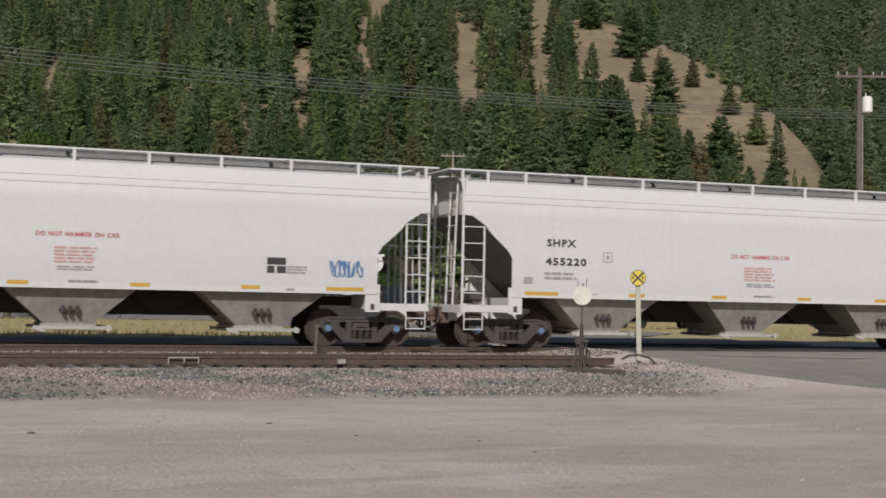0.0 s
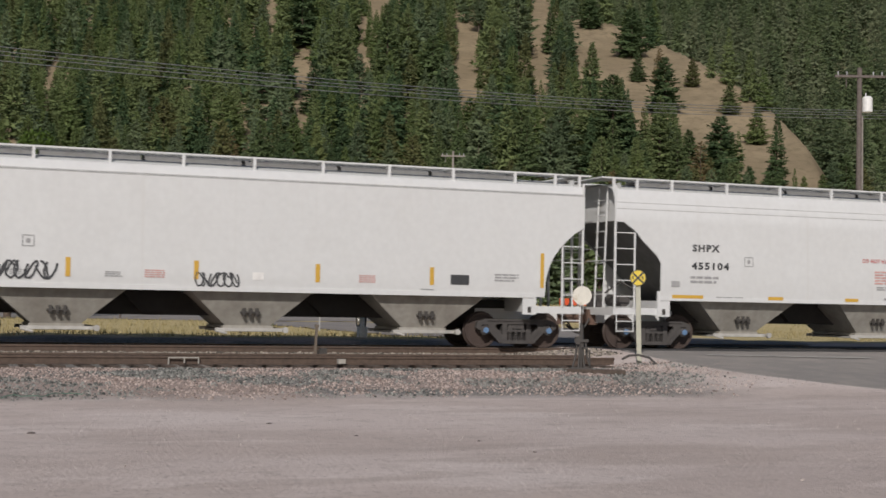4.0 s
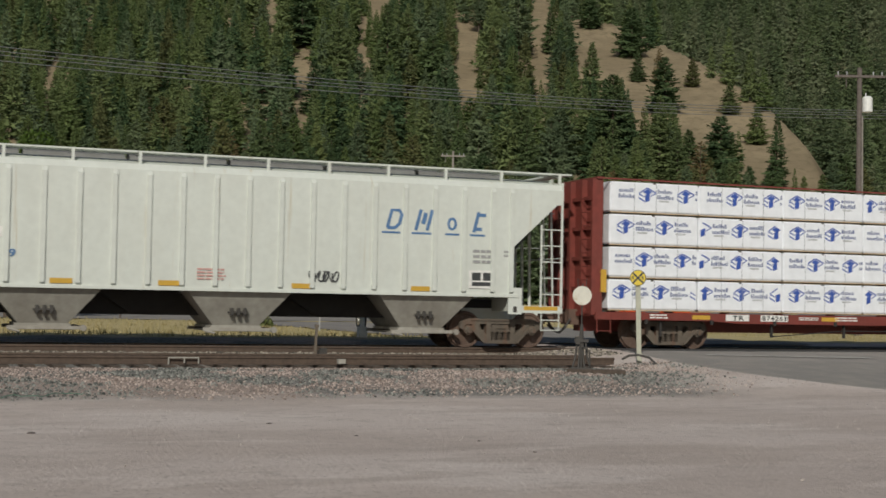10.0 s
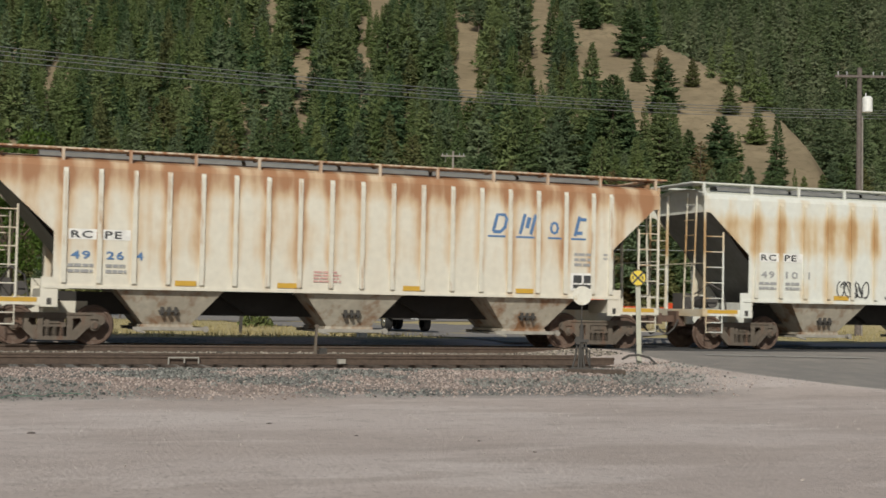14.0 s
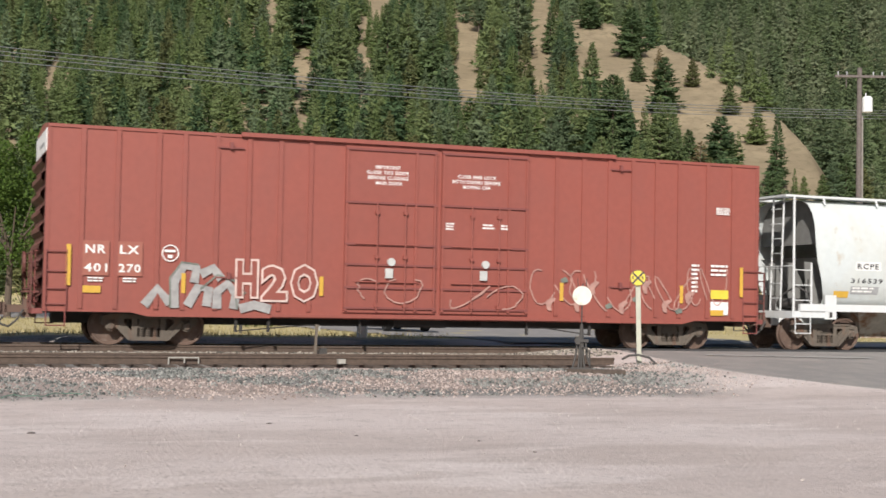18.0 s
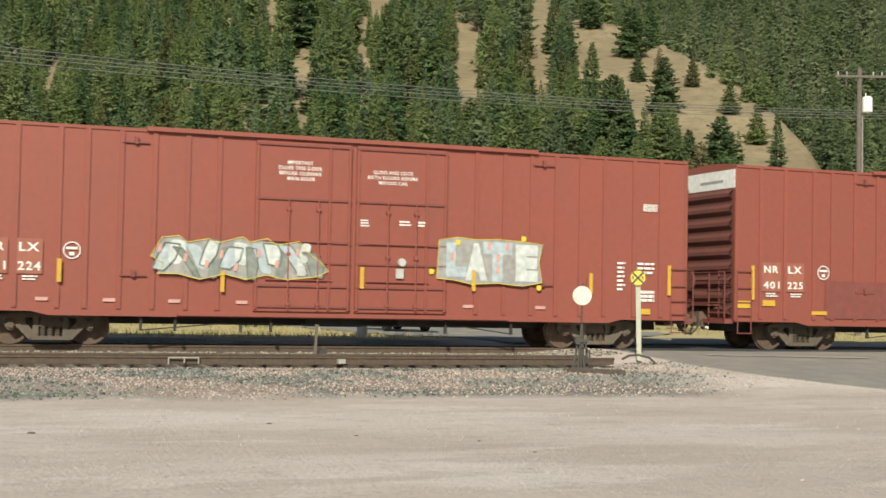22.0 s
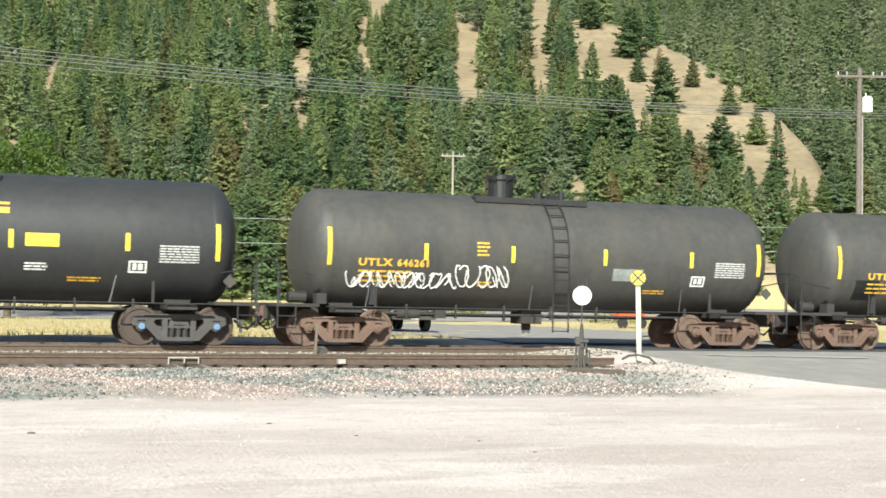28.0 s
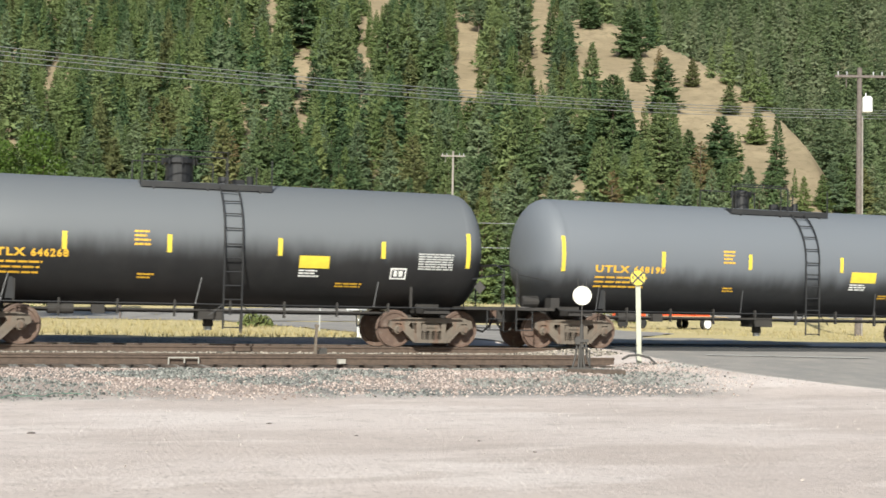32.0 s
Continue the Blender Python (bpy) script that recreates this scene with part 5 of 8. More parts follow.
def lumber_flat(centre):
    car = car_root("centerbeam_flatcar", "red-brown centre-beam flat car loaded with wrapped lumber", "flat car", centre)
    E = 11.5

    def deck(bm):
        bx(bm, -E, E, -1.38, 1.38, 0.86, 0.98)
        for s in (-1, 1):
            slab(bm, [(-E, 0.98), (E, 0.98), (E, 0.78), (8.0, 0.78), (7.2, 0.72), (-7.2, 0.72), (-8.0, 0.78), (-E, 0.78)], *sorted((s * 1.36, s * 1.46)))
        bx(bm, -E + 0.2, E - 0.2, -0.3, 0.3, 0.45, 0.86)
    part("deck", deck, "flat_red", car)
    for s in (-1, 1):
        def bulkhead(bm):
            bx(bm, *sorted((s * (E - 0.05), s * (E - 0.22))), -1.36, 1.36, 0.98, 4.56)
            for y in (-1.33, -0.7, 0.0, 0.7, 1.33):
                bx(bm, *sorted((s * (E - 0.05), s * (E + 0.10))), y - 0.05, y + 0.05, 0.9, 4.5)
            for z in (1.6, 2.4, 3.2, 4.0):
                bx(bm, *sorted((s * (E - 0.05), s * (E + 0.05))), -1.33, 1.33, z - 0.05, z + 0.05)
        part("bulkhead", bulkhead, "flat_red", car, "red-brown end bulkhead panel or rib", split="each")

        def rungs(bm):
            for y in (-1.43,):
                ladder(bm, s * (E - 0.05), s * (E - 0.45), y, 0.42, 0.86, 0.3, 0.016)
            ladder(bm, s * (E + 0.15), s * (E + 0.15), -1.3, 1.0, 1.01)
            for k in range(9):
                rod(bm, (s * (E + 0.15), -1.3, 1.1 + k * 0.36), (s * (E + 0.15), -0.85, 1.1 + k * 0.36), 0.015, 6)
        part("grab_iron", rungs, "flat_red", car)

    def beam(bm):
        bx(bm, -E + 0.2, E - 0.2, -0.14, 0.14, 4.36, 4.54)
        x = -E + 1.2
        while x < E - 0.8:
            bx(bm, x - 0.08, x + 0.08, -0.12, 0.12, 0.98, 4.36)
            x += 1.8
        bx(bm, -E, E, -1.42, -1.38, 4.50, 4.54)
    part("centre_beam", beam, "flat_red", car, "centre truss with top chord")

    def braces(bm):
        for s in (-1, 1):
            for z in (1.1, 1.9, 2.7, 3.5):
                slab(bm, [(-0.65, z), (-0.5, z), (0.5, z + 0.8), (0.35, z + 0.8)], s * 0.15, s * 0.16)
    part("brace", braces, "flat_red", car)

    def under(bm):
        for x in (-9.5, -6.0, -3.6, 3.0, 5.8):
            bx(bm, x - 0.03, x + 0.03, -1.35, -1.28, 0.35, 0.78)
        pipe(bm, [(-6.0, -1.3, 0.37), (-3.6, -1.3, 0.55), (3.0, -1.3, 0.55), (5.8, -1.3, 0.37)], 0.015)
        for k in range(11):
            x = -10 + 2 * k
            rod(bm, (x, -1.47, 0.80), (x, -1.47, 0.68), 0.05, 8)
        bx(bm, -1.6, -0.8, -1.2, -0.8, 0.45, 0.8)
        bx(bm, 0.6, 1.6, -1.1, -0.6, 0.5, 0.8)
    part("underframe", under, "under_dark", car, "winches and brake rigging under the deck")
    f = flat_face(-1.464)
    painted(car, "number_board", "letter_white", f, [(-7.56, -6.82, 0.79, 0.965), (-6.45, -5.56, 0.79, 0.965)])
    lettering(car, "TR", "letter_black", flat_face(-1.468), -7.35, -6.98, 0.81, 0.94, "black reporting mark on a white board", 0.01)
    lettering(car, "874263", "letter_black", flat_face(-1.468), -6.40, -5.60, 0.81, 0.94, "", 0.01)
    painted(car, "stencil", "letter_white", f, bars(-4.0, -3.2, 0.80, 0.94, 2) + bars(-9.9, -9.2, 0.8, 0.94, 2) + bars(-5.2, -4.55, 0.82, 0.92, 2, 0.1) + bars(0.8, 1.5, 0.82, 0.94, 2) + bars(3.4, 4.1, 0.82, 0.94, 2) + bars(6.2, 6.6, 0.82, 0.94, 1) + bars(5.2, 5.7, 0.82, 0.94, 2) + [(7.0, 7.45, 0.78, 0.95)])
    painted(car, "reflector", "yellow", f, [(x, x + 0.55, 0.82, 0.93) for x in (-8.6, -4.45, -1.2, 2.1, 4.6, 8.3)])
    painted(car, "reflector", "yellow", flat_face(-1.42), [(-11.35, -11.18, 1.5, 2.1), (11.22, 11.38, 1.5, 2.1)])
    end_gear(car, -E - 0.15, E + 0.15)
    truck(car, -9.08, "truck_brown", "truck_brown")
    truck(car, 9.08, "truck_brown", "truck_brown")

    # wrapped bundles: eight long, four high, two deep
    H, W = 0.83, 1.20
    for half, x_from in ((0, -11.1), (1, 0.12)):
        for k in range(4):
            for row in range(4):
                for s in (-1, 1):
                    ln = 2.70 if half == 0 else 2.77
                    x0 = x_from + k * ln
                    z0 = 1.02 + row * 0.868
                    seed = half * 100 + k * 10 + row
                    rnd = random.Random(seed)
                    b = thing("lumber_bundle", "lumber bundle in white plastic wrap printed with blue emblems", "lumber bundle", "wrapped lumber bundles on the flat car")
                    b.location = (0, 0, 0)

                    def wrap(bm):
                        bx(bm, 0.01, ln - 0.01, -W / 2, W / 2, 0.03, H)
                        bmesh.ops.bevel(bm, geom=bm.edges[:], offset=0.035, segments=2, affect="EDGES")
                    part("wrap", wrap, "wrap_white", b, "creased white plastic wrap", key=f"wrap_{half}")
                    part("batten", lambda bm: [bx(bm, xx, xx + 0.09, -W / 2 + 0.02, W / 2 - 0.02, -0.005, 0.032) for xx in (0.3, ln / 2, ln - 0.4)] + [bx(bm, 0.02, ln - 0.02, -W / 2 + 0.005, -W / 2 + 0.06, 0.004, 0.03)], "timber", b, "timber spacer battens", key=f"batten_{half}")
                    if s < 0:
                        off = rnd.uniform(-0.5, 0.25)
                        start = 0.36 if half == 1 and k == 0 else 0.0
                        if start:
                            part("end_wrap", lambda bm: bx(bm, 0.004, 0.34, -W / 2 - 0.006, W / 2 - 0.02, 0.045, H - 0.015), "wrap_shaded", b, "creased end of the white wrap with shade in its grey", key="end_wrap")
                        for i in range(4):
                            cx = off + i * 1.17
                            y = -W / 2 - 0.004

                            def emblem(bm):
                                shapes = [[(0.20, 0.0), (0.34, 0.05), (0.34, 0.25), (0.20, 0.20)], [(0.13, 0.27), (0.26, 0.36), (0.42, 0.28), (0.27, 0.21)],
                                          [(0.0, 0.25), (0.24, 0.40), (0.26, 0.37), (0.03, 0.23)], [(0.26, 0.41), (0.54, 0.28), (0.52, 0.25), (0.26, 0.37)],
                                          [(0.36, 0.18), (0.52, 0.27), (0.54, 0.25), (0.36, 0.15)], [(0.0, 0.14), (0.0, 0.10), (0.18, 0.01), (0.18, 0.05)], [(0.0, 0.15), (0.02, 0.24), (0.18, 0.16), (0.18, 0.13), (0.03, 0.20)]]
                                for sh in shapes:
                                    if cx + min(q[0] for q in sh) > start + 0.03 and cx + max(q[0] for q in sh) < ln - 0.03:
                                        bm.faces.new([bm.verts.new((cx + px, y, 0.30 + pz)) for px, pz in sh])

                            def caption(bm):
                                for a0, a1, zc, hh in ((0.58, 1.02, 0.61, 0.066), (0.57, 1.10, 0.455, 0.066)):
                                    a0, a1 = max(start + 0.04, cx + a0), min(ln - 0.04, cx + a1)
                                    x = a0
                                    while x < a1 - 0.03:
                                        w = rnd.uniform(0.035, 0.055)
                                        patch(bm, flat_face(y), x, min(a1, x + w), zc - hh * 0.8, zc + rnd.choice((0.3, 0.3, 0.9)) * hh)
                                        x += w + 0.018
                            if -0.9 + start < cx < ln - 0.6:
                                part("caption", caption, "wrap_print", b, "two rows of short blue-grey bars")["kind"] = "stuff"
                            if -0.3 + start < cx < ln - 0.15:
                                part("emblem", emblem, "wrap_blue", b, "dark blue box-like emblem with short bars")
                                part("small_print", lambda bm: [patch(bm, flat_face(y), max(start + 0.05, cx + 0.62), min(ln - 0.05, cx + 0.92), zz, zz + 0.014) for zz in (0.33, 0.355) if cx + 0.62 < ln - 0.2 and cx + 0.92 > start + 0.1], "letter_grey", b, "grey line of small print")
                        # folds of the wrap drawn as thin dark strips
                        for xx in (0.72, 1.38, 2.05):
                            part("fold", lambda bm: bx(bm, xx, xx + 0.012, -W / 2 - 0.007, -W / 2, 0.05, H - 0.03), "wrap_line", b, "thin dark line along a fold in the wrap", key=f"fold_{xx}")
                        part("strap", lambda bm: [bx(bm, 1.3, 1.36, -W / 2 - 0.005, -W / 2 + 0.1, H - 0.035, H + 0.006)], "steel_dark", b, "", key="strap")
                    BUNDLES.append((b, centre + x0 + rnd.uniform(-0.02, 0.02), s * 0.78 + (0.0 if s > 0 else rnd.uniform(-0.012, 0.0)), z0))
    return car


# ---- rounded centre-flow hopper ----
def centre_flow(centre):
    car = car_root("rounded_hopper", "pale blue-white round-sided covered hopper with small rust streaks", "hopper car", centre, "covered hoppers")
    L = 7.75
    prof = [(1.20, 1.22), (1.48, 1.5), (1.60, 2.0), (1.635, 2.5), (1.63, 3.0), (1.58, 3.5), (1.45, 3.85), (1.22, 4.12), (0.8, 4.26), (0.0, 4.30)]
    prof = prof + [(-y, z) for y, z in prof[-2::-1]]

    def shell(bm):
        xs = [-L + 0.02, -L + 0.05] + [-7.2 + 14.4 * k / 8 for k in range(9)] + [L - 0.05, L - 0.02]
        rows = []
        for x in xs:
            rows.append([(x + (0.45 if x < 0 else -0.45) * max(0.0, (2.7 - z) / 1.5) * (abs(x) > 7.3), -y, z) for y, z in prof])
        strip(bm, rows)
    part("body", shell, "blue_white", car, smooth=True)

    # the end's grey includes the shade between the cars
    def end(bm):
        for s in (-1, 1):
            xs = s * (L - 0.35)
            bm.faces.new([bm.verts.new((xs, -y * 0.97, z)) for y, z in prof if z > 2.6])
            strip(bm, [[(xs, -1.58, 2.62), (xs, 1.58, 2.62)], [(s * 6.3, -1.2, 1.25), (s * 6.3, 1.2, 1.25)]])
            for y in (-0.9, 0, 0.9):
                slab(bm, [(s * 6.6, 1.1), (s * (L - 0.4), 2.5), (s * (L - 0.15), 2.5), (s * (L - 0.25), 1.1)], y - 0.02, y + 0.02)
    part("end_sheet", end, "end_shade", car, "end sheet with shade put into its grey", split="each")
    for x in [-7.2 + 14.4 * k / 8 for k in range(9)]:
        part("weld_band", lambda bm: strip(bm, [[(x - 0.02, -y * 1.003, z), (x + 0.02, -y * 1.003, z)] for y, z in prof]), "blue_white", car, smooth=True)

    def sill(bm):
        for s in (-1, 1):
            a, b = sorted((s * 1.60, s * 1.50))
            bx(bm, -8.2, 8.2, a, b, 1.10, 1.30)
    part("side_sill", sill, "white_paint", car)
    spec = {"end": 8.42, "half": 1.58, "roof": 4.40, "cut_z": 3.2, "slope_x": 6.2, "post_z": 2.45}
    hopper_end(car, spec, "white_paint")

    def boards(bm):
        for s in (-1, 1):
            a, b = sorted((s * 1.25, s * 0.7))
            bx(bm, -8.5, 8.5, a, b, 4.30, 4.36)
        for x in (-8.5, 8.1):
            bx(bm, x, x + 0.4, -1.3, 1.3, 4.30, 4.36)
        for x in [-7.2 + 14.4 * k / 8 for k in range(9)]:
            for s in (-1, 1):
                pipe(bm, [(x, s * 1.22, 4.32), (x, s * 1.30, 4.1)], 0.03)
    part("running_board", boards, "white_paint", car, "roof walkway boards", split="each")
    for a, b in ((-6.2, -3.4), (-3.0, -0.2), (0.2, 3.0), (3.4, 6.2)):
        m = (a + b) / 2
        part("hopper_bay", lambda bm: (frustum(bm, m - 0.6, m + 0.6, -0.55, 0.55, 0.42, a + 0.1, b - 0.1, -1.35, 1.35, 1.18), bx(bm, m - 0.65, m + 0.65, -0.6, 0.6, 0.35, 0.42)), "hopper_brown", car, "brown sloping discharge hopper")
    part("centre_sill", lambda bm: bx(bm, -8.3, 8.3, -0.25, 0.25, 0.72, 1.12), "under_dark", car)

    def face(x, z):
        for (y0, z0), (y1, z1) in zip(prof, prof[1:]):
            if z0 <= z <= z1:
                return -(y0 + (y1 - y0) * (z - z0) / (z1 - z0)) - 0.008
        return -1.64
    painted(car, "patch", "letter_white", face, [(-6.38, -5.52, 2.27, 2.52)])
    f2 = lambda x, z: face(x, z) - 0.004
    lettering(car, "RCPE", "letter_black", f2, -6.33, -5.60, 2.31, 2.47, "hand-painted black reporting mark", 0.01)
    lettering(car, "316539", "letter_black", face, -6.52, -5.44, 1.91, 2.05, "grey car number", 0.014)
    painted(car, "patch", "letter_grey", face, [(-6.5, -5.55, 1.60, 1.82)])
    painted(car, "stencil", "letter_white", f2, bars(-6.45, -5.6, 1.62, 1.80, 2))
    painted(car, "stencil", "letter_grey", face, bars(-4.9, -3.9, 1.5, 1.75, 3, 0.3) + bars(0.2, 0.9, 1.5, 1.7, 2) + bars(4.5, 5.2, 1.45, 1.65, 2))
    painted(car, "stencil_box", "letter_black", face, [(2.05, 2.45, 1.48, 1.85), (2.05, 2.45, 1.9, 2.1)])
    part("graffiti_tag", lambda bm: scribble(bm, face, -2.7, -1.9, 1.62, 1.80, 6, 0.025, 5), "letter_black", car, "small black spray tag")
    part("graffiti_tag", lambda bm: scribble(bm, face, -3.75, -3.45, 1.45, 1.75, 3, 0.03, 8), "letter_black", car, "small black spray tag")
    painted(car, "sticker", "yellow", face, [(-7.05, -6.55, 1.50, 1.68), (7.2, 7.6, 1.45, 1.65)])
    painted(car, "reflector", "yellow", flat_face(-1.604), [(x, x + 0.45, 1.15, 1.24) for x in (-5.0, -2.2, 0.6, 3.4, 6.0)])
    end_gear(car, -8.45, 8.45)
    truck(car, -7.0, "truck_brown", "truck_brown")
    truck(car, 7.0, "truck_brown", "truck_brown")
    return car


# ---- tank cars ----
def tank_car(label, centre, half, hts, mat, r=1.53, zc=2.47, dome_x=-0.6, ladder_x=0.72, truck_mat="truck_brown", cap="truck_brown", walk_mat=None, heads=0.62, walk_at=(-1.45, 1.75), guard=True, dome_h=0.5, dome_r=0.28, trim=(0.2, 0.0)):
    car = car_root("tank_car", label, "tank car", centre, "tank cars")

    def shell(bm):
        rows = []
        prof = []
        for k in range(9):
            a = k / 8 * math.pi / 2
            prof.append((-half + heads * (1 - math.sin(a)), r * math.cos(a) ** 0.8 if k < 8 else 0.001))
        prof = prof[::-1]
        xs = [(x, rr) for x, rr in prof]
        xs = sorted(xs, key=lambda p: p[0])
        body = [(x + trim[0], rr) for x, rr in xs] + [(half * k / 5, r) for k in range(-3, 4)] + [(-x - trim[1], rr) for x, rr in xs[::-1]]
        seg = 48
        for x, rr in body:
            rows.append([(x, rr * math.cos(k * math.tau / seg), zc + rr * math.sin(k * math.tau / seg)) for k in range(seg)])
        strip(bm, rows, close=True)
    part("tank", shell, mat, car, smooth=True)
    for x in [-half + trim[0] + heads + 0.02 + (2 * half - sum(trim) - 2 * heads - 0.04) * k / 5 for k in range(6)]:
        part("weld_band", lambda bm: strip(bm, [[(x - 0.03, (r + 0.004) * math.cos(a), zc + (r + 0.004) * math.sin(a)), (x + 0.03, (r + 0.004) * math.cos(a), zc + (r + 0.004) * math.sin(a))] for a in [k * math.tau / 48 for k in range(49)]]), mat, car, smooth=True)
    top = zc + r
    wm = walk_mat or "steel_black"
    a, b = walk_at

    def platform(bm):
        for y in (-0.85, 0.55):
            bx(bm, a, b, y, y + 0.30, top - 0.13, top - 0.09)
        for y in (-0.86, 0.83):
            bx(bm, a, b, y, y + 0.02, top - 0.22, top - 0.08)
        for x in (a, b - 0.06):
            bx(bm, x, x + 0.06, -0.85, 0.85, top - 0.2, top - 0.06)
        for x in (a + 0.3, (a + b) / 2, b - 0.3):
            bx(bm, x - 0.03, x + 0.03, -0.86, -0.80, top - 0.36, top - 0.12)
    part("platform", platform, wm, car, "narrow steel walkway at the tank's crown", split="each")
    if guard:
        def rail(bm):
            for y in (-0.85, 0.85):
                for x in (a + 0.02, b - 0.02):
                    rod(bm, (x, y, top - 0.1), (x, y, top + 0.55), 0.018, 6)
                pipe(bm, [(a + 0.02, y, top + 0.55), (dome_x + 1.0, y, top + 0.55)], 0.016)
                rod(bm, (dome_x + 1.0, y, top - 0.1), (dome_x + 1.0, y, top + 0.55), 0.018, 6)
        part("handrail", rail, "steel_black", car, "thin crown handrail", split="side")

    def dome(bm):
        rod(bm, (dome_x, 0, top - 0.08), (dome_x, 0, top + dome_h - 0.16), dome_r * 0.85, 20)
        rod(bm, (dome_x, 0, top + dome_h - 0.16), (dome_x, 0, top + dome_h - 0.04), dome_r, 20)
        rod(bm, (dome_x, 0, top + dome_h - 0.04), (dome_x, 0, top + dome_h), dome_r * 0.85, 20, dome_r * 0.5)
        for k in range(8):
            t = k * math.tau / 8
            rod(bm, (dome_x + dome_r * 1.04 * math.cos(t), dome_r * 1.04 * math.sin(t), top + dome_h - 0.2), (dome_x + dome_r * 1.04 * math.cos(t), dome_r * 1.04 * math.sin(t), top + dome_h - 0.02), 0.03, 6)
    part("manway", dome, "black_patch", car, "dark bolted manway dome")

    def valves(bm):
        rod(bm, (dome_x + 1.1, 0, top - 0.05), (dome_x + 1.1, 0, top + 0.16), 0.14, 12)
        rod(bm, (dome_x + 1.75, -0.1, top - 0.05), (dome_x + 1.75, -0.1, top + 0.2), 0.09, 10)
        bx(bm, dome_x + 1.3, dome_x + 1.6, -0.2, 0.2, top - 0.05, top + 0.1)
    part("valve", valves, "black_patch", car, "dark crown valve", split="each")
    part("guard_rail", lambda bm: pipe(bm, [(dome_x - dome_r - 0.25, -0.55, top - 0.1), (dome_x - dome_r - 0.25, -0.55, top + dome_h + 0.12), (dome_x + dome_r + 0.7, -0.55, top + dome_h + 0.12), (dome_x + dome_r + 0.7, -0.55, top - 0.1)], 0.016), "steel_black", car, "bent guard rail beside the manway")

    def climb(bm):
        arc = [math.pi + 0.45 - 1.6 * k / 14 for k in range(15)]
        for dx in (-0.22, 0.22):
            pts = [(ladder_x + dx, (r + 0.08) * math.cos(t), zc + (r + 0.08) * math.sin(t)) for t in arc]
            pts = [(ladder_x + dx, -1.60, 0.42), (ladder_x + dx, -1.62, zc - 0.4)] + [p for p in pts if p[2] > zc - 0.35]
            for p, q in zip(pts, pts[1:]):
                rod(bm, p, q, 0.024, 6)
        for k in range(7):
            z = 0.46 + k * 0.33
            rod(bm, (ladder_x - 0.22, -1.61, z), (ladder_x + 0.22, -1.61, z), 0.016, 6)
        for t in (math.pi + 0.02, math.pi - 0.22, math.pi - 0.45, math.pi - 0.68, math.pi - 0.9):
            y, z = (r + 0.08) * math.cos(t), zc + (r + 0.08) * math.sin(t)
            rod(bm, (ladder_x - 0.22, y, z), (ladder_x + 0.22, y, z), 0.016, 6)
        for dx in (-0.22, 0.22):
            rod(bm, (ladder_x + dx, -1.6, 1.0), (ladder_x + dx + (0.35 if dx > 0 else -0.35), -1.55, 0.72), 0.014, 6)
    part("ladder", climb, "steel_black", car, "dark side ladder curving over the tank")

    def frame_rails(bm):
        for s in (-1, 1):
            rod(bm, (-hts - 0.6, s * 1.52, 1.0), (hts + 0.6, s * 1.52, 1.0), 0.018, 6)
            x = -hts + 0.4
            while x < hts - 0.2:
                pipe(bm, [(x, s * 1.52, 1.0), (x + 0.16, s * 1.38, zc - r * 0.55)], 0.02)
                x += 4.4
    part("side_rail", frame_rails, "steel_black", car, "grab rail along the tank's belly", split="side")
    for s in (-1, 1):
        def bolster(bm):
            bx(bm, *sorted((s * (hts - 0.55), s * (half + 0.35))), -0.32, 0.32, 0.66, 1.02)
            slab(bm, [(s * hts - 0.28, 0.80), (s * hts + 0.28, 0.80), (s * hts + 0.36, 1.40), (s * hts - 0.36, 1.40)], -0.7, 0.7)
            bx(bm, *sorted((s * (hts + 0.75), s * (half + 0.32))), -1.45, 1.45, 0.98, 1.06)
            bx(bm, *sorted((s * (hts - 0.35), s * (hts + 0.35))), -1.45, 1.45, 0.86, 1.0)
            bx(bm, *sorted((s * (hts - 0.72), s * (hts - 0.66))), -1.44, -1.38, 1.0, 1.52)
        part("bolster", bolster, "under_dark", car, "stub sill, saddle and end platform")

        def rails(bm):
            x = s * (half + 0.28)
            for y in (-1.42, 1.42):
                pipe(bm, [(x, y, 0.45), (x, y, 2.0), (x, y * 0.6, 2.15)], 0.02)
                pipe(bm, [(x - s * 0.45, y, 0.45), (x - s * 0.45, y, 1.05)], 0.018)
                for z in (0.47, 0.75):
                    rod(bm, (x, y, z), (x - s * 0.45, y, z), 0.016, 6)
            pipe(bm, [(x, -0.85, 2.15), (x, 0.85, 2.15)], 0.02)
            pipe(bm, [(x - s * 0.05, -1.42, 1.06), (x - s * 0.05, -1.42, 1.9), (x - s * 0.9, -1.5, 1.75)], 0.018)
        part("end_rail", rails, "steel_black", car, "end handrails and sill steps", split="side")

        def stand(bm):
            x = s * (half - heads * 0.55) if s > 0 else s * (hts - 0.6)
            if s > 0:
                slab(bm, [(x - 0.16, 1.55), (x, 1.72), (x + 0.16, 1.55), (x, 1.38)], -1.42, -1.40)
            else:
                slab(bm, [(x - 0.10, 1.06), (x + 0.10, 1.06), (x + 0.06, 1.55), (x - 0.02, 1.55)], -1.46, -1.44)
        part("bracket", stand, "steel_dark" if s > 0 else "steel_black", car, "placard holder or bracket at the tank's end")

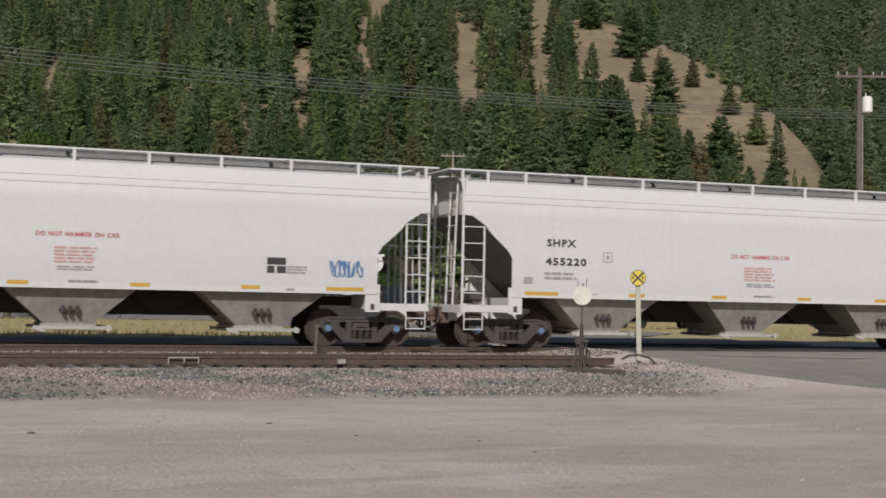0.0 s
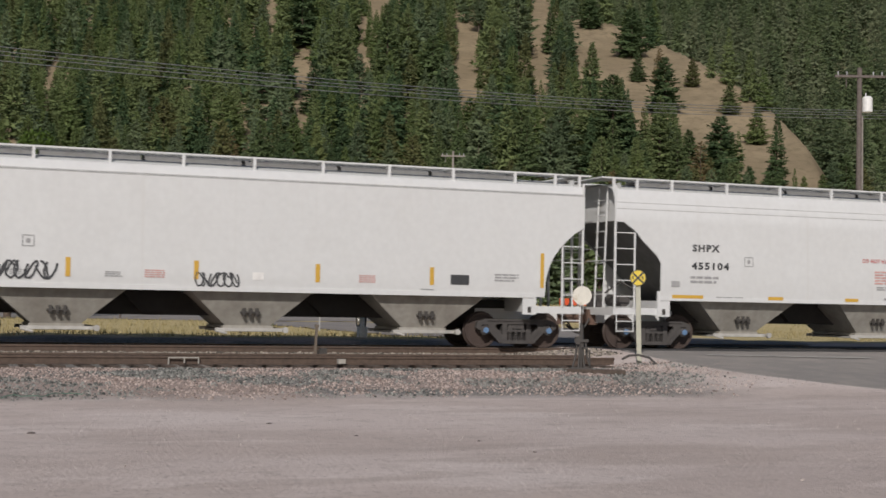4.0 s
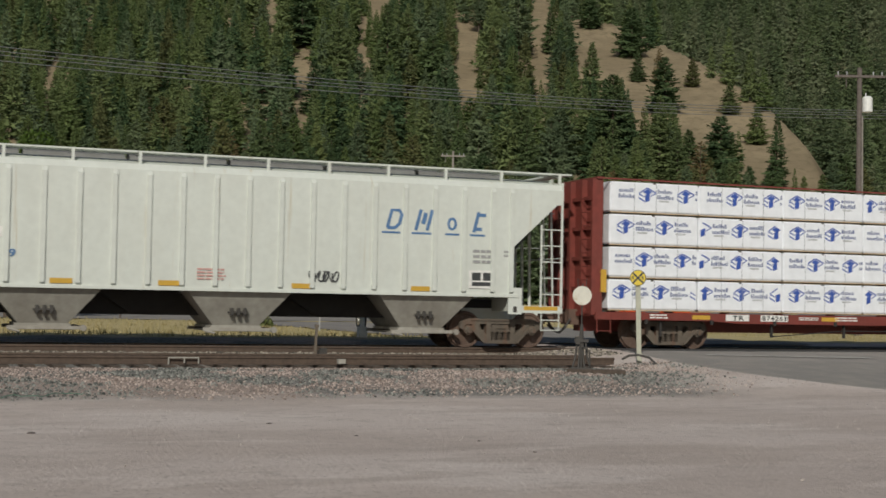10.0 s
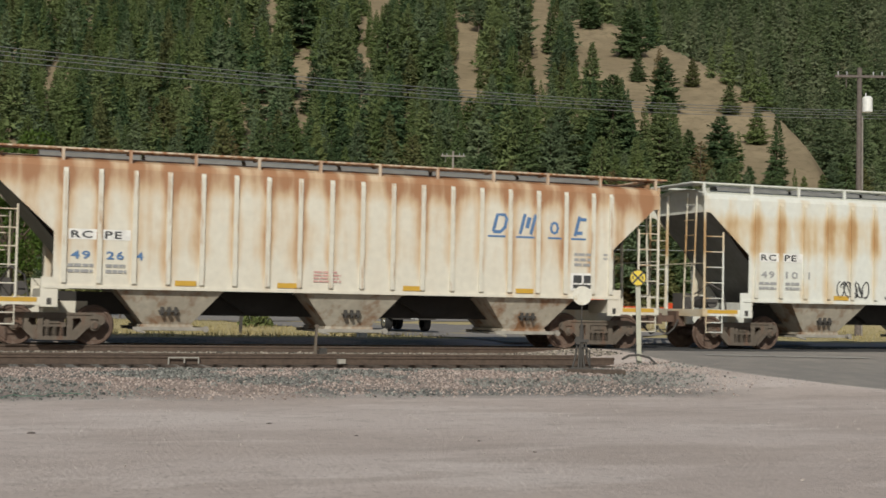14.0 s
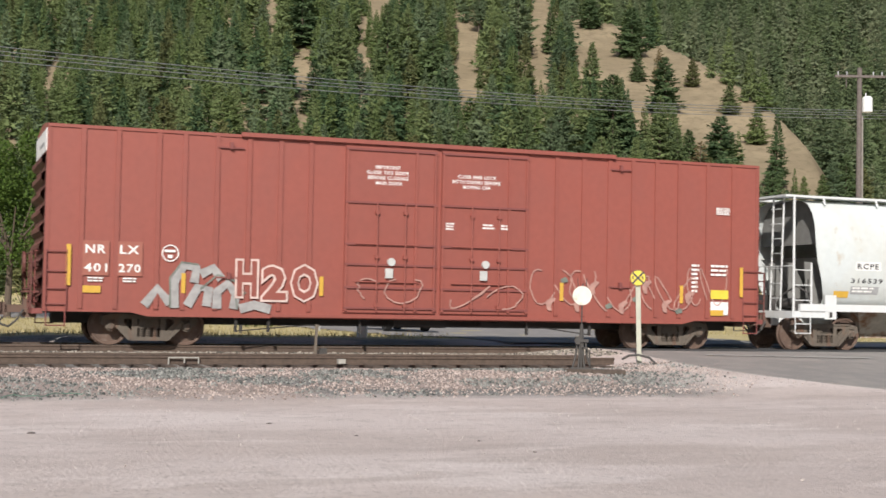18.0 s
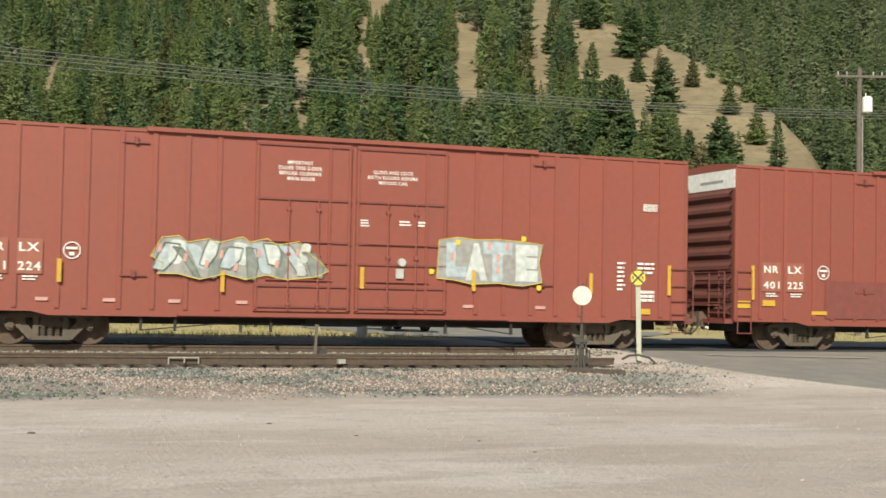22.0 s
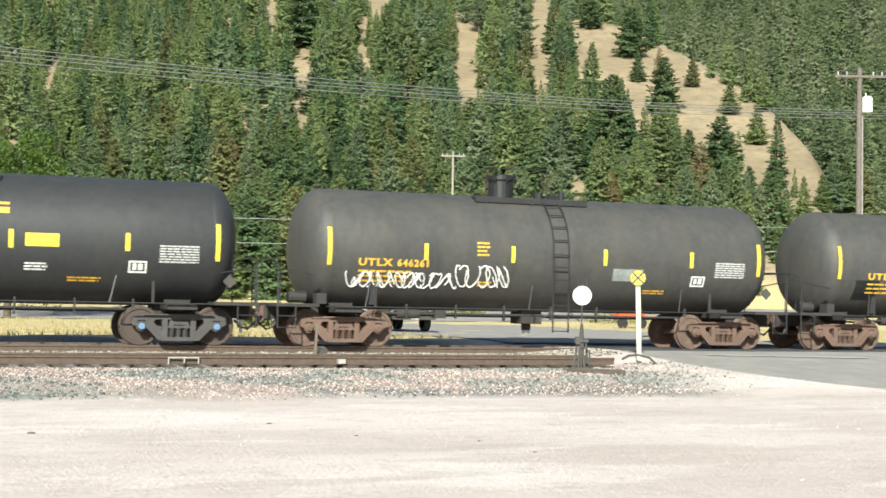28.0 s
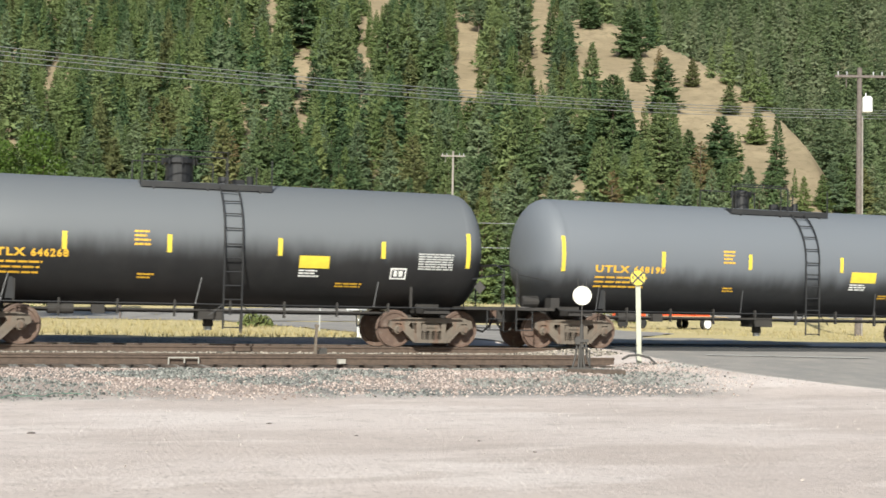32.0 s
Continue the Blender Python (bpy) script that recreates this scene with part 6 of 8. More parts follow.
    def under(bm):
        bx(bm, -0.35, 0.25, -0.35, 0.35, 0.62, zc - r + 0.06)
        rod(bm, (-0.05, 0, 0.45), (-0.05, 0, 0.7), 0.13, 10)
        rod(bm, (-hts + 1.5, -0.62, 0.84), (-hts + 2.1, -0.62, 0.84), 0.12, 12)
        bx(bm, -hts + 2.5, -hts + 2.8, -0.8, -0.55, 0.74, 0.95)
        rod(bm, (-hts + 0.9, -0.62, 0.84), (-hts + 3.4, -0.62, 0.84), 0.025, 6)
        pipe(bm, [(-hts + 1, -0.7, 0.85), (hts - 1, -0.7, 0.85)], 0.03)
        pipe(bm, [(-hts + 0.7, 0.5, 0.80), (hts - 0.7, 0.5, 0.80)], 0.03)
        rod(bm, (-hts - 1.35, -0.65, 1.22), (-hts - 0.9, -0.65, 1.22), 0.15, 12)
        bx(bm, -hts - 0.75, -hts - 0.5, -1.2, -0.85, 1.06, 1.32)
    part("outlet_valve", under, "under_dark", car, "bottom outlet valve and brake gear")
    part("valve_mouth", lambda bm: rod(bm, (-0.05, 0, 0.36), (-0.05, 0, 0.46), 0.10, 10), "galvanised", car, "pale metal outlet mouth")
    n = int(2 * hts / 1.35)
    for k in range(1, n):
        x = -hts + 0.4 + 1.35 * k
        part("pipe_hanger", lambda bm: (bx(bm, x - 0.025, x + 0.025, -0.74, -0.66, 0.74 - 0.05 * (k % 2), 1.10), bx(bm, x - 0.05, x + 0.05, -0.76, -0.64, 0.83, 0.88)), "under_dark", car)
    end_gear(car, -half - 0.40, half + 0.40)
    truck(car, -hts, truck_mat, cap)
    truck(car, hts, truck_mat, cap)
    return car


def tank_marks(car, half, face, bar_mat, name, number, name_x, number_x, z, tall, mat, small, data_x, blank_x):
    """Reflective bars, reporting mark and stencil panels on a tank's side."""
    for x, z0, z1 in bar_mat:
        painted(car, "reflector", "bright_yellow" if mat != "letter_white" else "yellow", face, [(x - 0.055, x + 0.055, z0, z1)], "yellow reflective strip", 6)
    lettering(car, name, mat, face, *name_x, z, z + tall, "painted reporting mark", 0.022)
    lettering(car, number, mat, face, *number_x, z, z + tall, "", 0.024)
    painted(car, "stencil", mat, face, small, "small painted data lines")
    painted(car, "data_panel", "data_grey", face, bars(data_x, data_x + 0.95, 1.93, 2.36, 7, 0.02, 0.42, 5), "panel of small white lines")
    painted(car, "consolidated_stencil", "letter_white", face, [(blank_x, blank_x + 0.42, 1.70, 1.74), (blank_x, blank_x + 0.42, 1.94, 1.98), (blank_x, blank_x + 0.04, 1.74, 1.94), (blank_x + 0.38, blank_x + 0.42, 1.74, 1.94), (blank_x + 0.09, blank_x + 0.18, 1.77, 1.92), (blank_x + 0.22, blank_x + 0.33, 1.77, 1.92)], "white framed stencil")


# ---- the train ----
def stencil_set(car, face, mat, quads, label=""):
    painted(car, "stencil", mat, face, quads, label)


def dme_marks(car):
    """A slanted blue emblem of plain ring and bar shapes over underlines."""
    face = flat_face(-1.557)

    def lean(x, z, zb):
        return (x + 0.26 * (z - zb), z)

    def emblem(bm):
        zb = 2.98
        w = 0.085
        # ring, three bars, small ring, bar with stubs; each stands on a thin underline
        ring = [(3.70, zb), (3.70, zb + 0.44), (3.90, zb + 0.44), (3.99, zb + 0.33), (3.99, zb + 0.11), (3.90, zb), (3.70, zb)]
        stroke(bm, face, [lean(x, z, zb) for x, z in ring], w)
        for x in (4.46, 4.76):
            stroke(bm, face, [lean(x, zb - 0.04, zb), lean(x, zb + 0.48, zb)], w)
        stroke(bm, face, [lean(4.61, zb + 0.12, zb), lean(4.61, zb + 0.40, zb)], w * 1.3, 0.001)
        small = [(5.42 + 0.10 * math.sin(k * 0.785), zb + 0.15 + 0.14 * math.cos(k * 0.785)) for k in range(9)]
        stroke(bm, face, small, w * 0.8)
        stroke(bm, face, [lean(6.02, zb - 0.04, zb), lean(6.02, zb + 0.48, zb)], w)
        for dz, ln in ((0.04, 0.22), (0.40, 0.24)):
            stroke(bm, face, [lean(6.0, zb + dz, zb), lean(6.0 + ln, zb + dz, zb)], w, 0.001)
        for a, b in ((3.56, 4.04), (4.34, 4.86), (5.24, 5.62), (5.90, 6.32)):
            stroke(bm, face, [(a, zb - 0.115), (b, zb - 0.115)], 0.05)
    part("emblem", emblem, "letter_blue", car, "slanted blue emblem mark", split="each")


def build_train():
    hop = flat_face(-1.642)
    # 1 to 3: white three-bay hoppers
    for num, centre, hts in (("455220", 21.40, 7.12), ("454925", 3.19, 7.10), ("455104", -15.03, 7.16)):
        car = hopper("covered_hopper", "clean white three-bay covered hopper with black lettering", centre, "trinity", "white_paint", "hopper_pale", hts, num, "truck_grey", "axle_blue")
        lettering(car, "SHPX", "letter_black", hop, -6.34, -5.50, 2.64, 2.84, "black reporting mark", 0.024)
        lettering(car, num, "letter_black", hop, -6.37, -5.20, 2.16, 2.36, "black car number", 0.024)
        lettering(car, "DO NOT HAMMER ON CAR", "letter_red", hop, -0.83, 1.04, 2.49, 2.60, "red warning", 0.008)
        stencil_set(car, hop, "letter_grey", bars(-6.40, -5.45, 1.75, 1.98, 2, 0.15) + bars(-0.35, 0.75, 1.70, 1.82, 2) + bars(-0.1, 0.6, 1.44, 1.50, 2) + bars(5.0, 5.6, 1.75, 1.95, 3) + bars(-5.6, -4.6, 1.40, 1.44, 1))
        stencil_set(car, hop, "letter_pale_red", bars(-0.42, 0.62, 1.86, 2.26, 5, 0.15))
        painted(car, "stencil_box", "letter_black", hop, [(4.52, 4.98, 1.98, 2.15), (4.52, 4.70, 1.78, 1.95), (4.76, 4.98, 1.78, 1.95)])
        painted(car, "stencil_frame", "letter_grey", hop, [(-4.72, -4.44, 2.52, 2.54), (-4.72, -4.44, 2.28, 2.30), (-4.72, -4.70, 2.30, 2.52), (-4.46, -4.44, 2.30, 2.52), (-4.62, -4.54, 2.36, 2.46)])
        painted(car, "number_plate", "letter_grey", hop, [(-6.98, -6.72, 1.68, 1.84), (5.0, 5.2, 1.36, 1.42)])
        painted(car, "reflector", "yellow", flat_face(-1.640), [(x, x + w, 1.38, 1.47) for x, w in ((-6.95, 0.95), (-3.95, 0.48), (-1.42, 0.45), (1.3, 0.45), (3.9, 0.45), (6.0, 0.95))])
        if num == "454925":
            part("graffiti_tag", lambda bm: scribble(bm, hop, 6.1, 6.9, 1.72, 2.12, 7, 0.035, 3), "letter_blue", car, "small blue spray tag")
    # 4, 5: cream-white round-cut hoppers
    for num, centre, hts, mat in (("11102", -33.32, 7.08, "white_paint"), ("16096", -51.82, 7.13, "cream_paint")):
        car = hopper("covered_hopper", "dusty cream-white three-bay covered hopper with orange strips" if num == "16096" else "white three-bay covered hopper with a black spray tag", centre, "round", mat, "hopper_pale", hts, num, "truck_grey", "axle_blue")
        lettering(car, "AGPX", "letter_black", hop, -7.13, -6.28, 2.54, 2.72, "black reporting mark", 0.008)
        lettering(car, num, "letter_black", hop, -7.15, -6.30, 2.10, 2.29, "black car number", 0.008)
        painted(car, "reflector", "yellow", hop, [(-7.37, -7.27, 1.57, 2.48), (7.47, 7.57, 1.57, 2.46)] + [(x - 0.055, x + 0.055, 1.58, 2.02) for x in (-4.33, -1.4, 1.55, 4.5)], "orange-yellow vertical strips")
        stencil_set(car, hop, "letter_grey", bars(-7.15, -6.4, 1.76, 1.98, 2, 0.15) + bars(-5.6, -5.3, 1.58, 1.72, 3) + bars(-3.5, -3.1, 1.58, 1.72, 3) + bars(6.2, 6.9, 1.68, 1.90, 3) + bars(4.2, 4.6, 1.44, 1.48, 1))
        stencil_set(car, hop, "letter_pale_red", bars(-2.6, -2.1, 1.58, 1.78, 4, 0.1) + bars(2.6, 3.05, 1.58, 1.78, 4, 0.1))
        stencil_set(car, hop, "letter_white", [(-0.05, 0.22, 1.60, 1.78)])
        painted(car, "stencil_frame", "letter_grey", hop, [(-5.35, -5.08, 2.48, 2.50), (-5.35, -5.08, 2.24, 2.26), (-5.35, -5.33, 2.26, 2.48), (-5.10, -5.08, 2.26, 2.48), (-5.26, -5.17, 2.32, 2.42)])
        if num == "11102":
            painted(car, "stencil_box", "letter_black", hop, [(5.0, 5.5, 1.60, 1.85)])
            part("graffiti_tag", lambda bm: scribble(bm, hop, -6.1, -4.6, 1.52, 1.92, 7, 0.05, 11), "letter_black", car, "looping black spray tag")
            part("graffiti_tag", lambda bm: scribble(bm, hop, -1.4, -0.4, 1.42, 1.75, 6, 0.04, 14), "letter_black", car, "looping black spray tag")
        else:
            painted(car, "stencil_box", "letter_grey", hop, [(5.2, 5.5, 1.62, 1.80)])
    lumber_flat(-72.9)
    # 7 to 9: ribbed hoppers
    ps = flat_face(-1.557)
    for num, centre, mat, bay, label in (("49209", -93.94, "grey_paint", "hopper_pale", "pale grey ribbed covered hopper with a slanted blue emblem"), ("49101", -112.31, "rust_white", "hopper_brown", "white ribbed covered hopper with brown rust streaks and black tags"), ("49264", -130.74, "rust_heavy", "hopper_brown", "heavily rusted cream ribbed covered hopper with a blue emblem")):
        car = hopper("covered_hopper", label, centre, "ps", mat, bay, 7.0, num)
        dme_marks(car)
        painted(car, "patch", "letter_white", flat_face(-1.554), [(-6.80, -6.17, 2.44, 2.68), (-6.03, -5.4, 2.44, 2.68)])
        lettering(car, "RC", "letter_black", ps, -6.74, -6.26, 2.47, 2.64, "black reporting mark", 0.012)
        lettering(car, "PE", "letter_black", ps, -5.98, -5.60, 2.47, 2.64, "", 0.012)
        nm = "letter_blue" if num != "49101" else "letter_grey"
        lettering(car, num[:2], nm, ps, -6.74, -6.30, 1.99, 2.18, "blue-grey car number", 0.009)
        lettering(car, num[2:4], nm, ps, -5.94, -5.54, 1.99, 2.18, "", 0.009)
        lettering(car, num[4:], nm, ps, -5.26 if num[4:] != "1" else -5.20, -5.10 if num[4:] != "1" else -5.15, 1.99, 2.18, "", 0.009)
        stencil_set(car, ps, "letter_grey", bars(-6.8, -6.2, 1.62, 1.88, 2, 0.1) + bars(-5.95, -5.45, 1.62, 1.88, 2, 0.1) + bars(6.0, 6.7, 2.1, 2.5, 3, 0.3) + bars(6.85, 7.0, 2.3, 2.5, 2))
        stencil_set(car, ps, "letter_pale_red", bars(-1.0, -0.3, 1.55, 1.85, 4, 0.1))
        painted(car, "stencil_box", "letter_black", flat_face(-1.560), [(5.98, 6.22, 1.72, 1.92), (6.28, 6.5, 1.72, 1.92), (5.98, 6.5, 1.58, 1.68)])
        painted(car, "stencil_back", "letter_white", ps, [(5.90, 6.58, 1.52, 1.98)])
        painted(car, "reflector", "yellow", ps, [(x, x + 0.5, 1.42, 1.54) for x in (-4.35, -1.9, 1.3, 4.35)])
        if num == "49209":
            part("graffiti_tag", lambda bm: scribble(bm, ps, 1.75, 2.45, 1.60, 1.85, 6, 0.035, 21), "letter_black", car, "small black spray tag")
        if num == "49101":
            for k, (a, b, c, d) in enumerate(((-4.2, -3.2, 1.5, 1.95), (-2.6, -1.9, 1.5, 1.95), (2.3, 3.4, 1.5, 1.9), (3.5, 4.2, 1.45, 2.0), (4.9, 5.5, 1.48, 1.8))):
                part("graffiti_tag", lambda bm: scribble(bm, ps, a, b, c, d, 5, 0.035, 30 + k), "letter_black" if k < 2 or k == 4 else "letter_grey", car, "thin spray tag")
    centre_flow(-148.85)
    # 11 to 13: red boxcars
    W = 1.52
    f = flat_face(-W - 0.040)
    g = flat_face(-W - 0.105)
    car = boxcar("faded red high boxcar with white end band and pale graffiti", -167.85, "401270")
    painted(car, "reflector", "yellow", flat_face(-W - 0.043), [(x, x + 0.10, 1.25, 1.72) for x in (-6.35, -3.0, 0.28, 3.45, 7.0)])
    part("graffiti", lambda bm: [stroke(bm, f, q, 0.22, 0.002 * i) for i, q in enumerate(([(-7.2, 0.95), (-6.9, 1.35), (-6.6, 1.0)], [(-6.5, 0.9), (-6.52, 1.5), (-6.3, 1.9), (-6.0, 1.85), (-6.05, 1.5)], [(-6.2, 0.95), (-5.95, 1.4), (-5.7, 1.35), (-5.75, 0.95)], [(-5.5, 0.9), (-5.5, 1.3), (-5.25, 1.5), (-5.05, 1.25), (-5.1, 0.9)], [(-5.9, 1.7), (-5.6, 1.85), (-5.4, 1.6)], [(-4.95, 0.9), (-4.6, 1.0), (-4.2, 0.9)]))], "graffiti_mid", car, "grey sprayed stroke", split="each")
    part("graffiti", lambda bm: [stroke(bm, f, q, 0.04, 0.016) for q in ([(-6.6, 0.9), (-6.62, 1.6), (-6.35, 1.98), (-5.95, 1.93)], [(-5.9, 1.35), (-5.5, 1.7), (-5.05, 1.55)], [(-5.0, 0.9), (-5.05, 1.15), (-4.8, 1.3)])], "graffiti_dark", car, "dark grey shading line", split="each")
    for ch, a, b, c, d in (("H", -5.08, -4.50, 1.15, 2.10), ("2", -4.46, -3.78, 1.08, 1.98), ("O", -3.74, -3.02, 1.08, 2.02)):
        lettering(car, ch, "graffiti_line", lambda x, z: f(x, z) - 0.018, a, b, c, d, "pale outlined sprayed letter", 0.1)
        lettering(car, ch, "box_red", lambda x, z: f(x, z) - 0.021, a + 0.05, b - 0.05, c + 0.05, d - 0.05, "", 0.03)
    for j, (a, b, c, d) in enumerate(((2.7, 4.4, 1.15, 2.05), (4.2, 6.0, 1.0, 1.95), (5.8, 7.4, 1.05, 1.95), (7.3, 8.4, 1.2, 2.2), (-1.9, -0.5, 1.1, 1.7), (0.5, 2.2, 1.0, 1.6))):
        part("graffiti", lambda bm: scribble(bm, lambda x, z: f(x, z) - 0.07 * (abs(x) < 2.5), a, b, c, d, 3 if j < 4 else 2, 0.034, 130 + j, 0.62), "graffiti_faint", car, "faded pale sprayed lines")
    part("graffiti", lambda bm: [blob(bm, f, [(x, z), (x - 0.06, z + 0.22), (x + 0.12, z + 0.34), (x + 0.26, z + 0.30), (x + 0.10, z + 0.16), (x + 0.12, z - 0.02)], 0.004) for x, z in ((3.1, 1.0), (3.9, 0.98), (4.35, 1.45), (5.2, 0.95), (5.9, 1.5), (6.5, 1.0), (7.2, 1.25))], "graffiti_faint", car, "faded sprayed fill", split="each")
    part("graffiti", lambda bm: [blob(bm, f, [(x, z), (x - 0.05, z + 0.10), (x + 0.12, z + 0.18), (x + 0.20, z + 0.05)], 0.005) for x, z in ((3.5, 1.7), (4.8, 1.05), (5.6, 1.25), (6.9, 0.95))], "graffiti_dark", car, "olive sprayed fill", split="each")
    painted(car, "patch", "letter_white", f, [(7.95, 8.5, 0.95, 1.30)])
    painted(car, "sticker", "bright_yellow", flat_face(-W - 0.044), [(7.95, 8.5, 1.38, 1.62)])
    car = boxcar("red high boxcar with darker repainted lower panels", -188.55, "401225")
    painted(car, "repaint", "box_dark_red", flat_face(-W - 0.0372), [(-6.55, -2.5, 0.9, 1.95), (2.62, 8.6, 0.9, 1.95), (8.0, 8.6, 1.95, 3.7)], "darker overpainted patch")
    painted(car, "reflector", "yellow", f, [(x, x + 0.5, 1.0, 1.1) for x in (-7.0, -4.4, 3.6, 5.9)] + [(-9.4, -9.0, 1.15, 1.35)])
    painted(car, "patch", "letter_white", f, [(7.98, 8.45, 1.25, 1.55)])
    painted(car, "stencil_box", "letter_black", flat_face(-W - 0.043), [(8.02, 8.2, 1.3, 1.5), (8.24, 8.4, 1.3, 1.5)])
    car = boxcar("red high boxcar with large pale blue graffiti letters", -208.99, "401224")
    painted(car, "reflector", "yellow", flat_face(-W - 0.115), [(x, x + 0.10, 1.45, 1.98) for x in (-6.95, 0.25, 3.2, 6.5)] + [(-3.2, -3.1, 1.3, 1.8)])
    painted(car, "stencil", "letter_white", f, bars(8.02, 8.48, 1.24, 1.56, 3, 0.05, 0.3, 3) )
    painted(car, "sticker", "letter_pale_red", f, [(x, x + 0.28, 1.02, 1.10) for x in (-7.4, -5.9, -4.4, -2.8, 3.0, 5.0)])

    jag = [(-4.85, 2.1), (-4.6, 2.55), (-4.2, 2.6), (-4.0, 2.45), (-3.5, 2.55), (-3.3, 2.45), (-2.7, 2.62), (-2.5, 2.5), (-2.1, 2.6), (-1.85, 2.45), (-1.3, 2.55), (-1.1, 2.3), (-0.75, 2.05), (-0.55, 1.85), (-0.9, 1.7), (-1.6, 1.62), (-2.1, 1.72), (-2.6, 1.6), (-3.1, 1.72), (-3.7, 1.58), (-4.2, 1.7), (-4.7, 1.7), (-4.55, 1.95)]
    part("graffiti", lambda bm: bm.faces.new([bm.verts.new((x, g(x, z), z)) for x, z in jag]), "graffiti_mid", car, "jagged grey graffiti ground")
    r3 = random.Random(17)
    shards = []
    for k in range(15):
        cx, cz = -4.5 + 0.255 * k, 2.1 + 0.13 * math.sin(k * 2.1)
        hh, ww, lean = r3.uniform(0.26, 0.40), r3.uniform(0.13, 0.24), r3.uniform(-0.22, 0.22)
        shards.append([(cx - ww + lean, cz + hh), (cx + ww * 0.6 + lean, cz + hh * 0.9), (cx + ww, cz - 0.05), (cx + ww * 0.7 - lean, cz - hh), (cx - ww * 0.5 - lean, cz - hh * 0.85), (cx - ww * 0.8, cz + 0.08)])
    for j, mt in enumerate(("graffiti_pale", "graffiti_light", "graffiti_grey")):
        part("graffiti", lambda bm: [blob(bm, g, q, 0.004 + 0.0012 * i) for i, q in enumerate(shards) if i % 3 == j], mt, car, "sprayed shard", split="each")
    part("graffiti", lambda bm: [stroke(bm, g, q + q[:1], 0.035, 0.024) for i, q in enumerate(shards) if i % 2 == 0], "graffiti_dark", car, "dark shading line", split="each")
    part("graffiti", lambda bm: [blob(bm, g, [(x, z), (x + 0.03, z + 0.20), (x + 0.12, z + 0.17), (x + 0.08, z - 0.02)], 0.027) for x, z in ((-4.7, 2.2), (-4.1, 2.0), (-3.6, 1.85), (-3.25, 2.1), (-2.9, 1.8), (-2.35, 2.15), (-1.9, 1.9), (-1.4, 2.2))], "letter_pale_red", car, "dull red sprayed touch", split="each")
    part("graffiti_outline", lambda bm: stroke(bm, g, jag + jag[:1], 0.016, 0.030), "bright_yellow", car, "thin yellow outline")
    back = [(2.25, 1.75), (2.3, 2.72), (2.8, 2.8), (3.3, 2.75), (3.9, 2.78), (4.6, 2.74), (5.15, 2.68), (5.05, 2.2), (5.15, 1.7), (4.6, 1.6), (3.9, 1.66), (3.2, 1.62), (2.7, 1.72)]
    part("graffiti", lambda bm: bm.faces.new([bm.verts.new((x, g(x, z), z)) for x, z in back]), "graffiti_mid", car, "grey graffiti ground")
    for ch, a, b, c, d, mt, lift in (("L", 2.50, 3.05, 1.80, 2.66, "graffiti_pale", 0.004), ("A", 3.02, 3.62, 1.72, 2.66, "graffiti_light", 0.006), ("T", 3.50, 4.30, 1.70, 2.70, "graffiti_pale", 0.008), ("E", 4.40, 5.02, 1.72, 2.66, "graffiti_light", 0.010)):
        lettering(car, ch, mt, lambda x, z: g(x, z) - lift, a, b, c, d, "fat pale sprayed letter", 0.1)
    part("graffiti", lambda bm: [blob(bm, g, [(x, z), (x + 0.03, z + 0.22), (x + 0.12, z + 0.2), (x + 0.1, z)], 0.010) for x, z in ((2.6, 2.2), (3.85, 1.9), (3.6, 2.5), (4.1, 2.5), (3.85, 2.2))], "letter_pale_red", car, "dull red sprayed touch", split="each")
    part("graffiti_outline", lambda bm: stroke(bm, g, back + back[:1], 0.016, 0.012), "bright_yellow", car, "thin yellow outline")
    part("graffiti_mark", lambda bm: [blob(bm, g, [(x, z), (x, z + 0.14), (x + 0.14, z + 0.12), (x + 0.12, z)], 0.006) for x, z in ((2.75, 2.6), (4.55, 2.75), (5.0, 1.5), (2.05, 1.85))], "bright_yellow", car, "yellow sprayed dab", split="each")
    # 14: glossy black tank
    r, zc = 1.60, 2.45
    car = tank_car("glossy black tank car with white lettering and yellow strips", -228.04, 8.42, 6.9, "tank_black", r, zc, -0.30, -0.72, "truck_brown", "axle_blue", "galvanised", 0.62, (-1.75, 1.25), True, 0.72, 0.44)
    fc = round_face(zc, r)
    tank_marks(car, 8.4, fc, [(-7.85, 2.05, 2.9), (-4.55, 2.12, 2.55), (-1.15, 2.12, 2.55), (1.95, 2.12, 2.55), (5.05, 2.12, 2.55), (7.98, 1.98, 2.78)], "VMSX", "5001", (-6.66, -5.76), (-5.58, -4.70), 2.10, 0.20, "letter_white", bars(-6.75, -4.7, 1.72, 1.98, 2, 0.02, 0.5, 6) + bars(1.2, 2.4, 1.5, 1.78, 4, 0.35) + bars(3.2, 4.1, 1.6, 1.72, 2) + bars(5.0, 5.9, 1.6, 1.72, 2) + bars(-0.5, 0.1, 1.35, 1.5, 2) + [(-4.35, -4.05, 2.1, 2.12), (-4.35, -4.05, 2.34, 2.36), (-4.35, -4.33, 2.1, 2.36), (-4.07, -4.05, 2.1, 2.36)], 6.85, 6.5)
    painted(car, "sticker", "bright_yellow", fc, [(3.2, 4.0, 1.88, 2.15)], "yellow notice", 3)
    painted(car, "sticker", "yellow", fc, [(-2.0, -1.2, 1.60, 1.88)], "orange-yellow notice", 3)
    part("placard", lambda bm: slab(bm, [(7.15, 1.45), (7.36, 1.66), (7.57, 1.45), (7.36, 1.24)], -1.40, -1.39), "letter_white", car, "white diamond placard")
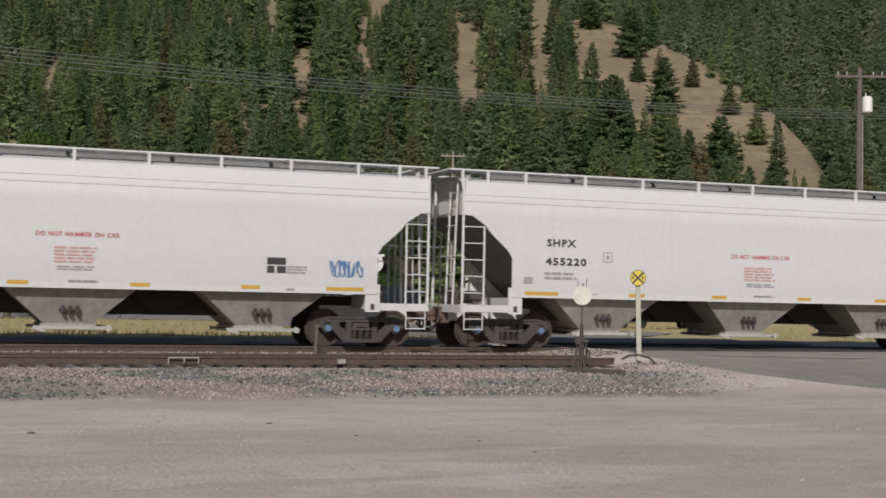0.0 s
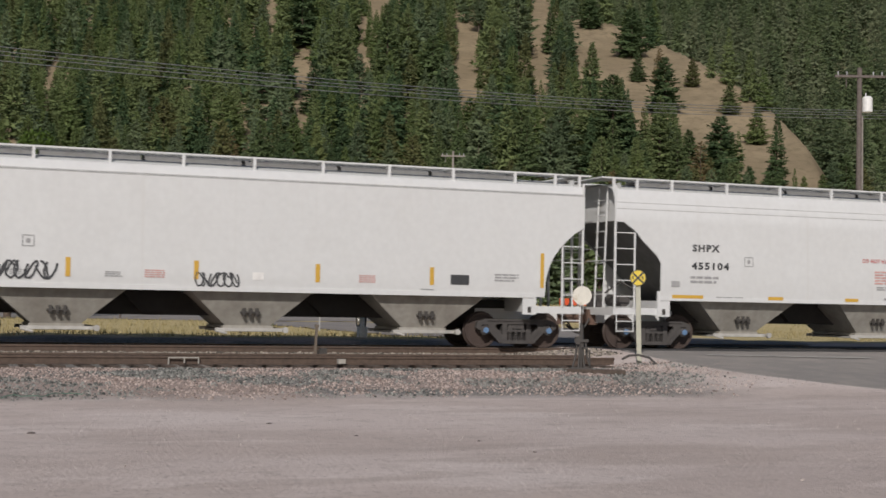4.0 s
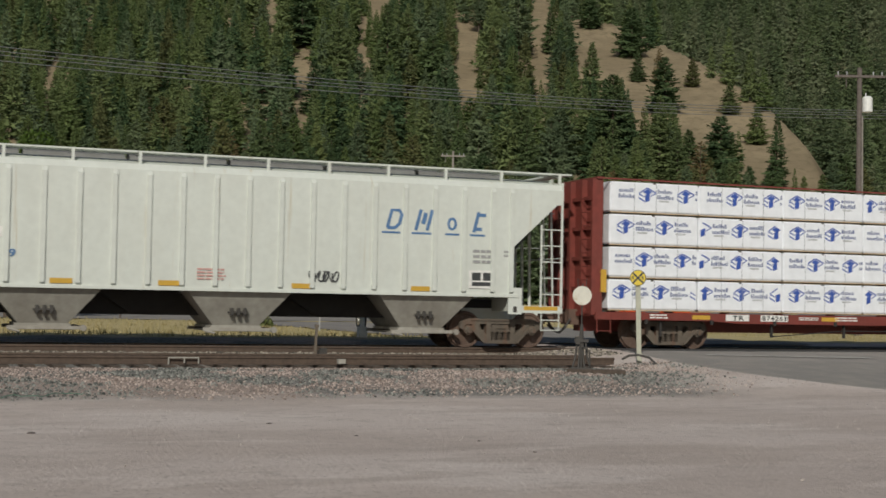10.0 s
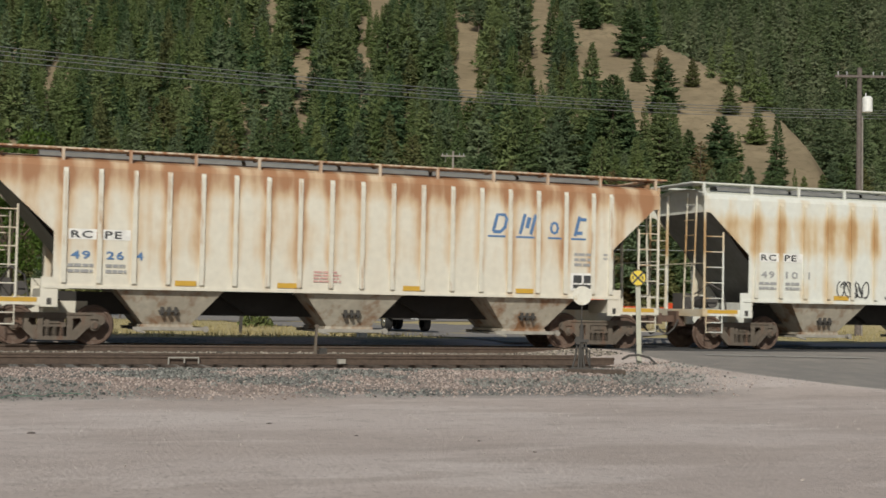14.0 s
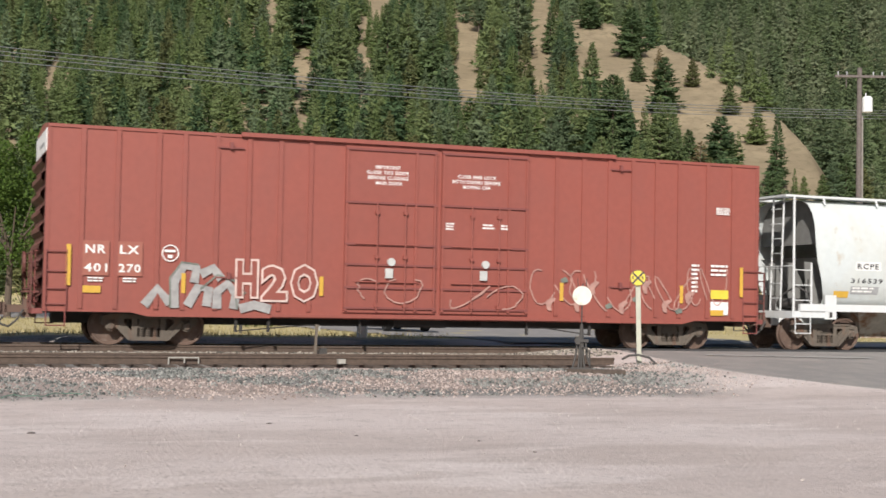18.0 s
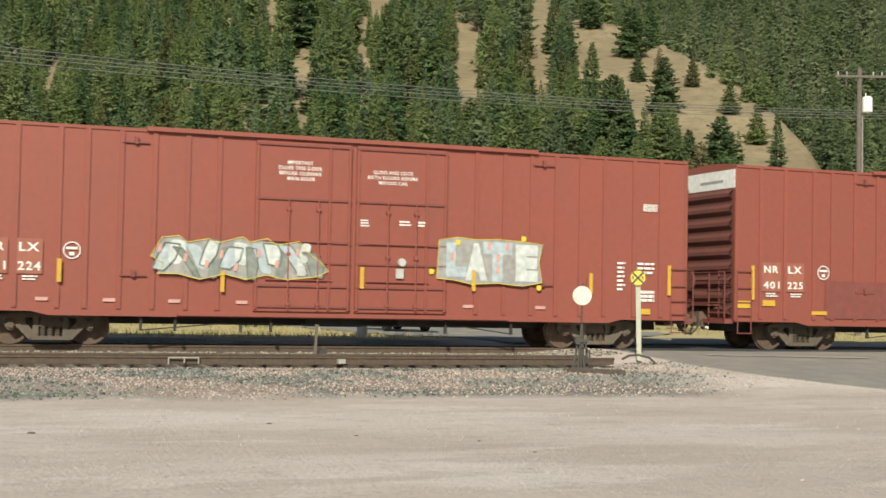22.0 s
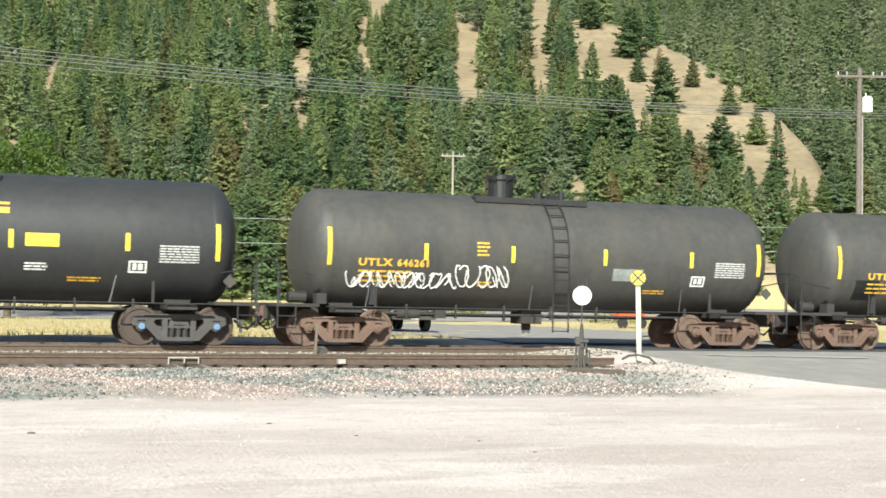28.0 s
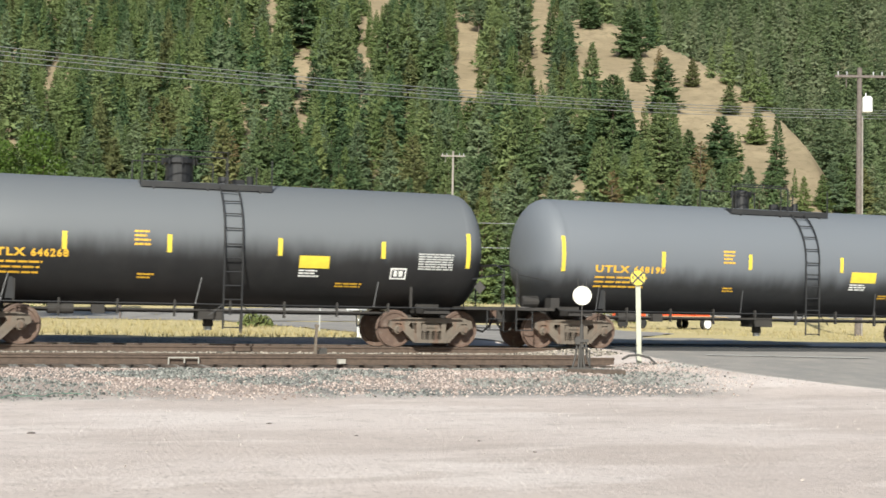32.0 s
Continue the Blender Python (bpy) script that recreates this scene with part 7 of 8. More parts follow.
    # 15 to 19: yellow-lettered tanks
    r, zc = 1.53, 2.47
    fc = round_face(zc, r)
    for num, centre, half, hts, mat, label, tm in (
            ("661719", -245.41, 7.85, 6.36, "tank_weathered", "weathered grey-brown tank car with black overpainted patches", "truck_rust"),
            ("646261", -261.24, 6.95, 5.45, "tank_weathered", "weathered dark tank car with white spray-painted graffiti", "truck_rust"),
            ("679196", -276.22, 6.95, 5.45, "tank_dull", "dull black tank car with yellow lettering", "truck_grey"),
            ("668190", -292.12, 7.90, 6.36, "tank_pale_top", "dark grey tank car, paler above, with yellow lettering", "truck_brown"),
            ("646268", -307.94, 7.0, 5.45, "tank_pale_top_high", "black tank car, paler above, with yellow lettering", "truck_brown")):
        long = half > 7.4
        dome = -0.6 if long else -0.85
        car = tank_car(label, centre, half, hts, mat, r, zc, dome, 0.72 if long else 0.22, tm, "axle_blue" if num == "679196" else tm, None, 0.70, (-1.45, 1.75) if long else (-1.9, 1.3), guard=long or num == "646268", dome_h=0.52 if long else 0.60, dome_r=0.27 if long else 0.40, trim=(0.40, 0.25) if long else (0.38, 0.05))
        k = half / 7.9
        dx = {"679196": 0.36, "646261": 0.10, "646268": -0.05}.get(num, 0.10)
        bar_dx = -0.18 if num == "646268" else 0.0
        tank_marks(car, half, fc, [(-6.90 if long else -6.08 + dx, 2.02, 2.95), (7.15 if long else 6.25, 2.02, 2.9)] + [(x * k + bar_dx, 2.2, 2.62) for x in (-3.95, -1.25, 1.75, 4.7)], "UTLX", num, (-6.06 * k + dx, -5.05 * k + dx), (-4.92 * k + dx, -3.98 * k + dx), 2.02, 0.19, "letter_yellow", bars(-6.05 * k + dx, -4.4 * k + dx, 1.56, 1.92, 3, 0.2, 0.6, 5) + bars(-2.1, -1.7, 2.3, 2.7, 4, 0.3, 0.5) + bars(-2.0, -1.6, 1.55, 1.7, 2) + bars(3.2 * k, 4.1 * k, 1.45, 1.58, 2), 5.55 * k, 4.75 * k)
        if num in ("679196", "668190", "646268"):
            up = 0.33 if num == "679196" else 0.0
            painted(car, "sticker", "bright_yellow", fc, [(2.1 * k, 2.95 * k, 1.92 + up, 2.22 + up)], "yellow notice", 3)
            painted(car, "stencil", "letter_white", fc, bars(2.1 * k, 2.7 * k, 1.68, 1.88, 3))
        if num == "679196":
            painted(car, "sticker", "yellow", fc, [(0.75, 1.5, 2.98, 3.12), (0.75, 1.5, 3.18, 3.24)], "yellow notice", 2)
        if num == "661719":
            painted(car, "overpaint", "black_patch", fc, [(-6.3, -5.5, 1.45, 2.0), (-3.6, -2.2, 1.55, 1.95), (-2.8, -2.0, 1.4, 1.6), (-1.5, -0.3, 1.45, 2.0), (0.9, 2.6, 1.5, 2.0), (1.5, 2.2, 2.0, 2.3)], "matt black overpainted patch", 3)
        if num == "646261":
            for j, (a, b) in enumerate(((-5.5, -4.5), (-4.6, -3.6), (-3.7, -2.6), (-2.6, -1.2))):
                part("graffiti", lambda bm: scribble(bm, lambda x, z: fc(x, z) - 0.004, a, b, 1.50 + 0.05 * (j > 2), 1.88 + 0.22 * (j > 2), 5, 0.034, 90 + j), "letter_white", car, "white spray-painted graffiti")
            painted(car, "patch", "graffiti_grey", fc, [(1.8, 2.7, 1.80, 2.12)], "", 2)


def motions():
    """The train rolls through, slowing a little; every car keeps its place in the train, and the wheels turn."""
    def run(t):
        u = t / 16.0
        return 163.917 * u - 3.97697 * u ** 2 + 0.385954 * u ** 3 - 0.0242362 * u ** 4
    times = [2.0 * k for k in range(17)]
    for car, centre in CARS:
        walk(car, [(t, pose(run(t) + centre, 0, 0)) for t in times])
    for b, x, y, z in BUNDLES:
        walk(b, [(t, pose(run(t) + x, y, z)) for t in times])
    spin = [k / 15.0 for k in range(481)]
    turned = [(t, Matrix.Rotation(run(t) / 0.457, 4, "Y")) for t in spin]
    for w, dx in WHEELS:
        walk(w, [(t, Matrix.Translation((dx, 0, 0.457)) @ m) for t, m in turned])


rails()
ties()
roads()
build_train()


# ---- woods ----
def conifer_mesh(seed, boughs, leaves, slim, mat, bare=0.08, power=0.9, droop=0.25, gaps=0.1, size=1.0, kite=True):
    """A conifer of unit height: tiers of boughs, each a tapering spray of short pointed twigs on both sides of its rib."""
    rnd = random.Random(seed)
    pts, faces = [], []
    lop = [rnd.uniform(0.78, 1.12) for _ in range(7)]
    bend = (rnd.uniform(-0.012, 0.012), rnd.uniform(-0.012, 0.012))
    up = Vector((0, 0, 1))

    def twig(c, d, ln, wide, face):
        d = d.normalized()
        w = d.cross(face + Vector((rnd.gauss(0, 0.3), rnd.gauss(0, 0.3), rnd.gauss(0, 0.3))))
        w = (w if w.length > 0.05 else Vector((1, 0, 0))).normalized() * ln * wide
        k = len(pts)
        m = c + d * ln * 0.45
        if kite:
            pts.extend((c, m - w, c + d * ln, m + w))
            faces.append((k, k + 1, k + 2, k + 3))
        else:
            pts.extend((c - w, c + w, c + d * ln))
            faces.append((k, k + 1, k + 2))
    for b in range(boughs):
        f = (b + rnd.random()) / boughs
        z = bare + (0.985 - bare) * f ** 1.12
        tier = 0.86 + 0.18 * math.sin(z * 46 + seed)
        a = b * 2.39996 + rnd.uniform(-0.6, 0.6)
        if rnd.random() < gaps:
            continue
        low = min(1.0, 0.62 + 2.6 * (z - bare))
        r = slim * (((1 - z) / (1 - bare)) ** power) * lop[int(a % math.tau / math.tau * 7) % 7] * tier * rnd.uniform(0.72, 1.12) * low + 0.012
        out = Vector((math.cos(a), math.sin(a), 0))
        sway = Vector((-out.y, out.x, 0))
        lift = 0.55 * z * z - droop * (1 - z) + rnd.uniform(-0.12, 0.12)
        root = Vector((bend[0] * math.sin(3 * z), bend[1] * math.sin(3 * z), z))
        for p in range(leaves):
            t = 0.22 + 0.78 * (p + rnd.random() * 0.8) / leaves
            c = root + out * r * t + up * r * (lift * t + 0.18 * t * t) + sway * rnd.gauss(0, 0.05 * r)
            side = 1 if p % 2 else -1
            ln = size * ((0.17 + 0.15 * (1 - t)) * r * rnd.uniform(0.7, 1.25) + 0.010)
            twig(c, out * rnd.uniform(0.3, 0.9) + sway * side * rnd.uniform(0.35, 1.1) + up * rnd.uniform(-0.55, 0.35), ln, rnd.uniform(0.17, 0.30), out * 0.95 + up * 0.5)
        twig(root + out * r * 0.9 + up * r * (lift * 0.9 + 0.146), out + up * (lift + 0.35), size * (0.13 * r + 0.010), 0.30, out * 0.4 + up)
    for k in range(7):
        twig(Vector((bend[0] * 0.1, bend[1] * 0.1, 0.945 + 0.006 * k)), up + Vector((rnd.gauss(0, 0.35), rnd.gauss(0, 0.35), 0)), size * 0.022, 0.22, Vector((rnd.gauss(0, 1), rnd.gauss(0, 1), 0)))
    me = bpy.data.meshes.new(f"crown_{seed}")
    me.from_pydata([tuple(p) for p in pts], [], faces)
    me.materials.append(M[mat])
    return me


def trunk_mesh(seed):
    rnd = random.Random(seed)

    def make(bm):
        rings = []
        for k in range(7):
            t = k / 6
            r = 0.014 * (1 - t) + 0.002
            cx, cy = 0.004 * math.sin(3 * t + seed), 0.004 * math.cos(2 * t + seed)
            rings.append([(cx + r * math.cos(a), cy + r * math.sin(a), -0.02 + 0.98 * t) for a in [j * math.tau / 7 for j in range(7)]])
        strip(bm, rings, close=True)
        for k in range(10):
            z = rnd.uniform(0.08, 0.5)
            a = rnd.uniform(0, 6.28)
            rod(bm, (0, 0, z), (0.06 * math.cos(a), 0.06 * math.sin(a), z + 0.01), 0.003, 4, 0.001)
    return mesh_of(f"trunk_{seed}", make, "bark")


CROWNS = []


def make_crowns():
    for seed, boughs, leaves, slim, bare, power, droop, gaps, mat in (
            (1, 230, 12, 0.235, 0.03, 0.98, 0.25, 0.06, "needles"), (2, 240, 12, 0.275, 0.03, 0.92, 0.30, 0.06, "needles"), (3, 200, 11, 0.185, 0.04, 0.95, 0.30, 0.05, "needles_dark"),
            (4, 230, 12, 0.29, 0.02, 0.90, 0.15, 0.08, "needles_pale"), (5, 150, 13, 0.22, 0.22, 0.62, 0.05, 0.20, "needles_blue"), (6, 220, 11, 0.21, 0.03, 0.88, 0.25, 0.06, "needles"),
            (7, 240, 12, 0.27, 0.03, 0.66, 0.35, 0.05, "needles_dark"), (8, 220, 12, 0.26, 0.03, 0.76, 0.10, 0.10, "needles_olive"), (9, 140, 11, 0.22, 0.10, 0.80, 0.15, 0.25, "needles_brown"), (10, 230, 12, 0.26, 0.03, 0.85, 0.2, 0.08, "needles_blue")):
        CROWNS.append((conifer_mesh(seed, boughs, leaves, slim, mat, bare, power, droop, gaps, 1.35, False), trunk_mesh(seed)))


GROUPS = "conifers on the hillside"
TREE_WORDS = ("green conifer with drooping boughs on the hillside", "broad green conifer with a full ragged crown", "slim dark spire-shaped conifer", "wide-skirted pale green bushy conifer", "pale conifer with a bare lower trunk and open crown", "narrow dense green conifer", "broad dark green conifer with heavy boughs", "olive-green conifer with a rounded top", "thin browning conifer with sparse boughs", "full grey-green conifer with upswept boughs")


def conifer(side, far, height, kind, wide=1.0):
    """One conifer at a place given by its distance ahead and to the side of the viewer."""
    x = EYE.x + far * math.sin(YAW) + side * math.cos(YAW)
    y = EYE.y + far * math.cos(YAW) - side * math.sin(YAW)
    crown, trunk = CROWNS[kind]
    t = thing("conifer_tree", TREE_WORDS[kind], "tree", GROUPS)
    t.matrix_basis = Matrix.Translation((x, y, land(x, y) - 0.2)) @ Matrix.Rotation(random.uniform(0, 6.28), 4, "Z") @ Matrix.Diagonal((height * wide * 1.15, height * wide * 1.15, height, 1))
    for nm, me in (("trunk", trunk), ("crown", crown)):
        o = new(nm, me)
        o.parent = t


# open dry-grass glades fitted to the camera's view: boxes of slope across and up
VIEW_GLADES = [(-0.109, -0.099, 0.147, 0.184), (-0.131, -0.124, 0.205, 0.227), (-0.062, -0.06, 0.144, 0.201), (-0.033, -0.035, 0.2, 0.229), (-0.29, -0.287, 0.21, 0.224), (-0.288, -0.286, 0.142, 0.168), (0.008, 0.021, 0.147, 0.197), (0.062, 0.075, 0.165, 0.231), (0.092, 0.126, 0.194, 0.206), (0.096, 0.188, 0.17, 0.187), (0.135, 0.213, 0.15, 0.163), (0.17, 0.246, 0.13, 0.143), (0.219, 0.262, 0.11, 0.123), (0.221, 0.248, 0.102, 0.115), (-0.058, -0.042, 0.22, 0.229)]


def woods():
    make_crowns()
    rnd = random.Random(77)
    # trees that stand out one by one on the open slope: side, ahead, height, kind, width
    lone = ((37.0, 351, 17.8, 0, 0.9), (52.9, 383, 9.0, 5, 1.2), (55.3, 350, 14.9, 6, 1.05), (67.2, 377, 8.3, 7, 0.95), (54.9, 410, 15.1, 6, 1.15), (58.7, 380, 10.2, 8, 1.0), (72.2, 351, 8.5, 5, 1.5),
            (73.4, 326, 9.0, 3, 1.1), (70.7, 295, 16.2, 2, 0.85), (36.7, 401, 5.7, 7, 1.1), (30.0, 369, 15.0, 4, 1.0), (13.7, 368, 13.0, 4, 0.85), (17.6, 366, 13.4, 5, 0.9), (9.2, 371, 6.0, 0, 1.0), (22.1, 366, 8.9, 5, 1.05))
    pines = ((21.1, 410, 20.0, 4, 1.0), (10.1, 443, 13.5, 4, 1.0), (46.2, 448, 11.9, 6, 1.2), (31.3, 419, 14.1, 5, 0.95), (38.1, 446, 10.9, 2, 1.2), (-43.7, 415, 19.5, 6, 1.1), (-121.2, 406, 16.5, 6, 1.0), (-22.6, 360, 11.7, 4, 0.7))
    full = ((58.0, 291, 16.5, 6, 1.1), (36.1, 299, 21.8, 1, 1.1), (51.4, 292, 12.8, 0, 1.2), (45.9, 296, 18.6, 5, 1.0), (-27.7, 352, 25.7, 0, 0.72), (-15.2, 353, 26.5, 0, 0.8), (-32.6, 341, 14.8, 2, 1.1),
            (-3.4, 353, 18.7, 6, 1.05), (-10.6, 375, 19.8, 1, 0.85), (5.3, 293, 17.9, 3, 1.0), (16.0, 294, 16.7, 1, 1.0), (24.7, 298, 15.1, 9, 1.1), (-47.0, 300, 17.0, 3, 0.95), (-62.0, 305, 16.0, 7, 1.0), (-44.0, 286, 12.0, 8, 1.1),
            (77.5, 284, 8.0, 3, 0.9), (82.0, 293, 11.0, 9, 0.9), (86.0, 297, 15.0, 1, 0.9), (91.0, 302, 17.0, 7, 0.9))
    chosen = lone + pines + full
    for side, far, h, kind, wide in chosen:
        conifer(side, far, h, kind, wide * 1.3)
    stand = []
    tries = 0
    taken = [(s, f) for s, f, h, k, w in chosen]
    while len(stand) < 1150 and tries < 40000:
        tries += 1
        far = 228 + 270 * rnd.random() ** 1.1
        side = rnd.uniform(-0.37, 0.30) * far
        if side > ridge_line(far) - 2:
            continue
        h = rnd.choice((10, 12, 14, 15, 17, 19)) * rnd.uniform(0.85, 1.15)
        x, y = EYE.x + far * math.sin(YAW) + side * math.cos(YAW), EYE.y + far * math.cos(YAW) - side * math.sin(YAW)
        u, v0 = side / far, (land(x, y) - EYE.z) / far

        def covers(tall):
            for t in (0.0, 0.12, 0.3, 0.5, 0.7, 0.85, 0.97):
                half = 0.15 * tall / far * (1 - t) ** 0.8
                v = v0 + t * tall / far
                if any(a < u + half and u - half < b and c < v < d for a, b, c, d in VIEW_GLADES):
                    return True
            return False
        # trees that would cover a glade in the view shrink or drop out
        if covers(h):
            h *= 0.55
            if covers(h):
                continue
        if v0 > 0.235:
            continue
        clump = 0.75 + 0.5 * noise.noise(Vector((side * 0.03, far * 0.03, 9)))
        if any(abs(s - side) < 6 and abs(s - side) + abs(f - far) * 0.75 < 6.4 * clump for s, f in taken):
            continue
        taken.append((side, far))
        stand.append((far, side, h, rnd.choice((0, 0, 1, 1, 2, 3, 3, 4, 5, 6, 6, 7, 9, 9, 8 if rnd.random() < 0.5 else 0)), rnd.uniform(0.8, 1.15), x, y))
    stand.sort()
    for far, side, h, kind, wide, x, y in stand[:260]:
        conifer(side, far, h, kind, wide)

    def mass(name, spots, bases, mat, label):
        """Many conifers joined into one wood."""
        allv, allf, k = [], [], 0
        for x, y, h, w, b in spots:
            v, f = bases[b]
            a = rnd.uniform(0, 6.28)
            rot = np.array([[math.cos(a), -math.sin(a), 0], [math.sin(a), math.cos(a), 0], [0, 0, 1]])
            allv.append((v * (h * w, h * w, h)) @ rot.T + (x, y, land(x, y) - 0.3))
            allf.append(f + k)
            k += len(v)
        me = bpy.data.meshes.new(name)
        me.from_pydata(np.concatenate(allv).tolist(), [], np.concatenate(allf).tolist())
        me.materials.append(M[mat])
        tagged(new(name, me), label, "woods", kind="stuff")

    def base_of(me):
        co = np.empty(len(me.vertices) * 3)
        me.vertices.foreach_get("co", co)
        return co.reshape(-1, 3), np.array([tuple(p.vertices) for p in me.polygons])
    mid = [base_of(conifer_mesh(60 + k, 120, 7, (0.22, 0.26, 0.29, 0.25, 0.19)[k], "needles", 0.03, (0.98, 0.92, 0.85, 0.8, 0.95)[k], 0.25, 0.08, 1.9, False)) for k in range(5)]
    rest = stand[260:]
    sorts = (("needles_wood", "dense green conifers higher on the hillside"), ("needles_dark", "dark conifers among the others on the hillside"), ("needles_pale", "paler conifers among the others on the hillside"),
             ("needles_blue", "grey-green conifers among the others on the hillside"), ("needles", "fresh green conifers among the others on the hillside"), ("needles_olive", "olive conifers among the others on the hillside"))
    pick = [rnd.choice((0, 0, 1, 1, 2, 2, 3, 3, 4, 4, 5)) for _ in rest]
    for j, (mat, label) in enumerate(sorts):
        mass("hillside_woods", [(x, y, h, wide, rnd.randrange(5)) for i, (far, side, h, kind, wide, x, y) in enumerate(rest) if pick[i] == j], mid, mat, label)
    # the farther wooded slope, one mass of small conifers for each tone
    small = [base_of(conifer_mesh(100 + k, 64, 6, (0.20, 0.24, 0.28)[k], "far_needles", 0.03, 0.92, 0.25, 0.05, 2.2, False)) for k in range(3)]
    spots = []
    for _ in range(1500):
        far = rnd.uniform(308, 720)
        side = rnd.uniform(0.07, 0.36) * far
        if side < ridge_line(far) + 5:
            continue
        if noise.noise(Vector((side * 0.02, far * 0.02, 3))) > 0.42:
            continue
        spots.append((EYE.x + far * math.sin(YAW) + side * math.cos(YAW), EYE.y + far * math.cos(YAW) - side * math.sin(YAW), rnd.uniform(12, 22), rnd.uniform(0.85, 1.15), rnd.randrange(3)))
    n3 = len(spots) // 3
    mass("far_woods", spots[:n3], small, "far_needles", "dense conifer forest on the farther slope")
    mass("far_woods", spots[n3:2 * n3], small, "far_needles_dark", "darker conifers in the forest on the farther slope")
    mass("far_woods", spots[2 * n3:], small, "far_needles_grey", "greyer conifers in the forest on the farther slope")


def broadleaf(x, y, height, spread, seed, label, clumps=900):
    """A leafy tree: trunk, limbs and a crown of many small leaf clumps."""
    rnd = random.Random(seed)
    t = thing("broadleaf_tree", label, "tree", "leafy trees by the field")
    t.location = (x, y, land(x, y) - 0.1)
    limbs = []

    def wood(bm):
        rod(bm, (0, 0, 0), (0.1, 0, height * 0.35), 0.22, 10, 0.15)
        for k in range(9):
            a = k * math.tau / 9 + rnd.uniform(-0.3, 0.3)
            r, z = spread * rnd.uniform(0.4, 0.75), height * rnd.uniform(0.45, 0.85)
            p = (0.1, 0, height * rnd.uniform(0.25, 0.36))
            q = (r * math.cos(a), r * math.sin(a), z)
            rod(bm, p, q, 0.09, 6, 0.03)
            limbs.append(q)
    part("trunk", wood, "bark", t)
    pts, faces = [], []
    puffs = [(rnd.uniform(0.2, 0.8) * spread, rnd.uniform(0, 6.28), height * rnd.uniform(0.3, 0.88), spread * rnd.uniform(0.25, 0.42)) for _ in range(16)]
    for k in range(clumps * 6):
        r, a, z, s = puffs[rnd.randrange(16)]
        d = Vector((rnd.gauss(0, 1), rnd.gauss(0, 1), rnd.gauss(0, 0.8))).normalized() * s * rnd.uniform(0.7, 1.05)
        c = Vector((r * math.cos(a), r * math.sin(a), z)) + d
        n1 = Vector((rnd.gauss(0, 1), rnd.gauss(0, 1), rnd.gauss(0, 0.6))).normalized()
        n2 = n1.cross(Vector((rnd.gauss(0, 1), rnd.gauss(0, 1), rnd.gauss(0, 1)))).normalized()
        q = rnd.uniform(0.06, 0.13)
        i = len(pts)
        pts.extend([c + n1 * q, c + n2 * q * 0.6, c - n1 * q, c - n2 * q * 0.6])
        faces.append((i, i + 1, i + 2, i + 3))
    me = bpy.data.meshes.new("leaf_crown")
    me.from_pydata([tuple(p) for p in pts], [], faces)
    me.materials.append(M["leaves"])
    o = new("crown", me)
    o.parent = t


# ---- poles and wires ----
def utility_pole(x, y, height, r, mat, label, arms=True, can=False, arm_len=2.4, second=0.0):
    z = land(x, y)
    p = thing("utility_pole", label, "utility pole", "utility poles")
    p.location = (x, y, z)
    p.rotation_euler = (0, 0, -YAW)
    part("pole", lambda bm: rod(bm, (0, 0, -0.2), (0, 0, height), r, 12, r * 0.7), mat, p)
    if arms:
        part("crossarm", lambda bm: (bx(bm, -arm_len / 2, arm_len / 2, -0.16, -0.05, height - 0.50, height - 0.38), bx(bm, -0.7, -0.66, -0.1, -0.07, height - 1.0, height - 0.45)), mat, p, "timber crossarm")
        for k in (-1.0, -0.6, 0.6, 1.0):
            part("insulator", lambda bm: (rod(bm, (k * arm_len / 2.3, -0.1, height - 0.38), (k * arm_len / 2.3, -0.1, height - 0.2), 0.04, 8)), "galvanised", p)
    if second:
        part("crossarm", lambda bm: bx(bm, -arm_len / 2, arm_len / 2, -0.16, -0.05, height - second, height - second + 0.12), mat, p, "lower timber crossarm")
    if can and height < 8:
        part("transformer", lambda bm: (rod(bm, (0.0, -0.2, height - 1.15), (0.0, -0.2, height - 0.75), 0.14, 12), rod(bm, (0.0, -0.2, height - 0.75), (0.0, -0.2, height - 0.68), 0.14, 12, 0.08)), "white_plain", p, "small white transformer can")
    elif can:
        part("transformer", lambda bm: (rod(bm, (0.38, -0.05, height - 2.2), (0.38, -0.05, height - 1.5), 0.25, 16), rod(bm, (0.38, -0.05, height - 1.5), (0.38, -0.05, height - 1.43), 0.25, 16, 0.18), rod(bm, (0.30, -0.05, height - 1.45), (0.30, -0.05, height - 1.25), 0.03, 6)), "white_plain", p, "white transformer can")
        part("conduit", lambda bm: rod(bm, (r * 0.9, -0.12, 0), (r * 0.75, -0.1, height - 2.4), 0.04, 6), "pale_pole", p, "pale cable riser")


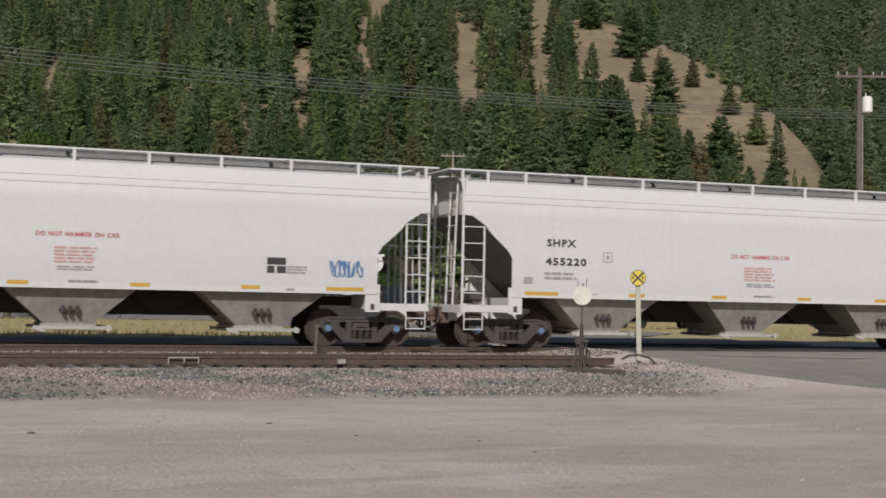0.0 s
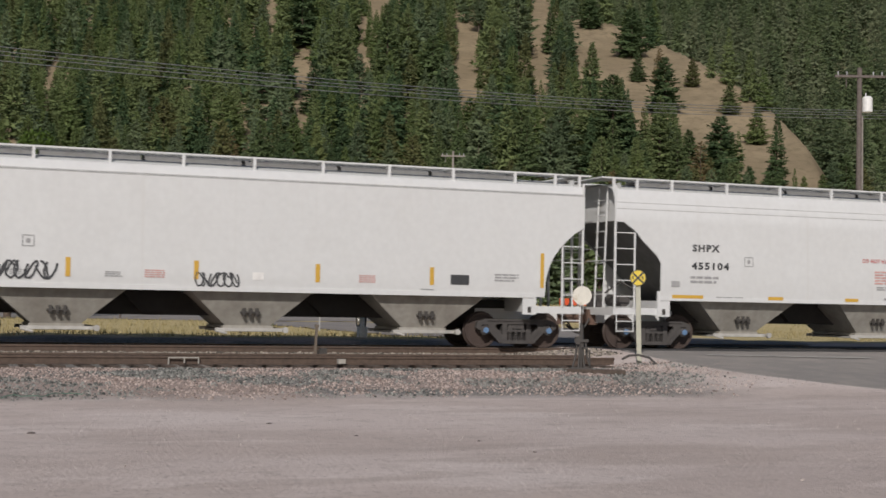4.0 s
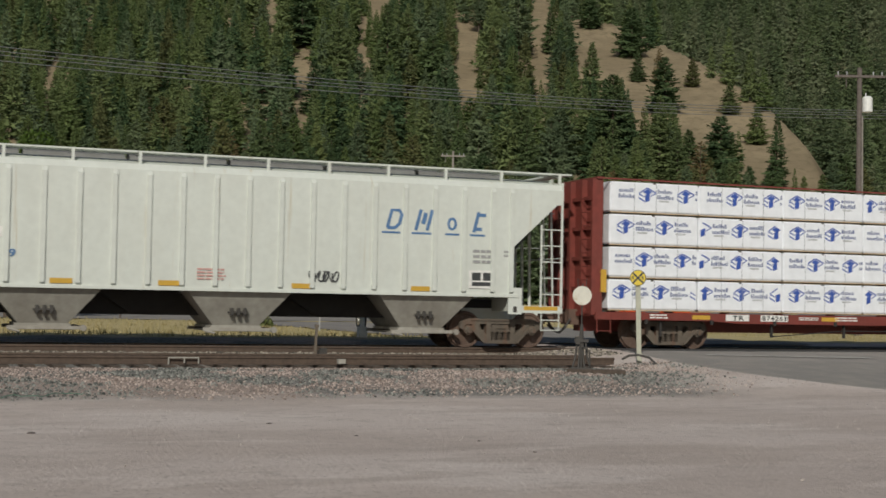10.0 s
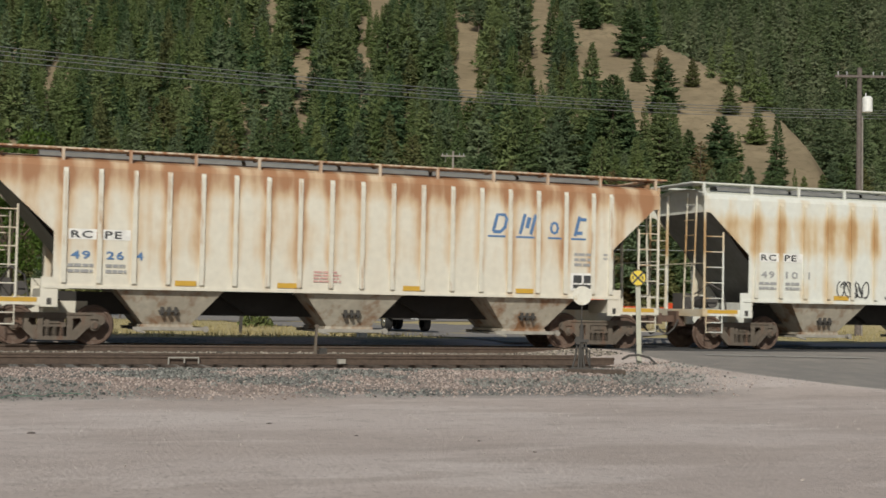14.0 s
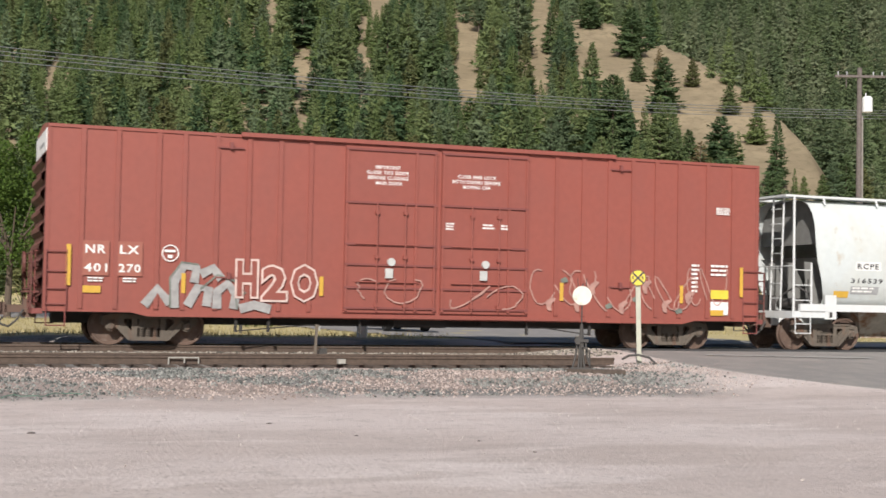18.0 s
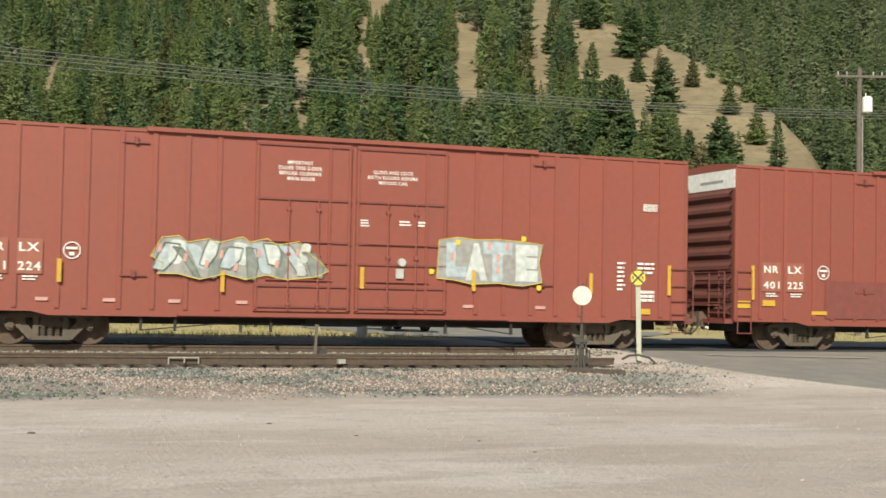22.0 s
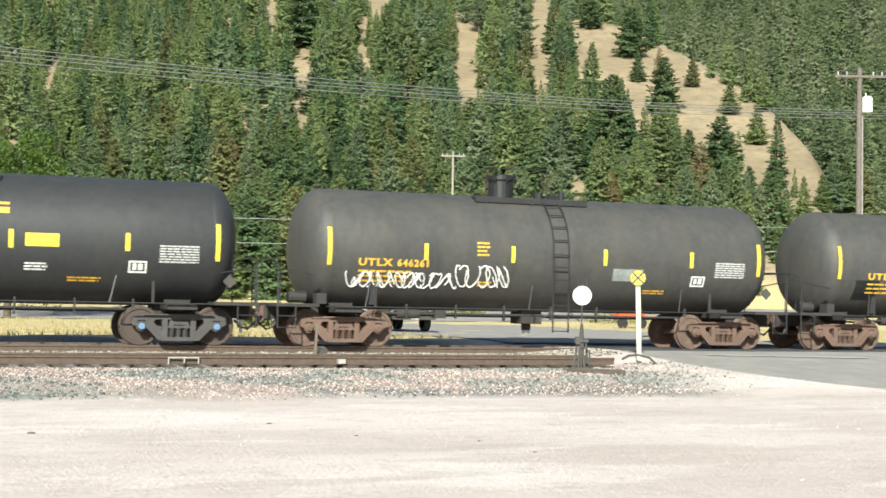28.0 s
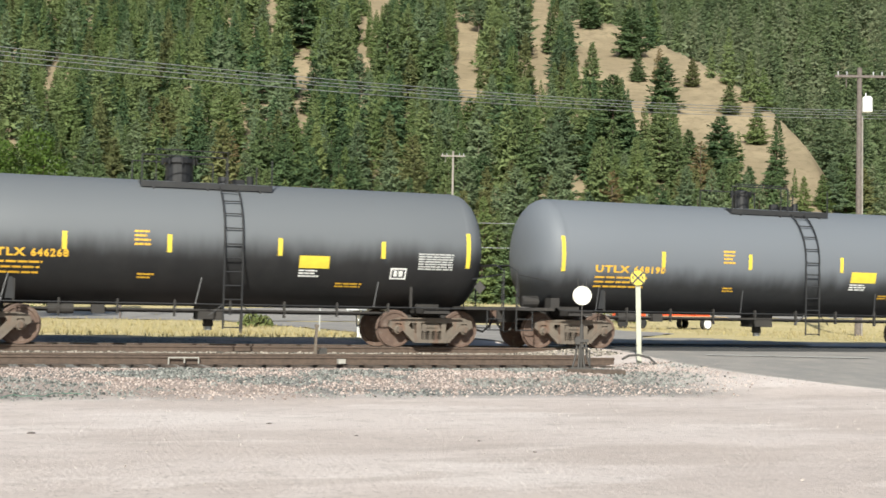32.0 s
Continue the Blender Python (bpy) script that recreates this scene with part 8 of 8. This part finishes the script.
def wires():
    for k, dz in enumerate((0.0, -0.11, -0.20, -0.36)):
        def cable(bm):
            pts = []
            for i in range(49):
                t = i / 48
                pts.append((-14 + 80 * t, 10.0 + 22.0 * t + 0.25 * k, 9.44 + dz - 0.843 * t + 5.23 * t * t + 0.1 * abs(dz) * t))
            pipe(bm, pts, 0.014, 5)
        single("power_line", cable, "wire", "thin grey overhead power line", "cable", group="power lines above the track")
    # low service lines beyond the field
    for far, z in ((81.0, 5.9), (80.5, 4.45)):
        def service(bm):
            pts = []
            for i in range(25):
                side = -36 + 3 * i
                pts.append((EYE.x + far * math.sin(YAW) + side * math.cos(YAW), EYE.y + far * math.cos(YAW) - side * math.sin(YAW), z + 0.25 * (side / 36) ** 2))
            pipe(bm, pts, 0.018, 5)
        single("service_line", service, "wire", "thin grey service line beyond the field", "cable", group="service lines beyond the field")


# ---- crossing signs and signals ----
def octagon(r, y, x0=0.0, z0=0.0):
    return [(x0 + r * math.cos(math.pi / 8 + k * math.pi / 4), z0 + r * math.sin(math.pi / 8 + k * math.pi / 4)) for k in range(8)]


def circle(r, n=28, x0=0.0, z0=0.0):
    return [(x0 + r * math.cos(k * math.tau / n), z0 + r * math.sin(k * math.tau / n)) for k in range(n)]


def warning_sign(x, y):
    z = land(x, y)
    s = thing("railroad_warning_sign", "round yellow sign with black cross on pale leaning post", "sign")
    s.matrix_basis = Matrix.Translation((x, y, z)) @ Matrix.Rotation(-YAW - radians(2), 4, "Z") @ Matrix.Rotation(radians(-1.6), 4, "Y")
    part("post", lambda bm: (bx(bm, -0.056, 0.056, -0.02, 0.02, -0.2, 1.95), bx(bm, -0.056, -0.046, -0.05, -0.02, -0.2, 1.95), bx(bm, 0.046, 0.056, -0.05, -0.02, -0.2, 1.95)), "sign_post", s, "pale green-white steel channel post")
    b = part("disc", lambda bm: slab(bm, circle(0.19, 28, 0, 2.02), -0.065, -0.055), "bright_yellow", s)

    def cross(bm):
        for q in (1, -1):
            stroke(bm, flat_face(-0.068), [(-0.125 * q, 2.02 - 0.125), (0.125 * q, 2.02 + 0.125)], 0.042, 0.001 * q)
        pts = circle(0.188, 28)
        strip(bm, [[(a * q, -0.067, 2.02 + c * q) for a, c in pts + pts[:1]] for q in (1.0, 0.93)])
    part("cross", cross, "letter_black", b, "black diagonal cross and rim")
    for k in (-0.115, 0.115):
        o = lettering(b, "R", "letter_black", flat_face(-0.068), k - 0.033, k + 0.033, 1.975, 2.065, "black letter R", 0.010)


def switch_stand(x, y):
    z = land(x, y) + 0.06
    s = thing("switch_stand", "rusty switch stand with a white round target disc", "switch stand")
    s.matrix_basis = Matrix.Translation((x, y, z)) @ Matrix.Rotation(-YAW, 4, "Z")

    def base(bm):
        bx(bm, -0.30, 0.95, -0.10, 0.10, -0.10, 0.02)
        bx(bm, -0.30, 0.95, 0.45, 0.65, -0.12, 0.0)
    part("head_block", base, "tie_wood", s, "timber head blocks")

    def stand(bm):
        for a in (-0.20, -0.07, 0.07, 0.20):
            pipe(bm, [(a, -0.05, 0.02), (a * 0.6, 0.0, 0.30), (a * 0.45, 0.0, 0.62)], 0.022)
        bx(bm, -0.24, 0.24, -0.1, 0.1, 0.02, 0.06)
        bx(bm, -0.15, 0.15, -0.05, 0.05, 0.60, 0.66)
        rod(bm, (0, 0, 0.05), (0, 0, 0.72), 0.03, 8)
        rod(bm, (0, 0, 0.66), (0, 0, 0.98), 0.05, 8, 0.035)
        pipe(bm, [(0.02, -0.05, 0.5), (0.16, -0.12, 0.42), (0.18, -0.12, 0.08)], 0.02)
        bx(bm, -0.13, -0.03, -0.06, 0.06, 0.55, 0.72)
    part("stand", stand, "steel_dark", s, "rusty cast stand with lever")
    part("spindle", lambda bm: rod(bm, (0, 0, 0.9), (0, 0, 1.5), 0.014, 8), "steel_dark", s)
    part("target", lambda bm: slab(bm, circle(0.205, 32, 0.0, 1.60), -0.02, -0.01), "target_white", s, "white round target disc")
    part("fork", lambda bm: [rod(bm, (k, 0, 1.75), (k * 1.25, 0, 1.97), 0.008, 5) for k in (-0.08, 0.08)] + [rod(bm, (0, 0, 1.78), (0.02, 0, 1.86), 0.015, 6)], "steel_dark", s, "thin lamp prongs")


def crossing_signal(x, y):
    z = -0.12
    s = thing("crossing_signal", "white level-crossing signal mast with crossbuck and dark lamps", "crossing signal")
    s.matrix_basis = Matrix.Translation((x, y, z)) @ Matrix.Rotation(radians(150) - YAW, 4, "Z")
    part("mast", lambda bm: (rod(bm, (0, 0, -0.1), (0, 0, 4.55), 0.07, 12), rod(bm, (0, 0, -0.1), (0, 0, 0.5), 0.16, 12), rod(bm, (0, 0, 4.5), (0, 0, 4.62), 0.085, 10)), "white_plain", s)
    for q in (1, -1):
        part("crossbuck_arm", lambda bm: slab(bm, [(-0.55 * q - 0.08, 3.40), (-0.55 * q + 0.08, 3.26), (0.55 * q + 0.08, 4.20), (0.55 * q - 0.08, 4.34)], -0.12 - 0.01 * q, -0.11 - 0.01 * q), "white_plain", s, "white crossbuck blade")
    part("sign_panel", lambda bm: bx(bm, -0.30, 0.30, -0.12, -0.10, 2.95, 3.22), "white_plain", s)
    part("lamp_arm", lambda bm: (bx(bm, -0.75, 0.75, -0.03, 0.03, 2.62, 2.70), bx(bm, -0.1, 0.1, -0.1, 0.1, 2.5, 2.8)), "white_plain", s)
    for k in (-0.6, 0.6):
        for q in (-1, 1):
            l = part("lamp", lambda bm: (rod(bm, (k, q * 0.12, 2.42), (k, q * 0.22, 2.42), 0.15, 18)), "white_plain" if q > 0 else "lens_dark", s, "round crossing lamp")
            part("background", lambda bm: rod(bm, (k, q * 0.23, 2.42), (k, q * 0.24, 2.42), 0.27, 20), "lens_dark" if q < 0 else "white_plain", l, "round backing board")
            part("hood", lambda bm: rod(bm, (k, q * 0.24, 2.50), (k, q * 0.5, 2.48), 0.10, 10), "lens_dark", l)
    part("mechanism", lambda bm: (bx(bm, -0.22, 0.22, 0.08, 0.55, 1.0, 1.75), bx(bm, -0.3, 0.3, 0.1, 0.45, 1.75, 1.95), bx(bm, 0.3, 0.55, 0.1, 0.4, 1.2, 1.5)), "white_plain", s, "white gate mechanism box")
    part("gate_arm", lambda bm: (bx(bm, 0.28, 0.34, 0.2, 0.3, 0.9, 4.3)), "white_plain", s, "raised white gate arm")
    part("bell", lambda bm: (bx(bm, 0.05, 0.62, -0.06, -0.02, 4.08, 4.14), rod(bm, (0.1, 0, 4.0), (0.25, 0, 4.12), 0.10, 10)), "white_plain", s, "small white bracket near the mast top")


def stop_sign(x, y):
    s = thing("stop_sign", "red octagonal stop sign on a thin post", "sign")
    s.matrix_basis = Matrix.Translation((x, y, land(x, y))) @ Matrix.Rotation(-YAW + radians(8), 4, "Z")
    part("post", lambda bm: bx(bm, -0.03, 0.03, 0, 0.04, -0.1, 2.4), "galvanised", s)
    p = part("plate", lambda bm: slab(bm, octagon(0.40, 0, 0, 2.05), -0.02, -0.01), "white_plain", s, "white-rimmed octagonal plate")
    part("face", lambda bm: slab(bm, octagon(0.37, 0, 0, 2.05), -0.026, -0.022), "stop_red", p, "red face")
    lettering(p, "STOP", "letter_white", flat_face(-0.03), -0.27, 0.27, 1.94, 2.16, "white word", 0.01)


# ---- vehicles beyond the track ----
def wheel(parent, x, y, r, side):
    t = part("wheel", lambda bm: strip(bm, [[(q * math.cos(a), yy, q * math.sin(a)) for q, yy in ((r * 0.6, -0.12), (r * 0.95, -0.13), (r, -0.08), (r, 0.08), (r * 0.95, 0.13), (r * 0.6, 0.12))] for a in [k * math.tau / 20 for k in range(21)]]), "tyre", parent, "black rubber tyre", pose(x, y, r), f"tyre_{r}")
    part("rim", lambda bm: (rod(bm, (0, side * 0.06, 0), (0, side * 0.135, 0), r * 0.60, 16), rod(bm, (0, side * 0.13, 0), (0, side * 0.15, 0), r * 0.18, 10)), "chrome", t, "bright metal rim", None, f"rim_{r}_{side}")


def pickup(x, y, turn):
    c = thing("pickup_truck", "dark grey pickup truck waiting at the crossing", "truck")
    c.matrix_basis = pose(x, y, land(24, y) + 0.04, 0, 0, turn)

    def body(bm):
        side = [(-2.7, 0.62), (-2.75, 1.1), (-0.75, 1.12), (0.05, 1.15), (1.35, 1.12), (2.4, 1.05), (2.62, 0.95), (2.66, 0.62), (2.2, 0.48), (-2.3, 0.5)]
        slab(bm, side, -0.93, 0.93)
        bmesh.ops.bevel(bm, geom=bm.edges[:], offset=0.06, segments=2, affect="EDGES")
    part("body", body, "car_dark", c, smooth=True)
    part("cab", lambda bm: (frustum(bm, -0.75, 1.35, -0.9, 0.9, 1.12, -0.55, 0.65, -0.72, 0.72, 1.85)), "car_dark", c)
    part("windshield", lambda bm: bm.faces.new([bm.verts.new(p) for p in ((1.30, -0.80, 1.18), (1.30, 0.80, 1.18), (0.72, 0.66, 1.80), (0.72, -0.66, 1.80))]), "glass_dark", c)
    for s in (-1, 1):
        part("side_window", lambda bm: bm.faces.new([bm.verts.new(p) for p in ((-0.6, s * 0.905, 1.2), (1.05, s * 0.905, 1.2), (0.6, s * 0.755, 1.78), (-0.48, s * 0.755, 1.78))]), "glass_dark", c)
        part("headlight", lambda bm: bx(bm, 2.58, 2.69, *sorted((s * 0.6, s * 0.86)), 0.80, 0.98), "chrome", c)
        part("marker_light", lambda bm: bx(bm, 2.6, 2.70, *sorted((s * 0.62, s * 0.84)), 0.68, 0.74), "orange", c)
        for wx in (-1.75, 1.75):
            wheel(c, wx, s * 0.82, 0.40, s)
    part("grille", lambda bm: (bx(bm, 2.66, 2.70, -0.55, 0.55, 0.78, 0.98), bx(bm, 2.69, 2.715, -0.55, 0.55, 0.86, 0.89)), "steel_dark", c)
    part("bumper", lambda bm: bx(bm, 2.6, 2.82, -0.9, 0.9, 0.48, 0.66), "steel_dark", c)
    part("number_plate", lambda bm: bx(bm, 2.825, 2.835, -0.16, 0.16, 0.50, 0.64), "white_plain", c, "blank white plate")


def white_camper(x, y, turn, length, height, label):
    c = thing("camper_vehicle", label, "vehicle", "white vehicles beyond the field")
    c.matrix_basis = pose(x, y, land(x, y), 0, 0, turn)

    def shell(bm):
        bx(bm, -length / 2, length / 2, -1.1, 1.1, 0.55, height)
        bmesh.ops.bevel(bm, geom=bm.edges[:], offset=0.12, segments=2, affect="EDGES")
    part("body", shell, "white_plain", c, smooth=True)
    for k in (-0.3, 0.1):
        part("window", lambda bm: bx(bm, k * length, k * length + 0.6, -1.115, -1.10, height * 0.55, height * 0.8), "glass_dark", c)
    part("stripe", lambda bm: bx(bm, -length / 2 + 0.1, length / 2 - 0.1, -1.112, -1.10, height * 0.42, height * 0.47), "letter_grey", c)
    for wx in (-length * 0.3, length * 0.3):
        for s in (-1, 1):
            wheel(c, wx, s * 0.95, 0.36, s)


def farm_trailer(x, y, turn):
    c = thing("flat_trailer", "tan flat trailer with white wheels carrying orange gear", "trailer")
    c.matrix_basis = pose(x, y, land(x, y), 0, 0, turn)
    part("bed", lambda bm: (bx(bm, -2.2, 2.2, -0.9, 0.9, 0.62, 0.78), bx(bm, 2.2, 3.4, -0.06, 0.06, 0.55, 0.65)), "timber", c)
    for wx in (0.5,):
        for s in (-1, 1):
            wheel(c, wx, s * 1.0, 0.36, s)
    part("load", lambda bm: (bx(bm, -1.6, -0.2, -0.5, 0.5, 0.78, 1.25), bx(bm, -1.2, -0.4, -0.4, 0.4, 1.25, 1.5), bx(bm, 0.4, 1.4, -0.3, 0.3, 0.78, 0.98)), "orange", c, "orange machinery on the bed")
    part("hub_disc", lambda bm: rod(bm, (0.5, -1.14, 0.36), (0.5, -1.16, 0.36), 0.26, 18), "white_plain", c, "white wheel disc")


def red_implement(x, y, turn, length):
    c = thing("farm_implement", "low red farm implement on the grass", "machine", "red machines on the field")
    c.matrix_basis = pose(x, y, land(x, y), 0, 0, turn)
    part("body", lambda bm: (bx(bm, -length / 2, length / 2, -0.4, 0.4, 0.5, 0.95), bx(bm, -length / 4, length / 5, -0.3, 0.3, 0.95, 1.25)), "orange", c)
    for s in (-0.35, 0.35):
        part("wheel", lambda bm: rod(bm, (s * length, -0.45, 0.3), (s * length, -0.3, 0.3), 0.3, 14), "tyre", c)


# ---- small things by the track ----
def trackside():
    single("marker_post", lambda bm: (bx(bm, -0.03, 0.03, -0.02, 0.02, -0.1, 0.66), bx(bm, -0.05, 0.05, -0.03, 0.03, 0.60, 0.66)), "truck_brown", "short brown steel post beside the main rail", "post", pose(8.87, -1.9, -0.10, 0, 3, 0))
    single("stake", lambda bm: slab(bm, [(-0.05, -0.1), (0.05, -0.1), (0.075, 0.74), (-0.02, 0.74)], -0.05, 0.05), "steel_dark", "short dark leaning stake in the dry grass", "post", pose(10.3, 13.1, land(10.3, 13.1)))
    single("rail_stop", lambda bm: (bx(bm, -0.09, 0.09, -0.1, 0.1, -0.05, 0.16), bx(bm, -0.05, 0.10, -0.08, 0.08, 0.1, 0.2)), "steel_dark", "small black iron block beside the rail", "block", pose(8.85, -2.6, -0.18))
    single("white_bracket", lambda bm: (bx(bm, 0, 0.66, -0.02, 0.0, 0.13, 0.16), bx(bm, 0, 0.03, -0.02, 0.0, 0.0, 0.13), bx(bm, 0.33, 0.36, -0.02, 0.0, 0.03, 0.13), bx(bm, 0.63, 0.66, -0.02, 0.0, 0.02, 0.13)), "hopper_grey", "pale painted bracket on the side rail", "bracket", pose(4.87, -4.87, -0.27))
    single("tie_plate", lambda bm: bx(bm, 0, 0.16, -0.08, 0.06, 0, 0.10), "hopper_grey", "pale stone block on the side rail", "block", pose(8.55, -4.95, -0.24))
    single("old_hose", lambda bm: pipe(bm, [(15.35, -5.3, -0.10), (15.55, -5.25, -0.02), (15.75, -5.35, 0.0), (15.95, -5.5, -0.06), (16.1, -5.6, -0.22)], 0.03), "steel_dark", "short dark tube curving up from the gravel", "hose")
    rnd = random.Random(12)
    pts = [(1.25 + 0.11 * k, -10.55 + 0.12 * math.sin(k * 0.9) + 0.03 * k, 0) for k in range(13)]
    single("green_rope", lambda bm: pipe(bm, [(x, y, land(x, y) + 0.03 + 0.03 * abs(math.sin(k))) for k, (x, y, _) in enumerate(pts)], 0.010, 5), "rope_green", "frayed green rope lying on the gravel", "rope")
    # loose stones along the ballast
    def stones(n, region, smin, smax, mat, label, seed):
        r2 = random.Random(seed)
        pts, faces = [], []
        for _ in range(n):
            x, y = region(r2)
            s = r2.uniform(smin, smax)
            z = land(x, y) + s * 0.2
            k = len(pts)
            a0 = r2.uniform(0, 6.28)
            hts = s * r2.uniform(0.5, 0.9)
            for j in range(5):
                a = a0 + j * math.tau / 5
                q = s * r2.uniform(0.7, 1.15)
                pts.append((x + q * math.cos(a), y + q * math.sin(a), z - s * 0.35))
            for j in range(4):
                a = a0 + 0.5 + j * math.tau / 4
                q = s * r2.uniform(0.35, 0.7)
                pts.append((x + q * math.cos(a), y + q * math.sin(a), z + hts * r2.uniform(0.6, 1)))
            faces += [(k, k + 1, k + 5), (k + 1, k + 6, k + 5), (k + 1, k + 2, k + 6), (k + 2, k + 7, k + 6), (k + 2, k + 3, k + 7), (k + 3, k + 4, k + 8), (k + 3, k + 8, k + 7), (k + 4, k, k + 5), (k + 4, k + 5, k + 8), (k + 5, k + 6, k + 7), (k + 5, k + 7, k + 8)]
        me = bpy.data.meshes.new("stones")
        me.from_pydata(pts, [], faces)
        me.materials.append(M[mat])
        tagged(new("ballast_stones", me), label, "gravel", kind="stuff")
    def bank(r, tone):
        """A spot on the ballast bank, in patches of one tone."""
        while True:
            x, y = r.uniform(-2.5, 17.0), -11.0 + 6.0 * r.random() ** 0.75
            wob = 0.9 * noise.noise(Vector((x * 0.45, 2.0, 0)))
            edge = smooth_step(-11.0 + wob * 0.6, -10.0 + wob * 0.6, y) * (1 - smooth_step(13.5 + wob, 17.0 + wob, x - 0.35 * (y + 8)))
            patch_of = noise.noise(Vector((x * 0.32, y * 0.55, 8.0))) + 0.35 * noise.noise(Vector((x * 1.3, y * 1.3, 2.0)))
            want = smooth_step(-0.06, 0.20, patch_of)
            if r.random() < edge and r.random() < (want if tone == "grey" else 1 - want):
                return x, y
    stones(7500, lambda r: bank(r, "grey"), 0.014, 0.044, "stone_grey", "loose crushed blue-grey ballast stones", 3)
    stones(10000, lambda r: bank(r, "pink"), 0.012, 0.036, "stone_pink", "loose crushed pinkish ballast stones", 6)
    stones(3800, lambda r: (r.uniform(-2, 16.5), r.uniform(-3.2, -1.1)), 0.02, 0.055, "stone_mix", "loose crushed ballast stones between the tracks", 4)
    stones(900, lambda r: (r.uniform(13, 19), r.uniform(-9.5, -4.6)), 0.008, 0.022, "stone_pink", "small stones beside the crossing", 7)
    stones(520, lambda r: (r.uniform(-2, 22), -10.5 - 12 * r.random() ** 1.4), 0.005, 0.016, "stone_dull", "scattered pebbles on the dirt lot", 5)
    for x, y, w in ((1.34, -16.04, 0.055), (4.59, -15.2, 0.045), (6.63, -17.97, 0.032), (6.71, -19.5, 0.03), (5.28, -17.1, 0.03)):
        def clod(bm, w=w):
            strip(bm, [[(w * q * math.cos(k * 1.047) * (1 + 0.25 * math.sin(k * 2.3)), 0.6 * w * q * math.sin(k * 1.047), h * w) for k in range(6)] for q, h in ((1.0, -0.1), (0.9, 0.2), (0.4, 0.42), (0.02, 0.45))], close=True)
        single("stone", clod, "stone_dark", "small dark stone on the dirt lot", "stone", pose(x, y, land(x, y)), "stones on the lot")
    # dry tufts and weeds at the field edge
    r2 = random.Random(31)
    pts, faces = [], []
    for _ in range(17000):
        x, y = r2.uniform(-14, 62), 5.5 + 60 * r2.random() ** 1.5
        if 15.5 < x < 33 and y < 44 or 43.5 < y < 57.5:
            continue
        z = land(x, y)
        h = r2.uniform(0.06, 0.20) + 0.10 * max(0.0, noise.noise(Vector((x * 0.3, y * 0.3, 6))))
        for j in range(3):
            a = r2.uniform(0, 6.28)
            k = len(pts)
            pts += [(x + 0.011 * math.cos(a), y + 0.011 * math.sin(a), z), (x - 0.011 * math.cos(a), y - 0.011 * math.sin(a), z), (x + 0.09 * math.cos(a + 1), y + 0.09 * math.sin(a + 1), z + h)]
            faces.append((k, k + 1, k + 2))
    me = bpy.data.meshes.new("tufts")
    me.from_pydata(pts, [], faces)
    me.materials.append(M["dry_grass"])
    tagged(new("dry_grass", me), "dry straw-coloured grass tufts on the field", "grass", kind="stuff")


def low_bushes():
    """Green shrubs along the field's far edge."""
    for k, (x, y, h, s) in enumerate(((14.0, 27, 0.55, 0.8), (40, 42, 1.0, 1.8), (-1, 52, 2.2, 2.6), (6, 56, 2.6, 2.4), (33, 50, 1.0, 1.5))):
        rnd = random.Random(200 + k)
        t = thing("shrub", "low green-yellow shrub in the dry grass", "shrub", "shrubs on the field")
        t.location = (x, y, land(x, y))
        pts, faces = [], []
        for _ in range(420):
            a, r = rnd.uniform(0, 6.28), s * math.sqrt(rnd.random())
            z = h * rnd.random() * math.sqrt(max(0.05, 1 - (r / s) ** 2))
            c = Vector((r * math.cos(a), r * math.sin(a), z + 0.05))
            n1 = Vector((rnd.gauss(0, 1), rnd.gauss(0, 1), rnd.gauss(0, 1))).normalized() * rnd.uniform(0.06, 0.13)
            n2 = n1.cross(Vector((rnd.gauss(0, 1), rnd.gauss(0, 1), rnd.gauss(0, 1)))).normalized() * 0.06
            i = len(pts)
            pts.extend((c + n1, c + n2, c - n1, c - n2))
            faces.append((i, i + 1, i + 2, i + 3))
        me = bpy.data.meshes.new("shrub_leaves")
        me.from_pydata([tuple(p) for p in pts], [], faces)
        me.materials.append(M["bush"])
        o = new("leaves", me)
        o.parent = t
        part("stem", lambda bm: [rod(bm, (0, 0, 0), (0.3 * s * math.cos(j), 0.3 * s * math.sin(j), 0.6 * h), 0.02, 5) for j in range(4)], "bark", t)


woods()
broadleaf(4.4, 46, 11.0, 3.6, 9, "leafy bright green tree at the field's edge", 2200)
broadleaf(29.3, 50.8, 7.6, 3.0, 10, "leafy green tree behind the track", 1800)
utility_pole(43.15, 22.7, 13.25, 0.17, "pole_wood", "tall brown timber pole with crossarm and white transformer", can=True, arm_len=2.5)
utility_pole(42.65, 77.8, 13.2, 0.13, "pale_pole", "pale timber pole with a crossarm", arm_len=2.1)
utility_pole(20.8, 80.7, 9.5, 0.13, "pale_pole", "pale leaning timber pole with two crossarms", arm_len=2.6, second=4.6)
utility_pole(10.6, 46.5, 5.0, 0.07, "pole_wood", "short dark pole with a white can", arms=True, can=True, arm_len=1.2)
wires()
warning_sign(15.9, -5.1)
switch_stand(13.3, -7.3)
crossing_signal(12.55, 6.2)
stop_sign(15.0, 19.9)
pickup(18.45, 21.0, -90)
white_camper(15.0, 72.2, 10, 2.5, 2.5, "white box van parked beyond the field")
white_camper(27.3, 67.6, -10, 2.2, 2.5, "white camper with dark windows beyond the field")
farm_trailer(40.5, 34.5, 10)
red_implement(37.6, 36.0, 0, 1.7)
red_implement(42.0, 51.0, 0, 3.0)
trackside()
low_bushes()

motions()
